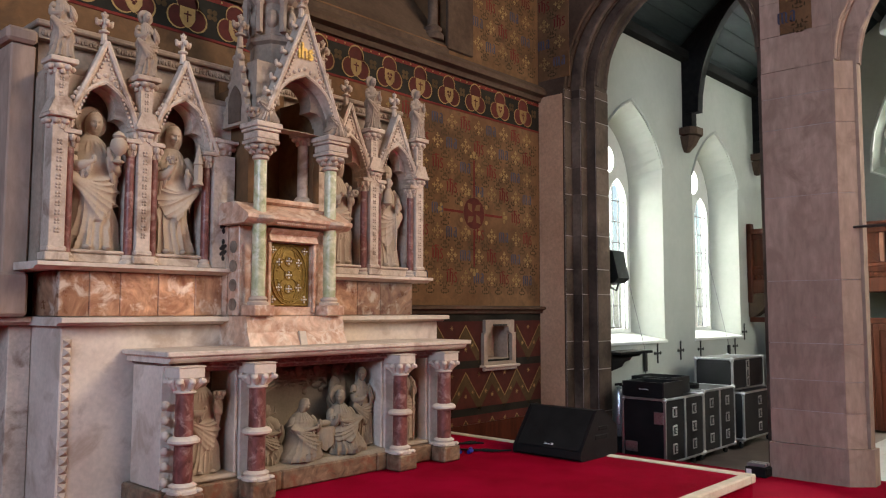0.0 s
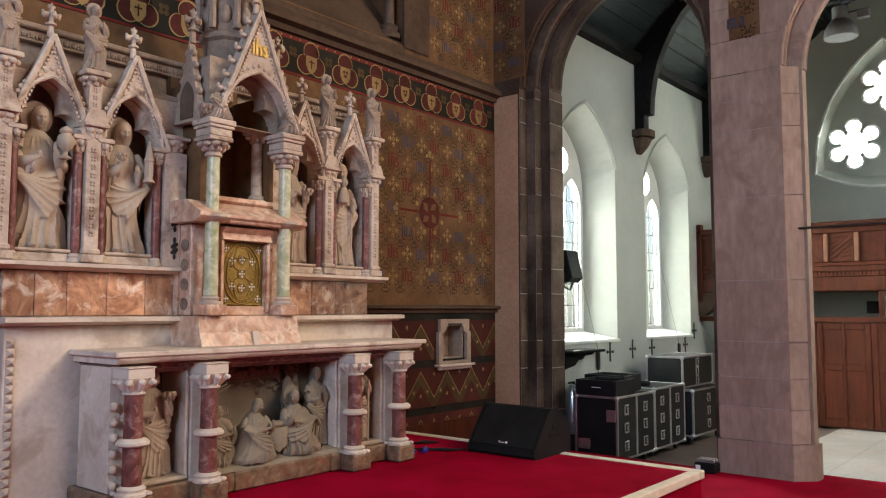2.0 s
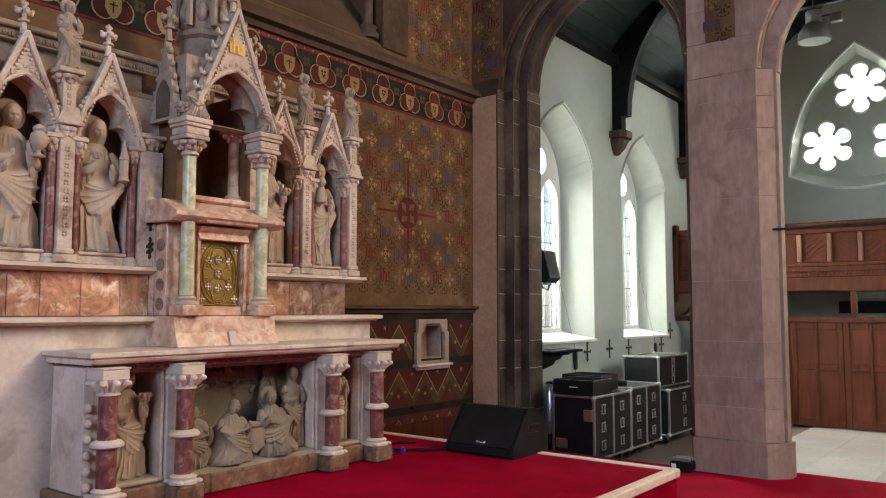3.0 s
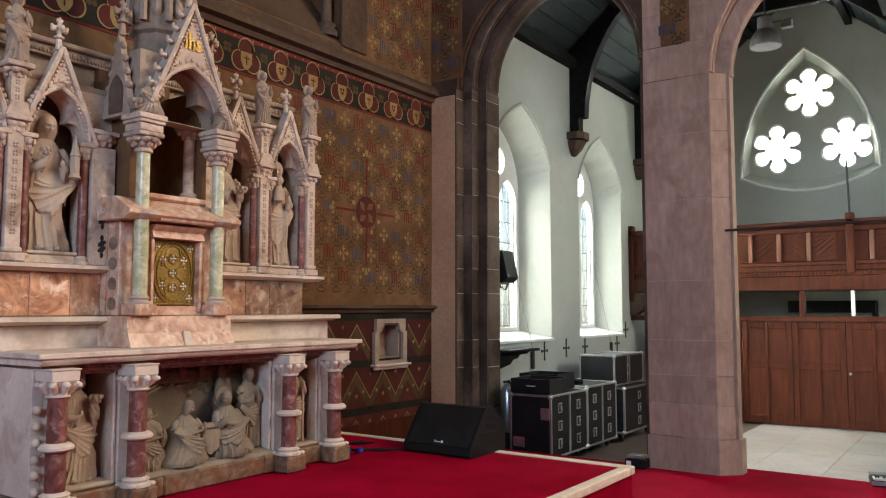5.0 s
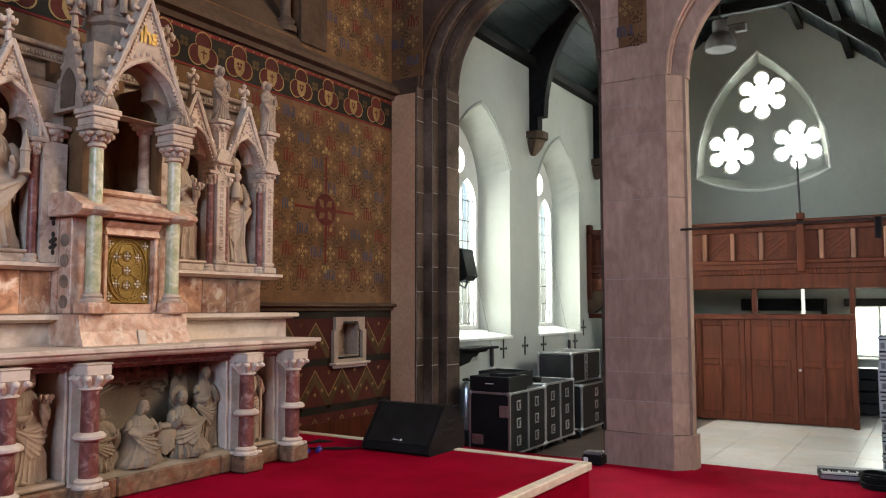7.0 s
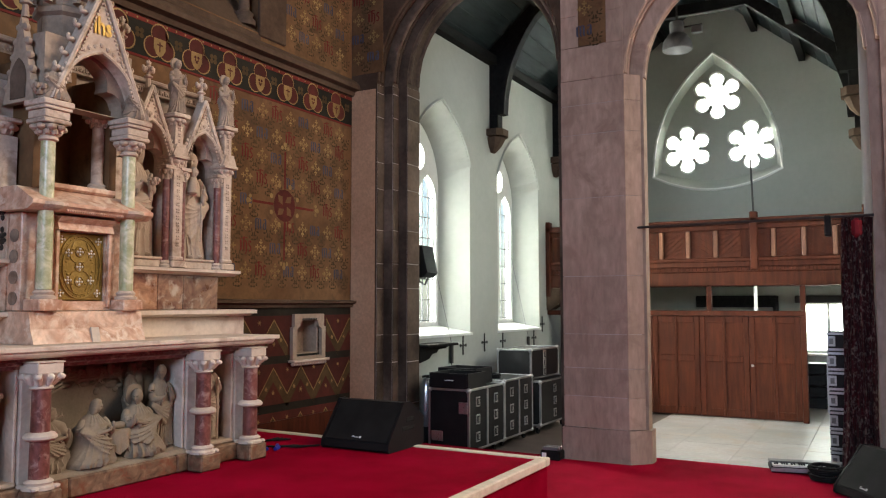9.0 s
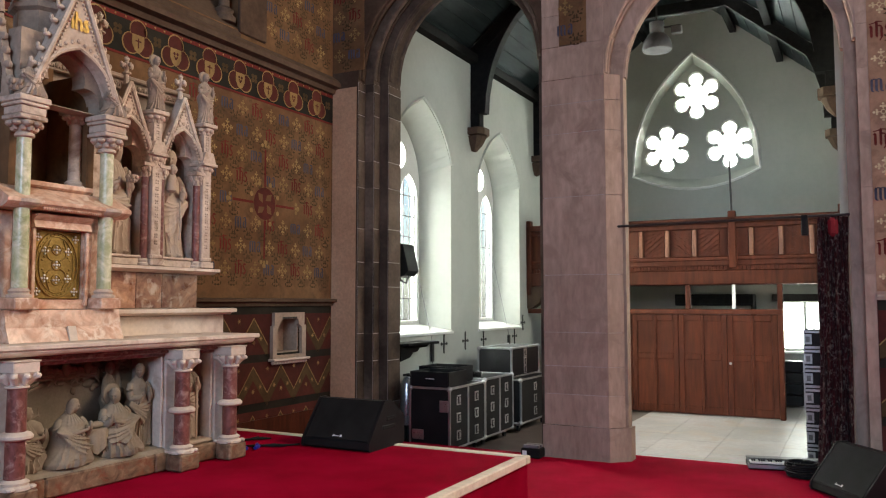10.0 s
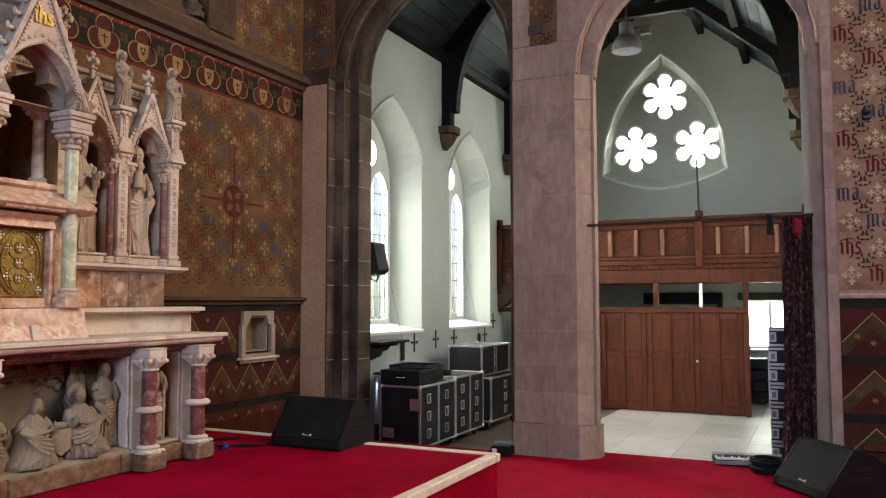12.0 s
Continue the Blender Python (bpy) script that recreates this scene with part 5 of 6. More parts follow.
for x in (2.60, 3.14, 4.49, 5.01):
    c = part("column", lathe(B(), [(0.060, 0.19), (0.058, 0.42)], x, 4.60, 18), RED_MARBLE, altar, "red-brown marble column", True)
    part("upper_drum", lathe(B(), [(0.058, 0.475), (0.056, 0.735)], x, 4.60, 18), RED_MARBLE, c, "", True)
    bm = lathe(B(), [(0.098, 0.127), (0.098, 0.145), (0.078, 0.155), (0.088, 0.172), (0.062, 0.19)], x, 4.60, 18)
    for k in range(4):
        a = math.pi / 4 + k * math.pi / 2
        ball(bm, x + 0.10 * math.cos(a), 4.60 + 0.10 * math.sin(a), 0.140, 0.028, 0.028, 0.016, 7, 5)
    part("base", bm, CREAM, c, "", True)
    part("ring", lathe(B(), [(0.060, 0.42), (0.085, 0.425), (0.10, 0.437), (0.10, 0.452), (0.085, 0.468), (0.060, 0.475)], x, 4.60, 20), CREAM, c, "cream stone ring", True)
    bm = lathe(B(), [(0.057, 0.735), (0.070, 0.742), (0.070, 0.752), (0.057, 0.76), (0.062, 0.79), (0.085, 0.815), (0.095, 0.832)], x, 4.60, 18)
    for k in range(8):                                       # curled leaves with a heavy tip at each corner
        a = k * math.pi / 4
        r = 0.112 if k % 2 else 0.092
        cs, sn = math.cos(a), math.sin(a)
        tube(bm, [(x + 0.060 * cs, 4.60 + 0.060 * sn, 0.762), (x + 0.078 * cs, 4.60 + 0.078 * sn, 0.79), (x + r * cs, 4.60 + r * sn, 0.822), (x + (r + 0.014) * cs, 4.60 + (r + 0.014) * sn, 0.806)], [0.012, 0.02, 0.024, 0.014], 7)
        ball(bm, x + (r + 0.004) * cs, 4.60 + (r + 0.004) * sn, 0.812, 0.022, 0.022, 0.018, 7, 5)
    part("capital", bm, CREAM, c, "leaf-carved stone capital", True)
    bm = box(B(), x - 0.088, x + 0.088, 4.512, 4.70, 0.834, 0.900, 0.005)
    box(bm, x - 0.094, x + 0.094, 4.506, 4.70, 0.901, 0.909, 0.002)
    part("impost", bm, CREAM, c, "plain cream impost block")
    for s in (-1, 1):                                        # moulded frame of the recess behind each column
        for k, (u, v) in enumerate(((0.074, 4.72), (0.054, 4.78), (0.034, 4.90))):
            part("frame_moulding", box(B(), min(x + s * u, x + s * (u + 0.024)), max(x + s * u, x + s * (u + 0.024)), v, v + 0.09, 0.138, 0.860 + 0.012 * k, 0.006), CREAM, altar)
    part("pier", box(B(), x - 0.068, x + 0.068, 4.704, 5.08, 0.138, 0.908, 0.006), CREAM, altar, "pale stone pier")
for a, b in ((2.67, 3.07), (3.21, 4.42), (4.56, 4.94)):       # red marble head of each recess
    part("lintel", extr(B(), [(4.66, 0.906), (4.66, 0.885), (4.70, 0.878), (4.72, 0.855), (5.08, 0.850), (5.08, 0.906)], "x", a, b), RED_MARBLE, altar, "dark red marble recess head")
part("fillet", box(B(), 2.51, 5.20, 4.62, 5.13, 0.910, 0.924), RED_MARBLE, altar, "dark red marble fillet")
MOULD = [(4.60, 0.926), (4.575, 0.930), (4.560, 0.940), (4.548, 0.955), (4.545, 0.966), (5.13, 0.966), (5.13, 0.926)]
part("cornice", extr(B(), MOULD, "x", 2.47, 5.24), CREAM, altar, "moulded cornice under the slab")
part("slab", box(B(), 2.44, 5.29, 4.53, 5.137, 0.968, 1.002, 0.006), CREAM, altar, "cream stone table slab")
for a, b in ((2.68, 3.06), (4.57, 4.93)):
    part("ground", box(B(), a, b, 4.70, 5.08, 0.138, 0.17, 0.01), STATUE, altar)
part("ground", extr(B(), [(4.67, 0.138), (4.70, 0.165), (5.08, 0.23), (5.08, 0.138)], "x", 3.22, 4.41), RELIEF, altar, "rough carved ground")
for x, sd, yw in ((2.87, 21, 0.3), (4.75, 22, -0.2)):
    bm = figure(B(), x, 4.86, 0.172, 0.68, 0.24, 0.6, 8, 0.0, False, 1, seed=sd, hem=0.2, yaw=yw)
    if sd == 21:
        foliage(bm, x + 0.06, 4.74, 0.66, 0.035, 0.06, 7)
    else:
        tube(bm, [(x + 0.02, 4.73, 0.18), (x + 0.02, 4.73, 0.60)], 0.010, 6)
    built("statue", bm, STATUE, "carved stone standing figure in the altar front", "statue", "figures in the altar front", True)
relief = thing("relief_carving", "grey carved stone relief of figures round a manger", "relief", (3.82, 4.82, 0.17))
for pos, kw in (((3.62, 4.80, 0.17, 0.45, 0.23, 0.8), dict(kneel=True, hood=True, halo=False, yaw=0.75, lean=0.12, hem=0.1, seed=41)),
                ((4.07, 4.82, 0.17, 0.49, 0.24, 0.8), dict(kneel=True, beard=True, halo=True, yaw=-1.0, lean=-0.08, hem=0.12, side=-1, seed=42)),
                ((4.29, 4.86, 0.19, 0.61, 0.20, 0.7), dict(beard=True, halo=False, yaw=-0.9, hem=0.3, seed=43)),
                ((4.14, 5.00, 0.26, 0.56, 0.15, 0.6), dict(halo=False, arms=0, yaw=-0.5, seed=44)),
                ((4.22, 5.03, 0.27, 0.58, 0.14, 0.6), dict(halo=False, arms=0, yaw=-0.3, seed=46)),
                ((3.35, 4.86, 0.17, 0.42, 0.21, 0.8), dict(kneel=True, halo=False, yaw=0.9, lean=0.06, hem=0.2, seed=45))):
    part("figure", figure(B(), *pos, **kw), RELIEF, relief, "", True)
drape = []
for j in range(13):                                          # cloth over the manger, falling in scallops
    v = j / 12
    ring = []
    for k in range(60):
        a = 2 * math.pi * k / 60
        r = 1 - 0.25 * max(0.0, 0.35 - v) + 0.09 * v * math.sin(9 * a) + 0.04 * v * math.sin(17 * a)
        ring.append((3.85 + 0.115 * r * math.cos(a), 4.79 + 0.08 * r * math.sin(a), 0.385 - 0.15 * v * (1 + 0.16 * math.sin(4.5 * a)) * (1 if v > 0.1 else 0.3)))
    drape.append(ring)
rel = B()
grid_skin(rel, np.array(drape[::-1]))
manger = part("manger", rel, RELIEF, relief, "stone manger draped with a cloth", True)
rel = B()
for s in (-1, 1):
    for y in (4.73, 4.85):
        tube(rel, [(3.85 + s * 0.04, y, 0.30), (3.85 + s * 0.10, y, 0.17)], 0.012, 6)
part("trestle", rel, RELIEF, manger)
rel = ball(B(), 3.86, 4.78, 0.405, 0.075, 0.035, 0.026, 12, 8)
carved_head(rel, 3.925, 4.77, 0.425, 0.030, -0.3)
part("swaddled_form", rel, RELIEF, manger, "", True)
rel = tube(B(), [(3.27, 4.98, 0.46), (3.36, 4.90, 0.47), (3.44, 4.83, 0.43), (3.47, 4.80, 0.37)], [0.07, 0.06, 0.05, 0.03], 10)
for s in (-1, 1):
    tube(rel, [(3.40, 4.86, 0.49), (3.40 + s * 0.05, 4.86 - 0.03 * s, 0.52), (3.40 + s * 0.06, 4.85, 0.56)], [0.014, 0.010, 0.003], 6)
part("ox_head", rel, RELIEF, relief, "", True)
rel = B()
for k in range(7):                                           # thatched lean-to roof
    extr(rel, [(3.22, 0.58 + 0.022 * k), (3.50, 0.70 + 0.018 * k), (3.50, 0.715 + 0.018 * k), (3.22, 0.60 + 0.022 * k)], "y", 4.88 + 0.022 * k, 5.08)
part("shed_roof", rel, RELIEF, relief, "carved lean-to roof")
rnd = random.Random(5)
rel = B()
for k in range(60):
    ball(rel, rnd.uniform(3.26, 4.38), 5.08, rnd.uniform(0.62, 0.84), rnd.uniform(0.02, 0.05), rnd.uniform(0.015, 0.03), rnd.uniform(0.012, 0.03), 7, 5)
tagged(part("cloud", rel, RELIEF, relief, "carved clouds", True), kind="stuff")
for x in (3.62, 3.80, 3.98):
    rel = B()
    carved_head(rel, x, 5.02, 0.79, 0.034, 0.2)
    for s in (-1, 1):
        for q in range(4):
            tube(rel, [(x, 5.05, 0.765 - 0.012 * q), (x + s * 0.07, 5.03, 0.79 - 0.02 * q), (x + s * 0.125, 5.05, 0.745 - 0.025 * q)], [0.016, 0.015, 0.004], 6)
    part("cherub", rel, RELIEF, relief, "", True)
slip = thing("leaning_card", "small cream stone chip leaning on the tabernacle foot", "card", (3.62, 4.72, 1.004))
part("sheet", extr(B(), [(4.73, 1.004), (4.745, 1.004), (4.77, 1.105), (4.757, 1.105)], "x", 3.60, 3.66), CREAM, slip)

# ---- aisle ----
def window(c, name):
    """Stone tracery, leaded panes and sill of one aisle window."""
    w = setting(name, extr(B(), [(WW - 0.035, 0.80), (WW - 0.035, 0.835), (WW + 0.50, 0.96), (WW + 0.50, 0.80)], "x", c - 0.90, c + 0.90), PAINT_SILL, "white painted window sill")
    y0, y1 = WW + 0.40, WW + 0.50
    edge = win_outline(c, 0.605, 3.05, 3.955, 0.94, 0.14)
    lights = [parch(c - 0.53, c - 0.04, 2.75, 3.18, 0.17, 7, 1.0), parch(c + 0.04, c + 0.53, 2.75, 3.18, 0.17, 7, 1.0)]
    eye = disc(c, 3.42, 0.20, 16)
    part("tracery", pierced(B(), edge, lights + [eye], "y", y0, y1), PAINT_SILL, w, "pale stone tracery")
    bm = B()
    for k in range(4):
        a = k * math.pi / 2
        box(bm, c + 0.19 * math.cos(a) - 0.025, c + 0.19 * math.cos(a) + 0.025, y0 + 0.02, y1 - 0.02, 3.42 + 0.19 * math.sin(a) - 0.025, 3.42 + 0.19 * math.sin(a) + 0.025, 0.006)
    part("cusp", bm, PAINT_SILL, w)
    for a0 in (c - 0.52, c + 0.05):
        for i in range(3):
            for j in range(7):
                x0, z0 = a0 + i * 0.157, 1.02 + j * 0.305
                p = part("pane", box(B(), x0 + 0.004, x0 + 0.153, y0 + 0.045, y0 + 0.049, z0 + 0.004, z0 + 0.301), GLASS, w)
                p.visible_shadow = False
        bm = B()
        for i in range(4):
            box(bm, a0 + i * 0.157 - 0.004, a0 + i * 0.157 + 0.004, y0 + 0.038, y0 + 0.056, 1.0, 3.15)
        for j in range(8):
            box(bm, a0, a0 + 0.47, y0 + 0.037, y0 + 0.057, 1.015 + j * 0.305, 1.025 + j * 0.305)
        part("lead", bm, LEAD, w, "dark lead bars")
    bm = tube(B(), [(x, WW - 0.012, z) for x, z in win_outline(c, 0.905, 3.36, 4.215, 0.80, 0.10)[1:-1]], 0.016, 6)
    part("hood_mould", bm, PAINT_WHITE, w)
    return w


window(WINS[0], "window_1")
window(WINS[1], "window_2")
w3 = setting("window_3", pierced(B(), [(0.30, 0.30), (1.40, 0.30), (1.40, 1.33), (0.30, 1.33)], [[(0.50, 0.38), (0.88, 0.38), (0.88, 1.25), (0.50, 1.25)], [(0.93, 0.38), (1.31, 0.38), (1.31, 1.25), (0.93, 1.25)]], "x", GAB + 0.24, GAB + 0.30), PAINT_SILL, "white painted casement under the gallery")
for y in (0.69, 1.12):
    p = part("pane", box(B(), GAB + 0.265, GAB + 0.269, y - 0.19, y + 0.19, 0.38, 1.25), GLASS, w3)
    p.visible_shadow = False
part("blind", box(B(), GAB - 0.06, GAB - 0.02, 0.34, 1.46, 1.28, 1.42, 0.01), IRON, w3, "dark rolled blind")
part("sill", box(B(), GAB - 0.12, GAB + 0.2, 0.36, 1.44, 0.29, 0.328, 0.006), PAINT_SILL, w3)
w4 = setting("window_4", box(B(), GAB + 0.30, GAB + 0.31, 1.3, 4.5, 3.4, 6.4), GLASS, "flower-shaped glazed openings of the gable")
w4.visible_shadow = False

# trusses on stone corbels
def truss(x):
    t = thing("roof_truss", "black-stained arched timber roof truss", "roof truss", (x, 2.9, 4.1), "roof trusses")
    for s in (1, -1):
        wy = WW if s > 0 else W2
        post = part("wall_post", box(B(), x - 0.09, x + 0.09, min(wy - s * 0.16, wy - s * 0.003), max(wy - s * 0.16, wy - s * 0.003), 4.06, 4.30, 0.012), ROOF_WOOD, t)
        curve = []
        for k in range(13):
            ang = k / 12 * math.pi / 2 * 0.96
            curve.append((wy - s * 0.26 - s * 2.0 * (1 - math.cos(ang)), 4.30 + 2.2 * math.sin(ang)))
        slope = (RID - EAV) / 2.75
        back = [(wy - s * 0.004, 4.29), (wy - s * 0.004, EAV + 0.02), (2.9 + s * 0.7, EAV + slope * 2.0)]
        part("arched_brace", extr(B(), back + curve[::-1], "x", x - 0.08, x + 0.08), ROOF_WOOD, t)
        y0 = 2.9 + s * 2.7
        part("rafter", extr(B(), [(2.9, RID + 0.08), (y0, EAV + 0.08), (y0, EAV - 0.18), (2.9, RID - 0.2)], "x", x - 0.085, x + 0.085), ROOF_WOOD, t)
    part("collar", box(B(), x - 0.07, x + 0.07, 1.9, 3.9, 6.42, 6.62, 0.012), ROOF_WOOD, t)
    return t


def corbel(x, s):
    wy = WW if s > 0 else W2
    c = thing("corbel", "moulded grey stone corbel under a roof truss", "corbel", (x, wy, 3.75), "corbels")
    bm = B()
    for z0, z1, r0, r1 in ((3.70, 3.80, 0.05, 0.12), (3.80, 3.93, 0.12, 0.17), (3.95, 4.06, 0.20, 0.20)):
        q = [[(x + dx * r, wy - s * (0.004 + dy * r * 1.25), z) for dx, dy in ((-1, 0), (-1, 0.7), (-0.5, 1), (0.5, 1), (1, 0.7), (1, 0))] for r, z in ((r0, z0), (r1, z1))]
        lo, hi = [[bm.verts.new(p) for p in ring] for ring in q]
        bm.faces.new(lo), bm.faces.new(hi[::-1])
        for i in range(6):
            bm.faces.new((lo[i], lo[(i + 1) % 6], hi[(i + 1) % 6], hi[i]))
    part("stone", bm, STONE_TRIM, c)


for x in (11.46, 14.26):
    truss(x)
    corbel(x, 1), corbel(x, -1)
bm = B()
for s in (1, -1):
    for k in (1, 2):
        f = k / 3
        y, z = 2.9 + s * 2.55 * f, RID - (RID - EAV) * f * 0.93
        box(bm, XT, GAB, y - 0.06, y + 0.06, z - 0.10, z + 0.02)
    wy = WW if s > 0 else W2
    box(bm, XT, GAB, min(wy, wy - s * 0.14), max(wy, wy - s * 0.14), 5.12, 5.26)
built("purlin", bm, ROOF_WOOD, "black-stained timber purlins of the aisle roof", "purlin")
tagged(bpy.data.objects["purlin"], kind="structure")

# gallery
gal = thing("gallery", "brown oak gallery front with chevron-boarded panels", "gallery", (GAL, 2.9, 1.56))
part("floor_deck", box(B(), GAL + 0.14, GAB - 0.004, W2 + 0.004, WW - 0.004, 1.60, 1.72), OAK, gal)
part("beam", box(B(), GAL - 0.02, GAL + 0.13, W2 + 0.004, WW - 0.004, 1.56, 1.80, 0.015), OAK, gal, "deep oak beam")
part("back_board", box(B(), GAL + 0.06, GAL + 0.10, W2 + 0.01, WW - 0.01, 1.80, 2.62), OAK, gal)
for z0, z1, d in ((1.88, 1.97, 0.02), (1.97, 2.03, 0.0), (2.50, 2.58, 0.0), (2.585, 2.68, -0.05)):
    part("rail", box(B(), GAL + d, GAL + 0.058, W2 + 0.006, WW - 0.006, z0, z1, 0.008), OAK, gal)
bm = B()
n = 86
for k in range(n):
    y = W2 + 0.03 + k * 0.06
    extr(bm, [(y, 1.805), (y + 0.05, 1.805), (y + 0.06, 1.84), (y + 0.03, 1.875), (y, 1.86)], "x", GAL - 0.008, GAL + 0.05)
tagged(part("carved_band", bm, OAK, gal, "carved running leaf band"), kind="stuff")
ys = [W2 + 0.03 + 0.452 * k for k in range(12)]
for k, y in enumerate(ys):
    tall = abs(y - 1.81) < 0.25
    if not tall:
        part("stile", box(B(), GAL - 0.004, GAL + 0.056, y - 0.035, y + 0.035, 2.034, 2.496, 0.01), OAK_LIGHT, gal, "worn oak stile")
    if k + 1 < len(ys):
        a, b = y + 0.05, ys[k + 1] - 0.05
        m, h = 6, 0.44
        for j in range(-4, 7):                 # slanting boards, alternately to each side
            s = 1 if k % 2 else -1
            w = 0.088
            lo = []
            for yy, off in ((a, 0), (b, 1)):
                t = off if s > 0 else 1 - off
                lo.append((yy, 2.045 + (j + t * 3.3) * w))
            q = [lo[0], lo[1], (lo[1][0], lo[1][1] + w - 0.008), (lo[0][0], lo[0][1] + w - 0.008)]
            q = [(p, min(max(z, 2.04), 2.49)) for p, z in q]
            if max(z for _, z in q) - min(z for _, z in q) < 0.02 or (q[0][1] == q[3][1] and q[1][1] == q[2][1]):
                continue
            part("slat", extr(B(), q, "x", GAL + 0.036, GAL + 0.056), OAK, gal)
p = part("post", box(B(), GAL - 0.05, GAL + 0.09, 1.75, 1.87, 1.83, 2.78, 0.012), OAK, gal, "tall oak post")
part("rod", tube(B(), [(GAL, 1.81, 2.78), (GAL, 1.83, 3.65)], 0.016, 6), IRON, p, "thin iron rod")
part("post", box(B(), GAL - 0.05, GAL + 0.09, W2 + 0.005, W2 + 0.10, 1.83, 2.80, 0.012), OAK, gal, "tall oak post")
part("post", box(B(), GAL - 0.05, GAL + 0.09, WW - 0.09, WW - 0.005, 1.40, 2.78, 0.012), OAK, gal, "tall oak post")
gc = thing("gallery_corbel", "grey stone corbel under the gallery end", "corbel", (GAL, WW, 1.2))
part("stone", extr(B(), [(WW - 0.004, 1.555), (WW - 0.40, 1.555), (WW - 0.38, 1.46), (WW - 0.28, 1.36), (WW - 0.24, 1.26), (WW - 0.10, 1.16), (WW - 0.004, 1.15)], "x", GAL - 0.02, GAL + 0.22), STONE_TRIM, gc)

# panelled screen under the gallery
def screen_leaf(y0, y1):
    s = thing("screen_door", "brown oak panelled screen door under the gallery", "door", (GAL + 0.06, (y0 + y1) / 2, AISLE), "screen doors")
    x0, x1 = GAL + 0.03, GAL + 0.09
    z0, z1 = AISLE + 0.02, 1.06
    mid = (y0 + y1) / 2
    for a, b in ((y0, y0 + 0.09), (mid - 0.025, mid + 0.025), (y1 - 0.09, y1)):
        part("stile", box(B(), x0, x1, a + 0.002, b - 0.002, z0, z1, 0.006), OAK, s)
    for a, b in ((z0, z0 + 0.13), (0.30, 0.40), (z1 - 0.11, z1)):
        for u, v in ((y0 + 0.09, mid - 0.025), (mid + 0.025, y1 - 0.09)):
            part("rail", box(B(), x0 + 0.001, x1 - 0.001, u, v, a, b, 0.005), OAK, s)
    for a, b in ((z0 + 0.13, 0.30), (0.40, z1 - 0.11)):
        for u, v in ((y0 + 0.09, mid - 0.025), (mid + 0.025, y1 - 0.09)):
            part("panel", box(B(), x0 + 0.014, x1 - 0.02, u, v, a, b), OAK, s)
    if abs(y0 - 1.155) > 0.01:
        return s
    h = lathe(B(), [(0.012, 0.0), (0.012, 0.04), (0.024, 0.05), (0.022, 0.07), (0.006, 0.078)], 0, 0, 10)
    bmesh.ops.transform(h, matrix=Matrix.Translation((x0, y1 - 0.05, 0.26)) @ Matrix.Rotation(radians(-90), 4, "Y"), verts=h.verts)
    part("knob", h, ALU, s, "small metal knob", True)
    return s


for a, b in ((1.155, 1.932), (1.935, 2.717), (2.72, 3.507), (3.51, 4.287), (4.29, 5.07)):
    screen_leaf(a, b)
fr = thing("screen_frame", "brown oak posts and head rail of the screen", "screen frame", (GAL, 2.9, AISLE))
part("backing", box(B(), GAL + 0.092, GAL + 0.11, 1.155, 5.07, AISLE + 0.02, 1.06), OAK, fr)
part("head_rail", box(B(), GAL + 0.0, GAL + 0.12, 1.07, WW - 0.01, 1.064, 1.15, 0.008), OAK, fr)
for y in (1.11, 2.55, 3.9):
    part("post", box(B(), GAL + 0.01, GAL + 0.11, y - 0.04, y + 0.04, 1.152, 1.558, 0.006), OAK, fr)
part("post", box(B(), GAL + 0.0, GAL + 0.12, 1.07, 1.152, AISLE, 1.062, 0.008), OAK, fr)
part("upright", box(B(), GAL + 0.03, GAL + 0.08, 1.79, 1.84, 1.152, 1.558, 0.004), PAINT_SILL, fr, "white painted upright")
# things under the gallery
und = thing("wall_cupboard", "dark wooden cupboard top behind the screen", "cupboard", (GAB, 2.6, 1.0))
part("top", box(B(), GAB - 0.5, GAB - 0.01, 1.75, 3.2, 1.20, 1.42, 0.01), ROOF_WOOD, und)
part("side", box(B(), GAB - 0.5, GAB - 0.01, 1.75, 1.80, AISLE, 1.20), ROOF_WOOD, und)
rk = thing("amplifier_rack", "small black equipment rack on the floor by the window", "equipment rack", (15.6, 0.95, AISLE))
for j in range(4):
    part("unit", box(B(), 15.45, 15.85, 0.90, 1.32, AISLE + 0.05 + j * 0.20, AISLE + 0.23 + j * 0.20, 0.01), BLACK_PLY, rk)
for y in (0.88, 1.34):
    part("frame", box(B(), 15.43, 15.46, y - 0.012, y + 0.012, AISLE, AISLE + 0.88), ALU, rk)

# pendant lamp
lamp = thing("pendant_lamp", "grey metal industrial pendant lamp hanging in the aisle", "pendant lamp", (11.0, 2.37, 4.78))
part("shade", lathe(B(), [(0.20, 4.78), (0.205, 4.80), (0.19, 4.90), (0.13, 4.99), (0.10, 5.01), (0.10, 5.17), (0.03, 5.19)], 11.0, 2.37, 20), GREY_PLASTIC, lamp, "dull grey metal shade", True)
part("lens", lathe(B(), [(0.03, 4.768), (0.195, 4.772), (0.195, 4.779)], 11.0, 2.37, 20), GREY_PLASTIC, lamp, "dusty grey lens")
part("cable", tube(B(), [(11.0, 2.37, 5.18), (11.0, 2.37, 7.18)], 0.012, 6), IRON, lamp)
part("gear_box", box(B(), 10.95, 11.05, 2.03, 2.17, 4.98, 5.08, 0.008), GREY_PLASTIC, lamp, "grey control box")
part("arm", box(B(), 10.99, 11.01, 2.03, 2.30, 5.08, 5.10), IRON, lamp)

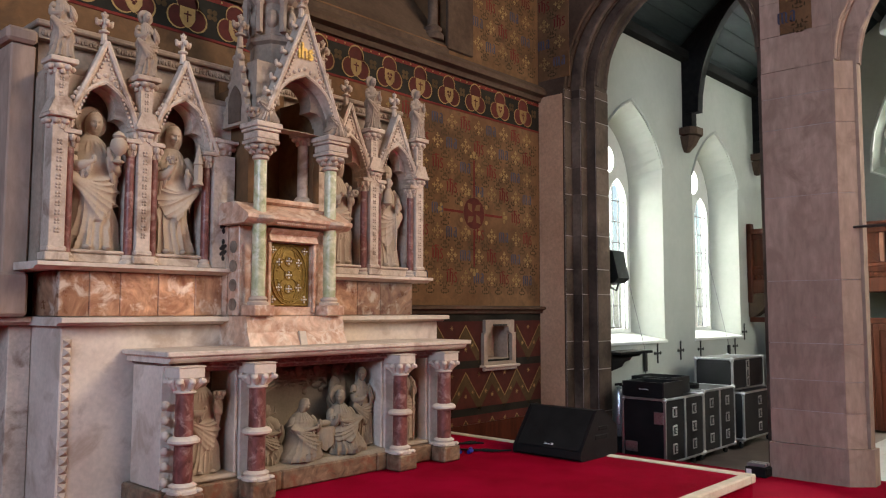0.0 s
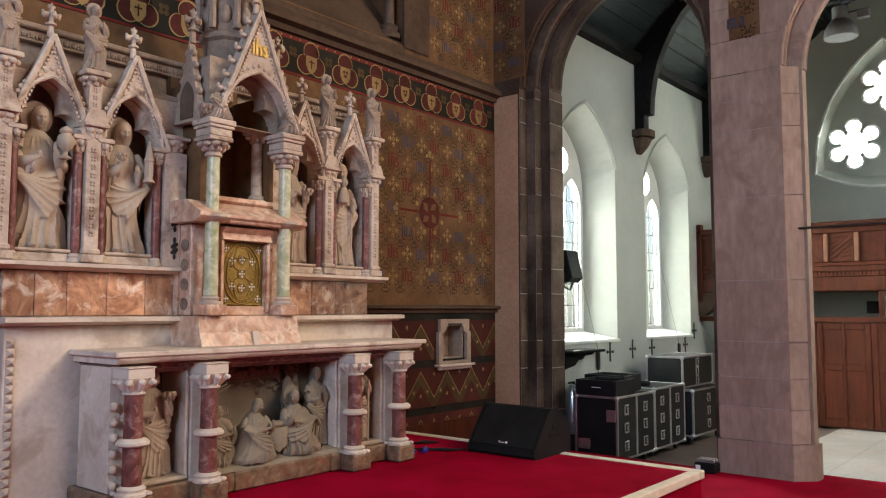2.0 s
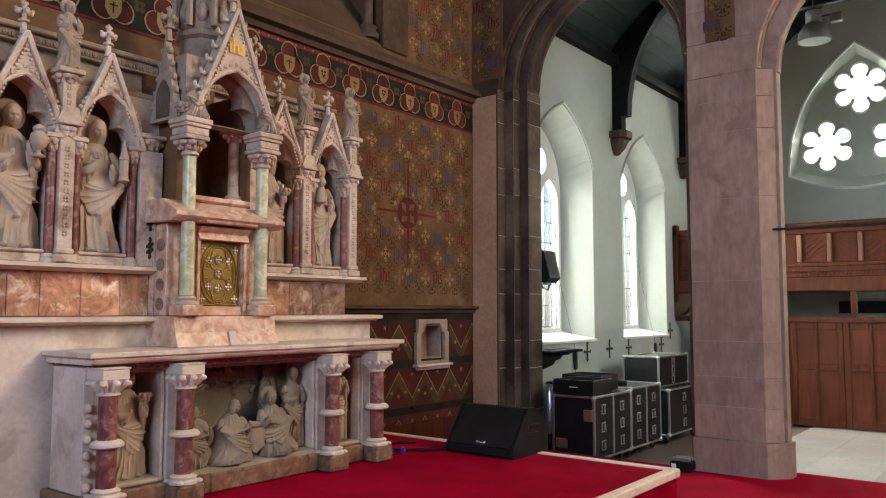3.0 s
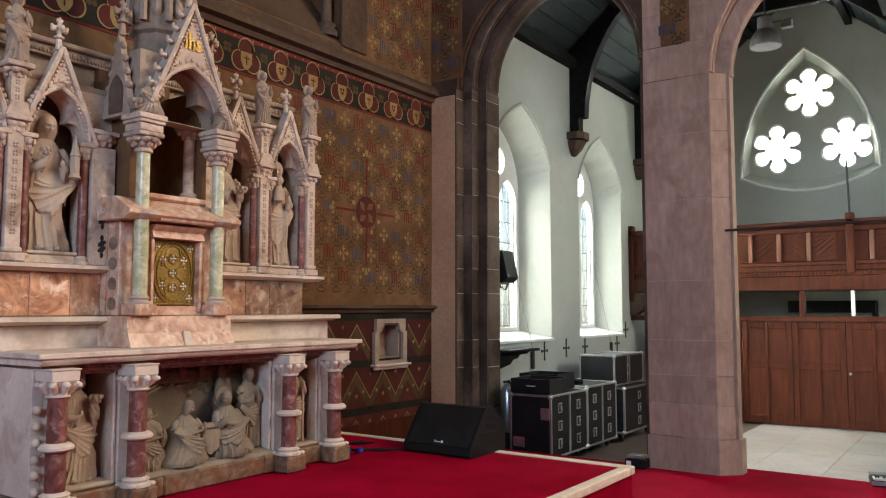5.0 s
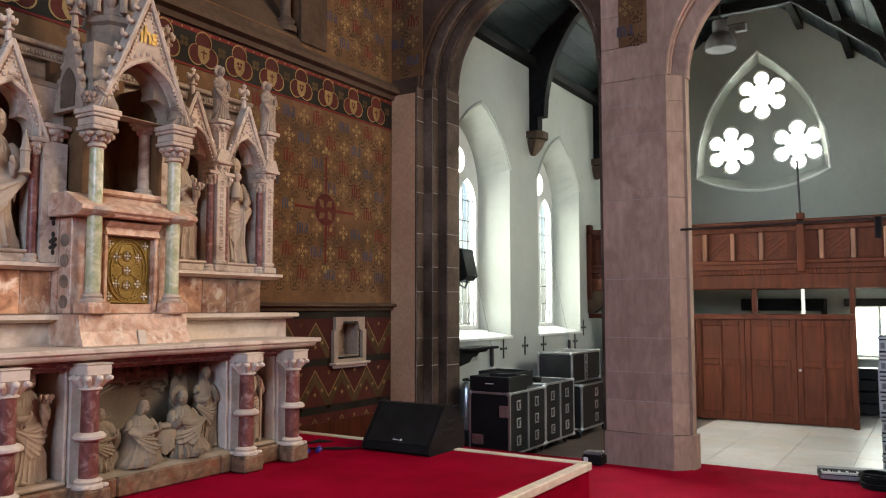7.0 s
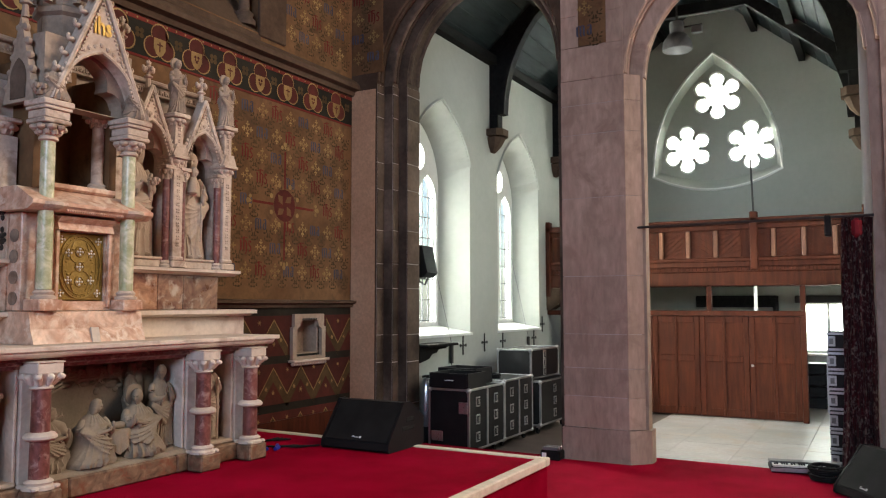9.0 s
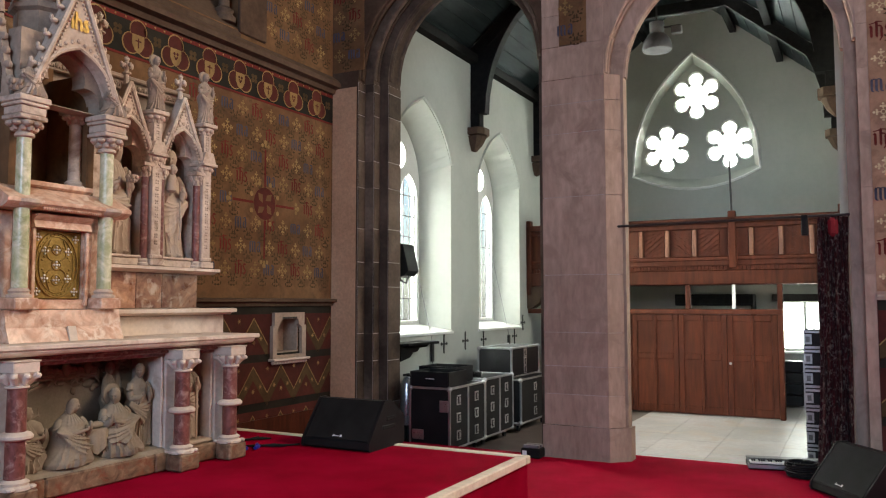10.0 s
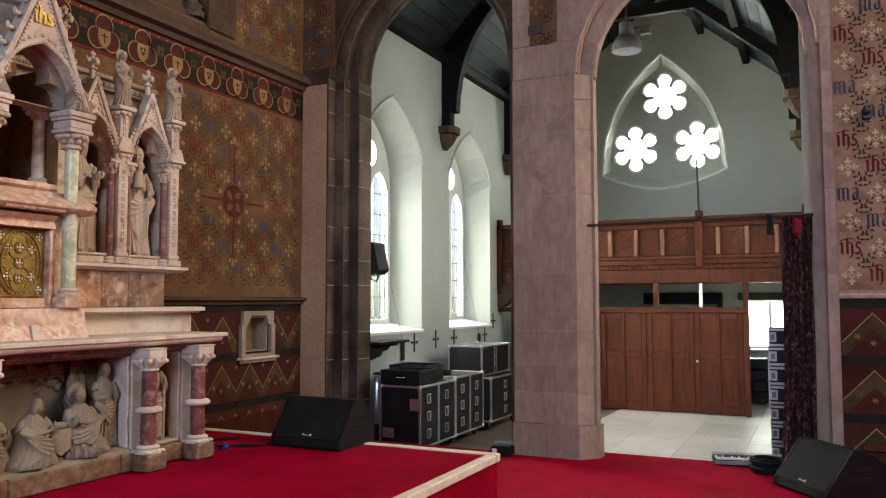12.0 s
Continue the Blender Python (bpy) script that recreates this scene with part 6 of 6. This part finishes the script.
# small crosses and cord weights on the window wall
def wall_cross(x, z):
    c = thing("wall_cross", "small dark iron cross fixed to the white wall", "cross", (x, WW, z), "wall crosses")
    bm = box(B(), x - 0.012, x + 0.012, WW - 0.014, WW - 0.002, z - 0.12, z + 0.12)
    box(bm, x - 0.085, x + 0.085, WW - 0.0145, WW - 0.0025, z - 0.012, z + 0.012)
    for dx, dz in ((0, 0.12), (0, -0.12), (0.085, 0), (-0.085, 0), (0, 0)):
        ball(bm, x + dx, WW - 0.010, z + dz, 0.026, 0.008, 0.026, 8, 5)
    part("plate", bm, IRON, c)


for x, z in ((10.43, 0.655), (11.15, 0.67), (11.83, 0.665), (13.15, 0.67), (13.55, 0.90)):
    wall_cross(x, z)
for x, top in ((10.03, 1.5), (12.84, 1.5)):
    cw = thing("cord_weight", "dark window cord weight hanging on the wall", "cord weight", (x, WW, 0.5), "cord weights")
    part("weight", box(B(), x - 0.03, x + 0.03, WW - 0.05, WW - 0.012, 0.42, 0.70, 0.008), IRON, cw)
    part("cord", tube(B(), [(x, WW - 0.03, 0.0), (x, WW - 0.03, 0.42)], 0.005, 5), IRON, cw)
    part("cord", tube(B(), [(x, WW - 0.03, 0.70), (x - 0.35, WW + 0.25, 2.6)], 0.004, 5), GREY_PLASTIC, cw)

# wall shelf, hanging speaker and extinguisher by the arch
sh = thing("wall_shelf", "dark wooden bracket shelf on the white wall", "shelf", (9.2, WW, 0.7))
part("board", box(B(), 8.86, 9.70, WW - 0.32, WW - 0.004, 0.70, 0.735, 0.006), ROOF_WOOD, sh)
part("bracket", extr(B(), [(8.86, 0.70), (9.64, 0.70), (9.56, 0.66), (9.36, 0.655), (9.30, 0.61), (9.18, 0.60), (9.10, 0.54), (8.86, 0.50)], "y", WW - 0.20, WW - 0.16), ROOF_WOOD, sh)
ws = thing("wall_speaker", "black loudspeaker on a bracket at the arch", "loudspeaker", (9.1, 5.35, 1.8))
part("cabinet", extr(B(), [(5.44, 2.06), (5.32, 2.04), (5.235, 1.68), (5.30, 1.62), (5.44, 1.60)], "x", 9.02, 9.30), BLACK, ws)
part("bracket", tube(B(), [(8.84, 5.40, 1.9), (9.10, 5.40, 1.56), (9.14, 5.34, 1.52), (9.14, 5.30, 1.62)], 0.016, 6), IRON, ws)
ex = thing("fire_extinguisher", "steel fire extinguisher standing in the aisle", "fire extinguisher", (9.02, 5.25, AISLE))
part("cylinder", lathe(B(), [(0.075, AISLE + 0.30), (0.085, AISLE + 0.32), (0.085, AISLE + 0.82), (0.05, AISLE + 0.90), (0.03, AISLE + 0.92)], 9.02, 5.25, 16), STEEL, ex, "polished steel cylinder", True)
part("base", lathe(B(), [(0.10, AISLE), (0.10, AISLE + 0.30)], 9.02, 5.25, 14), RUBBER, ex, "black stand")
part("handle", box(B(), 8.92, 9.08, 5.24, 5.26, AISLE + 0.93, AISLE + 0.96, 0.006), RUBBER, ex)
part("hose", tube(B(), [(9.02, 5.25, AISLE + 0.94), (9.13, 5.2, AISLE + 0.88), (9.13, 5.2, AISLE + 0.55)], 0.014, 6), RUBBER, ex)

# flight cases
def flight_case(x0, x1, y0, y1, z0, z1, bays, label, group="flight cases", wheels=True):
    c = thing("flight_case", label, "flight case", ((x0 + x1) / 2, (y0 + y1) / 2, AISLE), group)
    part("body", box(B(), x0 + 0.008, x1 - 0.008, y0 + 0.008, y1 - 0.008, z0 + 0.008, z1 - 0.008), BLACK_PLY, c, "black laminate body")
    e = 0.028
    for x in (x0, x1 - e):
        for y in (y0, y1 - e):
            part("edge_trim", box(B(), x, x + e, y, y + e, z0, z1, 0.004), ALU, c)
    for z in (z0, z1 - e):
        for y in (y0 + 0.001, y1 - e - 0.001):
            part("edge_trim", box(B(), x0 + e, x1 - e, y, y + e, z + 0.001, z + e - 0.001, 0.004), ALU, c)
        for x in (x0 + 0.001, x1 - e - 0.001):
            part("edge_trim", box(B(), x, x + e, y0 + e, y1 - e, z + 0.001, z + e - 0.001, 0.004), ALU, c)
    for x in (x0 + 0.02, x1 - 0.02):
        for y in (y0 + 0.02, y1 - 0.02):
            for z in (z0 + 0.02, z1 - 0.02):
                part("corner", ball(B(), x, y, z, 0.034, 0.034, 0.034, 8, 6), STEEL, c, "zinc ball corner", True)
    step = (x1 - x0) / bays
    for k in range(bays):
        if k:
            part("edge_trim", box(B(), x0 + k * step - 0.02, x0 + k * step + 0.02, y0 - 0.002, y0 + 0.02, z0 + e, z1 - e, 0.003), ALU, c)
        for f in (0.22, 0.50, 0.78):
            cx, cz = x0 + (k + 0.46) * step, z0 + (z1 - z0) * f
            h = part("latch", box(B(), cx - 0.055, cx + 0.055, y0 - 0.006, y0 + 0.004, cz - 0.06, cz + 0.06, 0.004), STEEL, c, "recessed steel latch plate")
            part("latch_well", box(B(), cx - 0.036, cx + 0.036, y0 - 0.009, y0 - 0.0065, cz - 0.042, cz + 0.042), BLACK_PLY, h)
            part("handle", box(B(), cx - 0.012, cx + 0.012, y0 - 0.02, y0 - 0.0095, cz - 0.03, cz + 0.034, 0.003), STEEL, h)
    if wheels:
        for x in (x0 + 0.12, x1 - 0.12):
            for y in (y0 + 0.10, y1 - 0.10):
                w = B()
                bmesh.ops.create_cone(w, cap_ends=True, segments=14, radius1=0.045, radius2=0.045, depth=0.03, matrix=Matrix.Translation((x, y, AISLE + 0.045)) @ Matrix.Rotation(radians(90), 4, "X"))
                cast = part("castor", w, RUBBER, c, "black castor wheel")
                part("fork", box(B(), x - 0.02, x + 0.02, y - 0.02, y + 0.02, AISLE + 0.06, z0 - 0.001), STEEL, cast)
    return c


CY = 4.38
ca = flight_case(8.55, 9.575, CY, 4.95, AISLE + 0.10, 0.235, 2, "large black flight case with aluminium edges and latches")
bm = box(B(), 8.538, 8.549, CY + 0.02, CY + 0.14, -0.06, 0.08, 0.004)
part("butterfly_latch", bm, STEEL, ca, "steel butterfly latch")
part("side_latch", box(B(), 8.540, 8.549, 4.74, 4.90, -0.40, -0.28, 0.004), STEEL, ca)
flight_case(9.60, 10.56, CY + 0.01, 4.97, AISLE + 0.10, 0.26, 2, "black flight case with aluminium edges and a flat lid")
cd = flight_case(10.78, 12.0, CY - 0.02, 5.05, AISLE + 0.12, 0.15, 1, "low black flight case with its tray lid")
flight_case(10.82, 11.95, 4.52, 5.08, 0.155, 0.60, 1, "upright black case lid standing on another case", "flight cases", False)
for x0, x1, y0, y1 in ((8.56, 9.06, 4.40, 4.94), (9.02, 9.55, 4.55, 5.10)):
    tr = thing("open_tray", "open black wooden tray on a flight case", "tray", ((x0 + x1) / 2, (y0 + y1) / 2, 0.237), "open trays")
    z0, z1 = (0.237, 0.42) if x0 < 9 else (0.237, 0.44)
    t = 0.018
    if x0 > 9:
        x0 = 9.065
    for q in ((x0, x1, y0, y0 + t), (x0, x1, y1 - t, y1), (x0, x0 + t, y0 + t, y1 - t), (x1 - t, x1, y0 + t, y1 - t)):
        part("side", box(B(), *q, z0, z1, 0.003), BLACK_PLY, tr)
    part("bottom", box(B(), x0 + t, x1 - t, y0 + t, y1 - t, z0, z0 + 0.012), BLACK_PLY, tr)
    if x0 < 9:
        part("label", box(B(), x0 - 0.003, x0 - 0.0005, y0 + 0.2, y0 + 0.32, 0.33, 0.338), WHITE_PRINT, tr, "thin white label")
kit = thing("cable_bundle", "black cables and clips lying on a flight case", "cables", (9.75, 4.6, 0.262))
for k in range(4):
    pts = [(9.72 + 0.10 * math.cos(a) * (1 + 0.2 * k) * 0.7, 4.62 + 0.10 * math.sin(a), 0.278 + 0.014 * k) for a in [j * math.pi / 7 for j in range(14)]]
    part("loop", tube(B(), pts, 0.010, 6, True), RUBBER, kit)

# ---- loudspeakers and cables ----
def wedge(label, m, w, d, h, group="stage monitors"):
    """A wedge-shaped floor loudspeaker: x across, y from its front to its back, on the ground."""
    s = new("stage_monitor")
    s.matrix_basis = m
    tagged(s, label, "loudspeaker", group)
    prof = [(0, 0.02), (0.01, 0.075), (d * 0.46, h), (d * 0.60, h), (d, h * 0.62), (d, 0.02), (d - 0.02, 0), (0.02, 0)]
    bm = extr(B(), prof, "x", 0.022, w - 0.022)
    q = part("cabinet", bm, BLACK, None)
    items = [q]
    for x0, x1 in ((0, 0.02), (w - 0.02, w)):
        out = [(p + (0.012 if p > d / 2 else -0.012), z * 1.015) for p, z in prof]
        items.append(part("side_panel", extr(B(), out, "x", x0, x1), BLACK_PLY, None))
    n = Vector((0, -(h - 0.075), d * 0.46 - 0.01)).normalized()
    def front(u, v, off):
        base = Vector((u, 0.01, 0.075)).lerp(Vector((u, d * 0.46, h)), v)
        return base + n * off
    g = B()
    a = [front(u, v, 0.003) for u, v in ((0.03, 0.02), (w - 0.03, 0.02), (w - 0.03, 0.98), (0.03, 0.98))]
    b = [front(u, v, 0.010) for u, v in ((0.03, 0.02), (w - 0.03, 0.02), (w - 0.03, 0.98), (0.03, 0.98))]
    lo, hi = [g.verts.new(p) for p in a], [g.verts.new(p) for p in b]
    g.faces.new(lo), g.faces.new(hi)
    for i in range(4):
        g.faces.new((lo[i], lo[(i + 1) % 4], hi[(i + 1) % 4], hi[i]))
    items.append(tagged(part("grille", g, RUBBER, None), "black perforated grille"))
    bars = B()
    for u0, u1, v0, v1 in ((0.44, 0.47, 0.115, 0.125), (0.44, 0.535, 0.085, 0.10), (0.545, 0.575, 0.075, 0.125)):
        vs = [bars.verts.new(front(w * u, v, 0.0115)) for u, v in ((u0, v0), (u1, v0), (u1, v1), (u0, v1))]
        bars.faces.new(vs)
    items.append(tagged(part("badge", bars, WHITE_PRINT, None), "small white printed badge"))
    for z, k in ((h * 0.40, 0), (h * 0.58, 1)):
        hd = box(B(), w - 0.004, w + 0.004, d * 0.38 + 0.06 * k, d * 0.72, z, z + 0.035, 0.003)
        items.append(tagged(part("handle_slot", hd, RUBBER, None), "recessed grip"))
    for o in items:
        o.parent = s
    return s


# the first stands on the stage and faces the altar's approach; the second on the chancel carpet
wedge("black wedge-shaped stage monitor on the red carpet", pose(5.71, 4.40, -0.002, 0, 0, -90), 0.71, 0.57, 0.40)
wedge("dark grey wedge-shaped stage monitor by the arch", pose(7.88, 0.43, LOW + 0.002, 0, 0, 216), 0.72, 0.60, 0.41)

def cable(name, label, pts, r, mat=RUBBER):
    out = []
    for a, b in zip(pts, pts[1:]):
        for k in range(5):
            f = k / 5
            out.append(Vector(a).lerp(Vector(b), f) + Vector((0.02 * math.sin(9 * f + a[0] * 7), 0.02 * math.sin(7 * f + a[1] * 5), 0)))
    out.append(Vector(pts[-1]))
    return built(name, tube(B(), out, r, 6), mat, label, "cable", "cables on the stage", True)


for k in range(4):
    cable("cable", "black loudspeaker cable lying on the red carpet", [(5.62 + 0.03 * k, 4.50 - 0.02 * k, 0.010), (5.45 + 0.02 * k, 4.72, 0.010), (5.42 - 0.05 * k, 4.92 + 0.03 * k, 0.010), (5.62 - 0.04 * k, 5.06, 0.010), (5.85, 4.86 + 0.05 * k, 0.010)], 0.008)
for x, y, r in ((5.40, 4.64, 20), (5.33, 4.72, 65), (5.47, 4.70, 40)):
    pl = thing("cable_plug", "bright blue cable plug on the red carpet", "cable plug", (x, y, 0.018), "cable plugs", r)
    q = lathe(B(), [(0.016, -0.05), (0.018, -0.03), (0.018, 0.03), (0.012, 0.05)], 0, 0, 10)
    bmesh.ops.transform(q, matrix=Matrix.Rotation(radians(90), 4, "Y"), verts=q.verts)
    o = part("shell", q, BLUE_PLASTIC, None, "", True)
    o.parent = pl
pb = thing("power_box", "black power distribution box by the pillar foot", "power box", (8.13, 3.13, LOW))
part("case", box(B(), 8.05, 8.21, 3.05, 3.27, LOW, LOW + 0.10, 0.012), BLACK, pb)
for k in range(4):
    part("socket", box(B(), 8.06 + 0.037 * k, 8.085 + 0.037 * k, 3.07, 3.25, LOW + 0.102, LOW + 0.135, 0.006), STEEL if k % 2 else GREY_PLASTIC, pb)
part("label", box(B(), 8.046, 8.049, 3.20, 3.25, LOW + 0.03, LOW + 0.075), WHITE_PRINT, pb)

# keyboard
kb = thing("electric_keyboard", "black electric keyboard lying on the red carpet edge", "keyboard", (8.85, 0.65, LOW))
kb.matrix_basis = pose(8.53, 1.02, LOW, 0, 0, -78)
L = 0.98
for nm, bm, mt, lb in (("case", box(B(), 0, L, 0, 0.30, 0.0, 0.055, 0.008), BLACK, "black case"), ("panel", box(B(), 0, L, 0.16, 0.30, 0.057, 0.085, 0.006), GREY_PLASTIC, "control panel"), ("front_strip", box(B(), 0.0, L, -0.012, -0.001, 0.012, 0.05, 0.003), ALU, "pale front strip")):
    part(nm, bm, mt, None, lb).parent = kb
for k in range(42):
    o = part("white_key", box(B(), 0.02 + k * 0.0225, 0.0415 + k * 0.0225, 0.005, 0.15, 0.057, 0.072), KEY_WHITE, None)
    o.parent = kb
    if k % 7 not in (2, 6):
        o = part("black_key", box(B(), 0.036 + k * 0.0225, 0.048 + k * 0.0225, 0.06, 0.15, 0.0725, 0.085), BLACK, None)
        o.parent = kb
cc = thing("cable_coil", "coiled black cable beside the stage monitor", "cable coil", (8.42, 0.55, LOW))
for k in range(7):
    r = 0.13 + 0.012 * (k % 3)
    part("turn", tube(B(), [(8.40 + r * math.cos(a) + 0.01 * math.sin(3 * a + k), 0.52 + r * math.sin(a), LOW + 0.012 + 0.02 * k) for a in [j * math.pi / 10 for j in range(20)]], 0.011, 6, True), RUBBER, cc)

# curtain on an iron rod
rod = thing("curtain_rod", "thin black iron curtain rod across the arch", "curtain rod", (8.5, 1.1, 2.08))
part("bar", tube(B(), [(8.31, 2.33, 2.07), (8.31, 0.04, 2.085)], 0.013, 8), IRON, rod)
part("bracket", box(B(), 8.27, 8.35, 2.325, 2.338, 2.02, 2.12), IRON, rod)
part("clamp", box(B(), 8.27, 8.35, 0.40, 0.46, 1.90, 2.10, 0.01), RUBBER, rod, "black clamp")
cur = thing("curtain", "dark figured curtain gathered at the arch side", "curtain", (8.5, 0.2, LOW))
bm = B()
rows, cols, lines = 26, 64, []
for j in range(rows + 1):
    f = j / rows
    z = 2.07 + (LOW + 0.01 - 2.07) * f
    wid = 0.27 - 0.03 * math.sin(f * 3) + 0.06 * f
    cx = 0.185 + 0.03 * f
    lines.append([])
    for k in range(cols + 1):
        u = k / cols
        fold = 0.045 * math.sin(u * 40 + 1.5 * math.sin(3 * f)) + 0.018 * math.sin(u * 23 + 4 * f)
        lines[-1].append(bm.verts.new((8.31 + fold * 0.8, cx - wid / 2 + wid * u + 0.008 * math.sin(9 * f + 12 * u), z)))
for a, b in zip(lines, lines[1:]):
    for k in range(cols):
        bm.faces.new((a[k], a[k + 1], b[k + 1], b[k]))
bmesh.ops.solidify(bm, geom=bm.faces[:], thickness=0.004)
part("cloth", bm, CLOTH, cur, "", True)
part("tie", box(B(), 8.255, 8.37, 0.14, 0.23, 1.88, 2.06, 0.03), CLOTH_RED, cur, "crimson cloth fold")

# stacked cases behind the curtain
for j in range(7):
    z0 = AISLE + 0.10 + j * 0.212
    c = thing("equipment_case", "grey and black equipment case in a tall stack", "equipment case", (9.75, 0.5, z0), "stacked equipment cases")
    part("body", box(B(), 9.58, 10.0, 0.335, 0.54, z0, z0 + 0.205, 0.006), BLACK_PLY, c)
    part("edge_trim", box(B(), 9.57, 9.579, 0.33, 0.545, z0 + 0.004, z0 + 0.03), ALU, c)
    part("edge_trim", box(B(), 9.57, 9.579, 0.33, 0.545, z0 + 0.175, z0 + 0.20), ALU, c)
    h = part("latch", box(B(), 9.565, 9.579, 0.46, 0.54, z0 + 0.05, z0 + 0.16, 0.004), ALU, c, "pale latch plate")
    part("latch_well", box(B(), 9.561, 9.5645, 0.48, 0.52, z0 + 0.075, z0 + 0.135), GREY_PLASTIC, h)
dl = thing("dolly", "small black wheeled dolly under stacked cases", "dolly", (9.75, 0.45, AISLE))
part("board", box(B(), 9.56, 10.0, 0.33, 0.55, AISLE + 0.075, AISLE + 0.097), BLACK_PLY, dl)
for x in (9.62, 9.94):
    for y in (0.37, 0.51):
        part("wheel", lathe(B(), [(0.03, AISLE), (0.036, AISLE + 0.02), (0.036, AISLE + 0.05), (0.03, AISLE + 0.073)], x, y, 12), RUBBER, dl)
bx = thing("floor_box", "brown wooden box against the painted wall", "box", (8.1, -0.45, LOW))
part("body", box(B(), 7.95, 8.20, -0.75, -0.32, LOW, LOW + 0.34, 0.01), OAK, bx)
part("lid", box(B(), 7.93, 8.205, -0.77, -0.30, LOW + 0.342, LOW + 0.37, 0.008), OAK, bx)
hk = thing("wall_hook", "small dark iron bracket on the painted wall", "wall bracket", (8.2, -0.42, 3.0))
part("plate", box(B(), XS - 0.06, XS - 0.012, -0.47, -0.39, 2.93, 3.03, 0.01), IRON, hk)
part("knob", ball(B(), XS - 0.09, -0.43, 3.0, 0.035, 0.035, 0.035), IRON, hk)

# ---- stone courses, flags ----
def course_blocks(parent, y0, y1, zs, mat, x0, x1, cham=0.0):
    for a, b in zip(zs, zs[1:]):
        n = 1
        cut = [y0, y1] if n == 1 else [y0, y0 + (y1 - y0) * (0.42 if int(a * 10) % 2 else 0.60), y1]
        for u, v in zip(cut, cut[1:]):
            part("stone", box(B(), x0, x1, u + 0.001, v - 0.001, a + 0.001, b - 0.001, 0.0025), mat, parent)


def steps(z0, z1, hs):
    zs, z, k = [z0], z0, 0
    while z < z1 - 0.12:
        z = min(z + hs[k % len(hs)], z1)
        zs.append(z)
        k += 1
    return zs


def pillar_blocks(y0, y1, cham0, cham1, zs, mat):
    """Ashlar courses whose edges are cut off where cham0 or cham1 is given; each stands a little proud of pale mortar."""
    for a, b in zip(zs, zs[1:]):
        pts = [(XS - 0.006, y0 + cham0), (XS + 0.12, y0), (XS + 0.12, y1), (XS - 0.006, y1 - cham1)]
        if not cham0:
            pts = [(XS - 0.006, y0), (XS - 0.0005, y0), (XS - 0.0005, y1 - cham1), (XS - 0.006, y1 - cham1)]
        part("stone", extr(B(), pts, "z", a + 0.003, b - 0.003), mat, wall_east)


pillar_blocks(2.20, 3.05, 0.14, 0.0, steps(-0.05, 3.72, (0.33, 0.30, 0.36, 0.62, 0.85, 0.7)), STONE_PINK)
pillar_blocks(-0.153, -0.062, 0.0, 0.0, steps(LOW, 5.0, (0.42, 0.38, 0.52, 0.60)), STONE_PINK)
part("stone", box(B(), XS - 0.006, XS - 0.0005, 2.345, 3.045, 3.723, 4.087), STONE_PINK, wall_east)
for u, v in ((2.345, 2.526), (2.844, 3.045)):
    for a, b in ((4.093, 4.45), (4.45, 4.9), (4.9, 5.3)):
        part("stone", box(B(), XS - 0.006, XS - 0.0005, u, v, a, b - 0.003), STONE_PINK, wall_east)
part("mortar", extr(B(), [(XS - 0.003, 2.36), (XS + 0.117, 2.222), (XS + 0.117, 2.34), (XS - 0.0005, 2.40), (XS - 0.0005, 3.04), (XS - 0.003, 3.04)], "z", -0.05, 3.71), MORTAR, wall_east, "pale mortar joints")
part("foot", extr(B(), [(XS - 0.018, 3.07), (XS - 0.018, 2.33), (XS + 0.15, 2.15), (XS + 0.32, 2.15), (XS + 0.32, 3.07)], "z", LOW, -0.055), STONE_PINK, wall_east, "plain pillar foot")
Z_SPRING = 4.05
for x0, x1, y in ((XS + 0.004, XS + 0.156, 5.51), (XS + 0.166, XS + 0.298, 5.38), (XS + 0.306, XT - 0.004, 5.25)):
    part("mortar", box(B(), x0, x1, y - 0.004, y - 0.001, LOW, Z_SPRING), MORTAR, wall_east, "pale mortar joints")
z = LOW
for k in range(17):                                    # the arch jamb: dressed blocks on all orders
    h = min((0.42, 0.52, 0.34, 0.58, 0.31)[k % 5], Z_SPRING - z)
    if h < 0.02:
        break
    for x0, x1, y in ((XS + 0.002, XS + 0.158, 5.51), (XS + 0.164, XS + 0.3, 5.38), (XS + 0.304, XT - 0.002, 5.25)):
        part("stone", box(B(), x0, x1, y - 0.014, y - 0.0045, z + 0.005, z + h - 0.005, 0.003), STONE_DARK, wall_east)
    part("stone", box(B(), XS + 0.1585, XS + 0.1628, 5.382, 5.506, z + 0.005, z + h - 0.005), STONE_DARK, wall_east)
    z += h
# pale flags stop at y 3.22, where the floor painted as shaded begins
for i in range(7):
    for j in range(4):
        x0, y0 = 8.76 + i * 1.25 + (0.45 if j % 2 else 0), W2 + 0.004 + j * 0.78
        x1, y1 = min(x0 + 1.246, GAB - 0.01), min(y0 + 0.776, 3.22)
        if x1 - x0 > 0.1 and y1 - y0 > 0.05:
            part("flag", box(B(), x0, x1, y0, y1, AISLE - 0.019, AISLE + 0.001 * ((i * 7 + j * 3) % 3), 0.0015), FLAGS, bpy.data.objects["floor_aisle"])
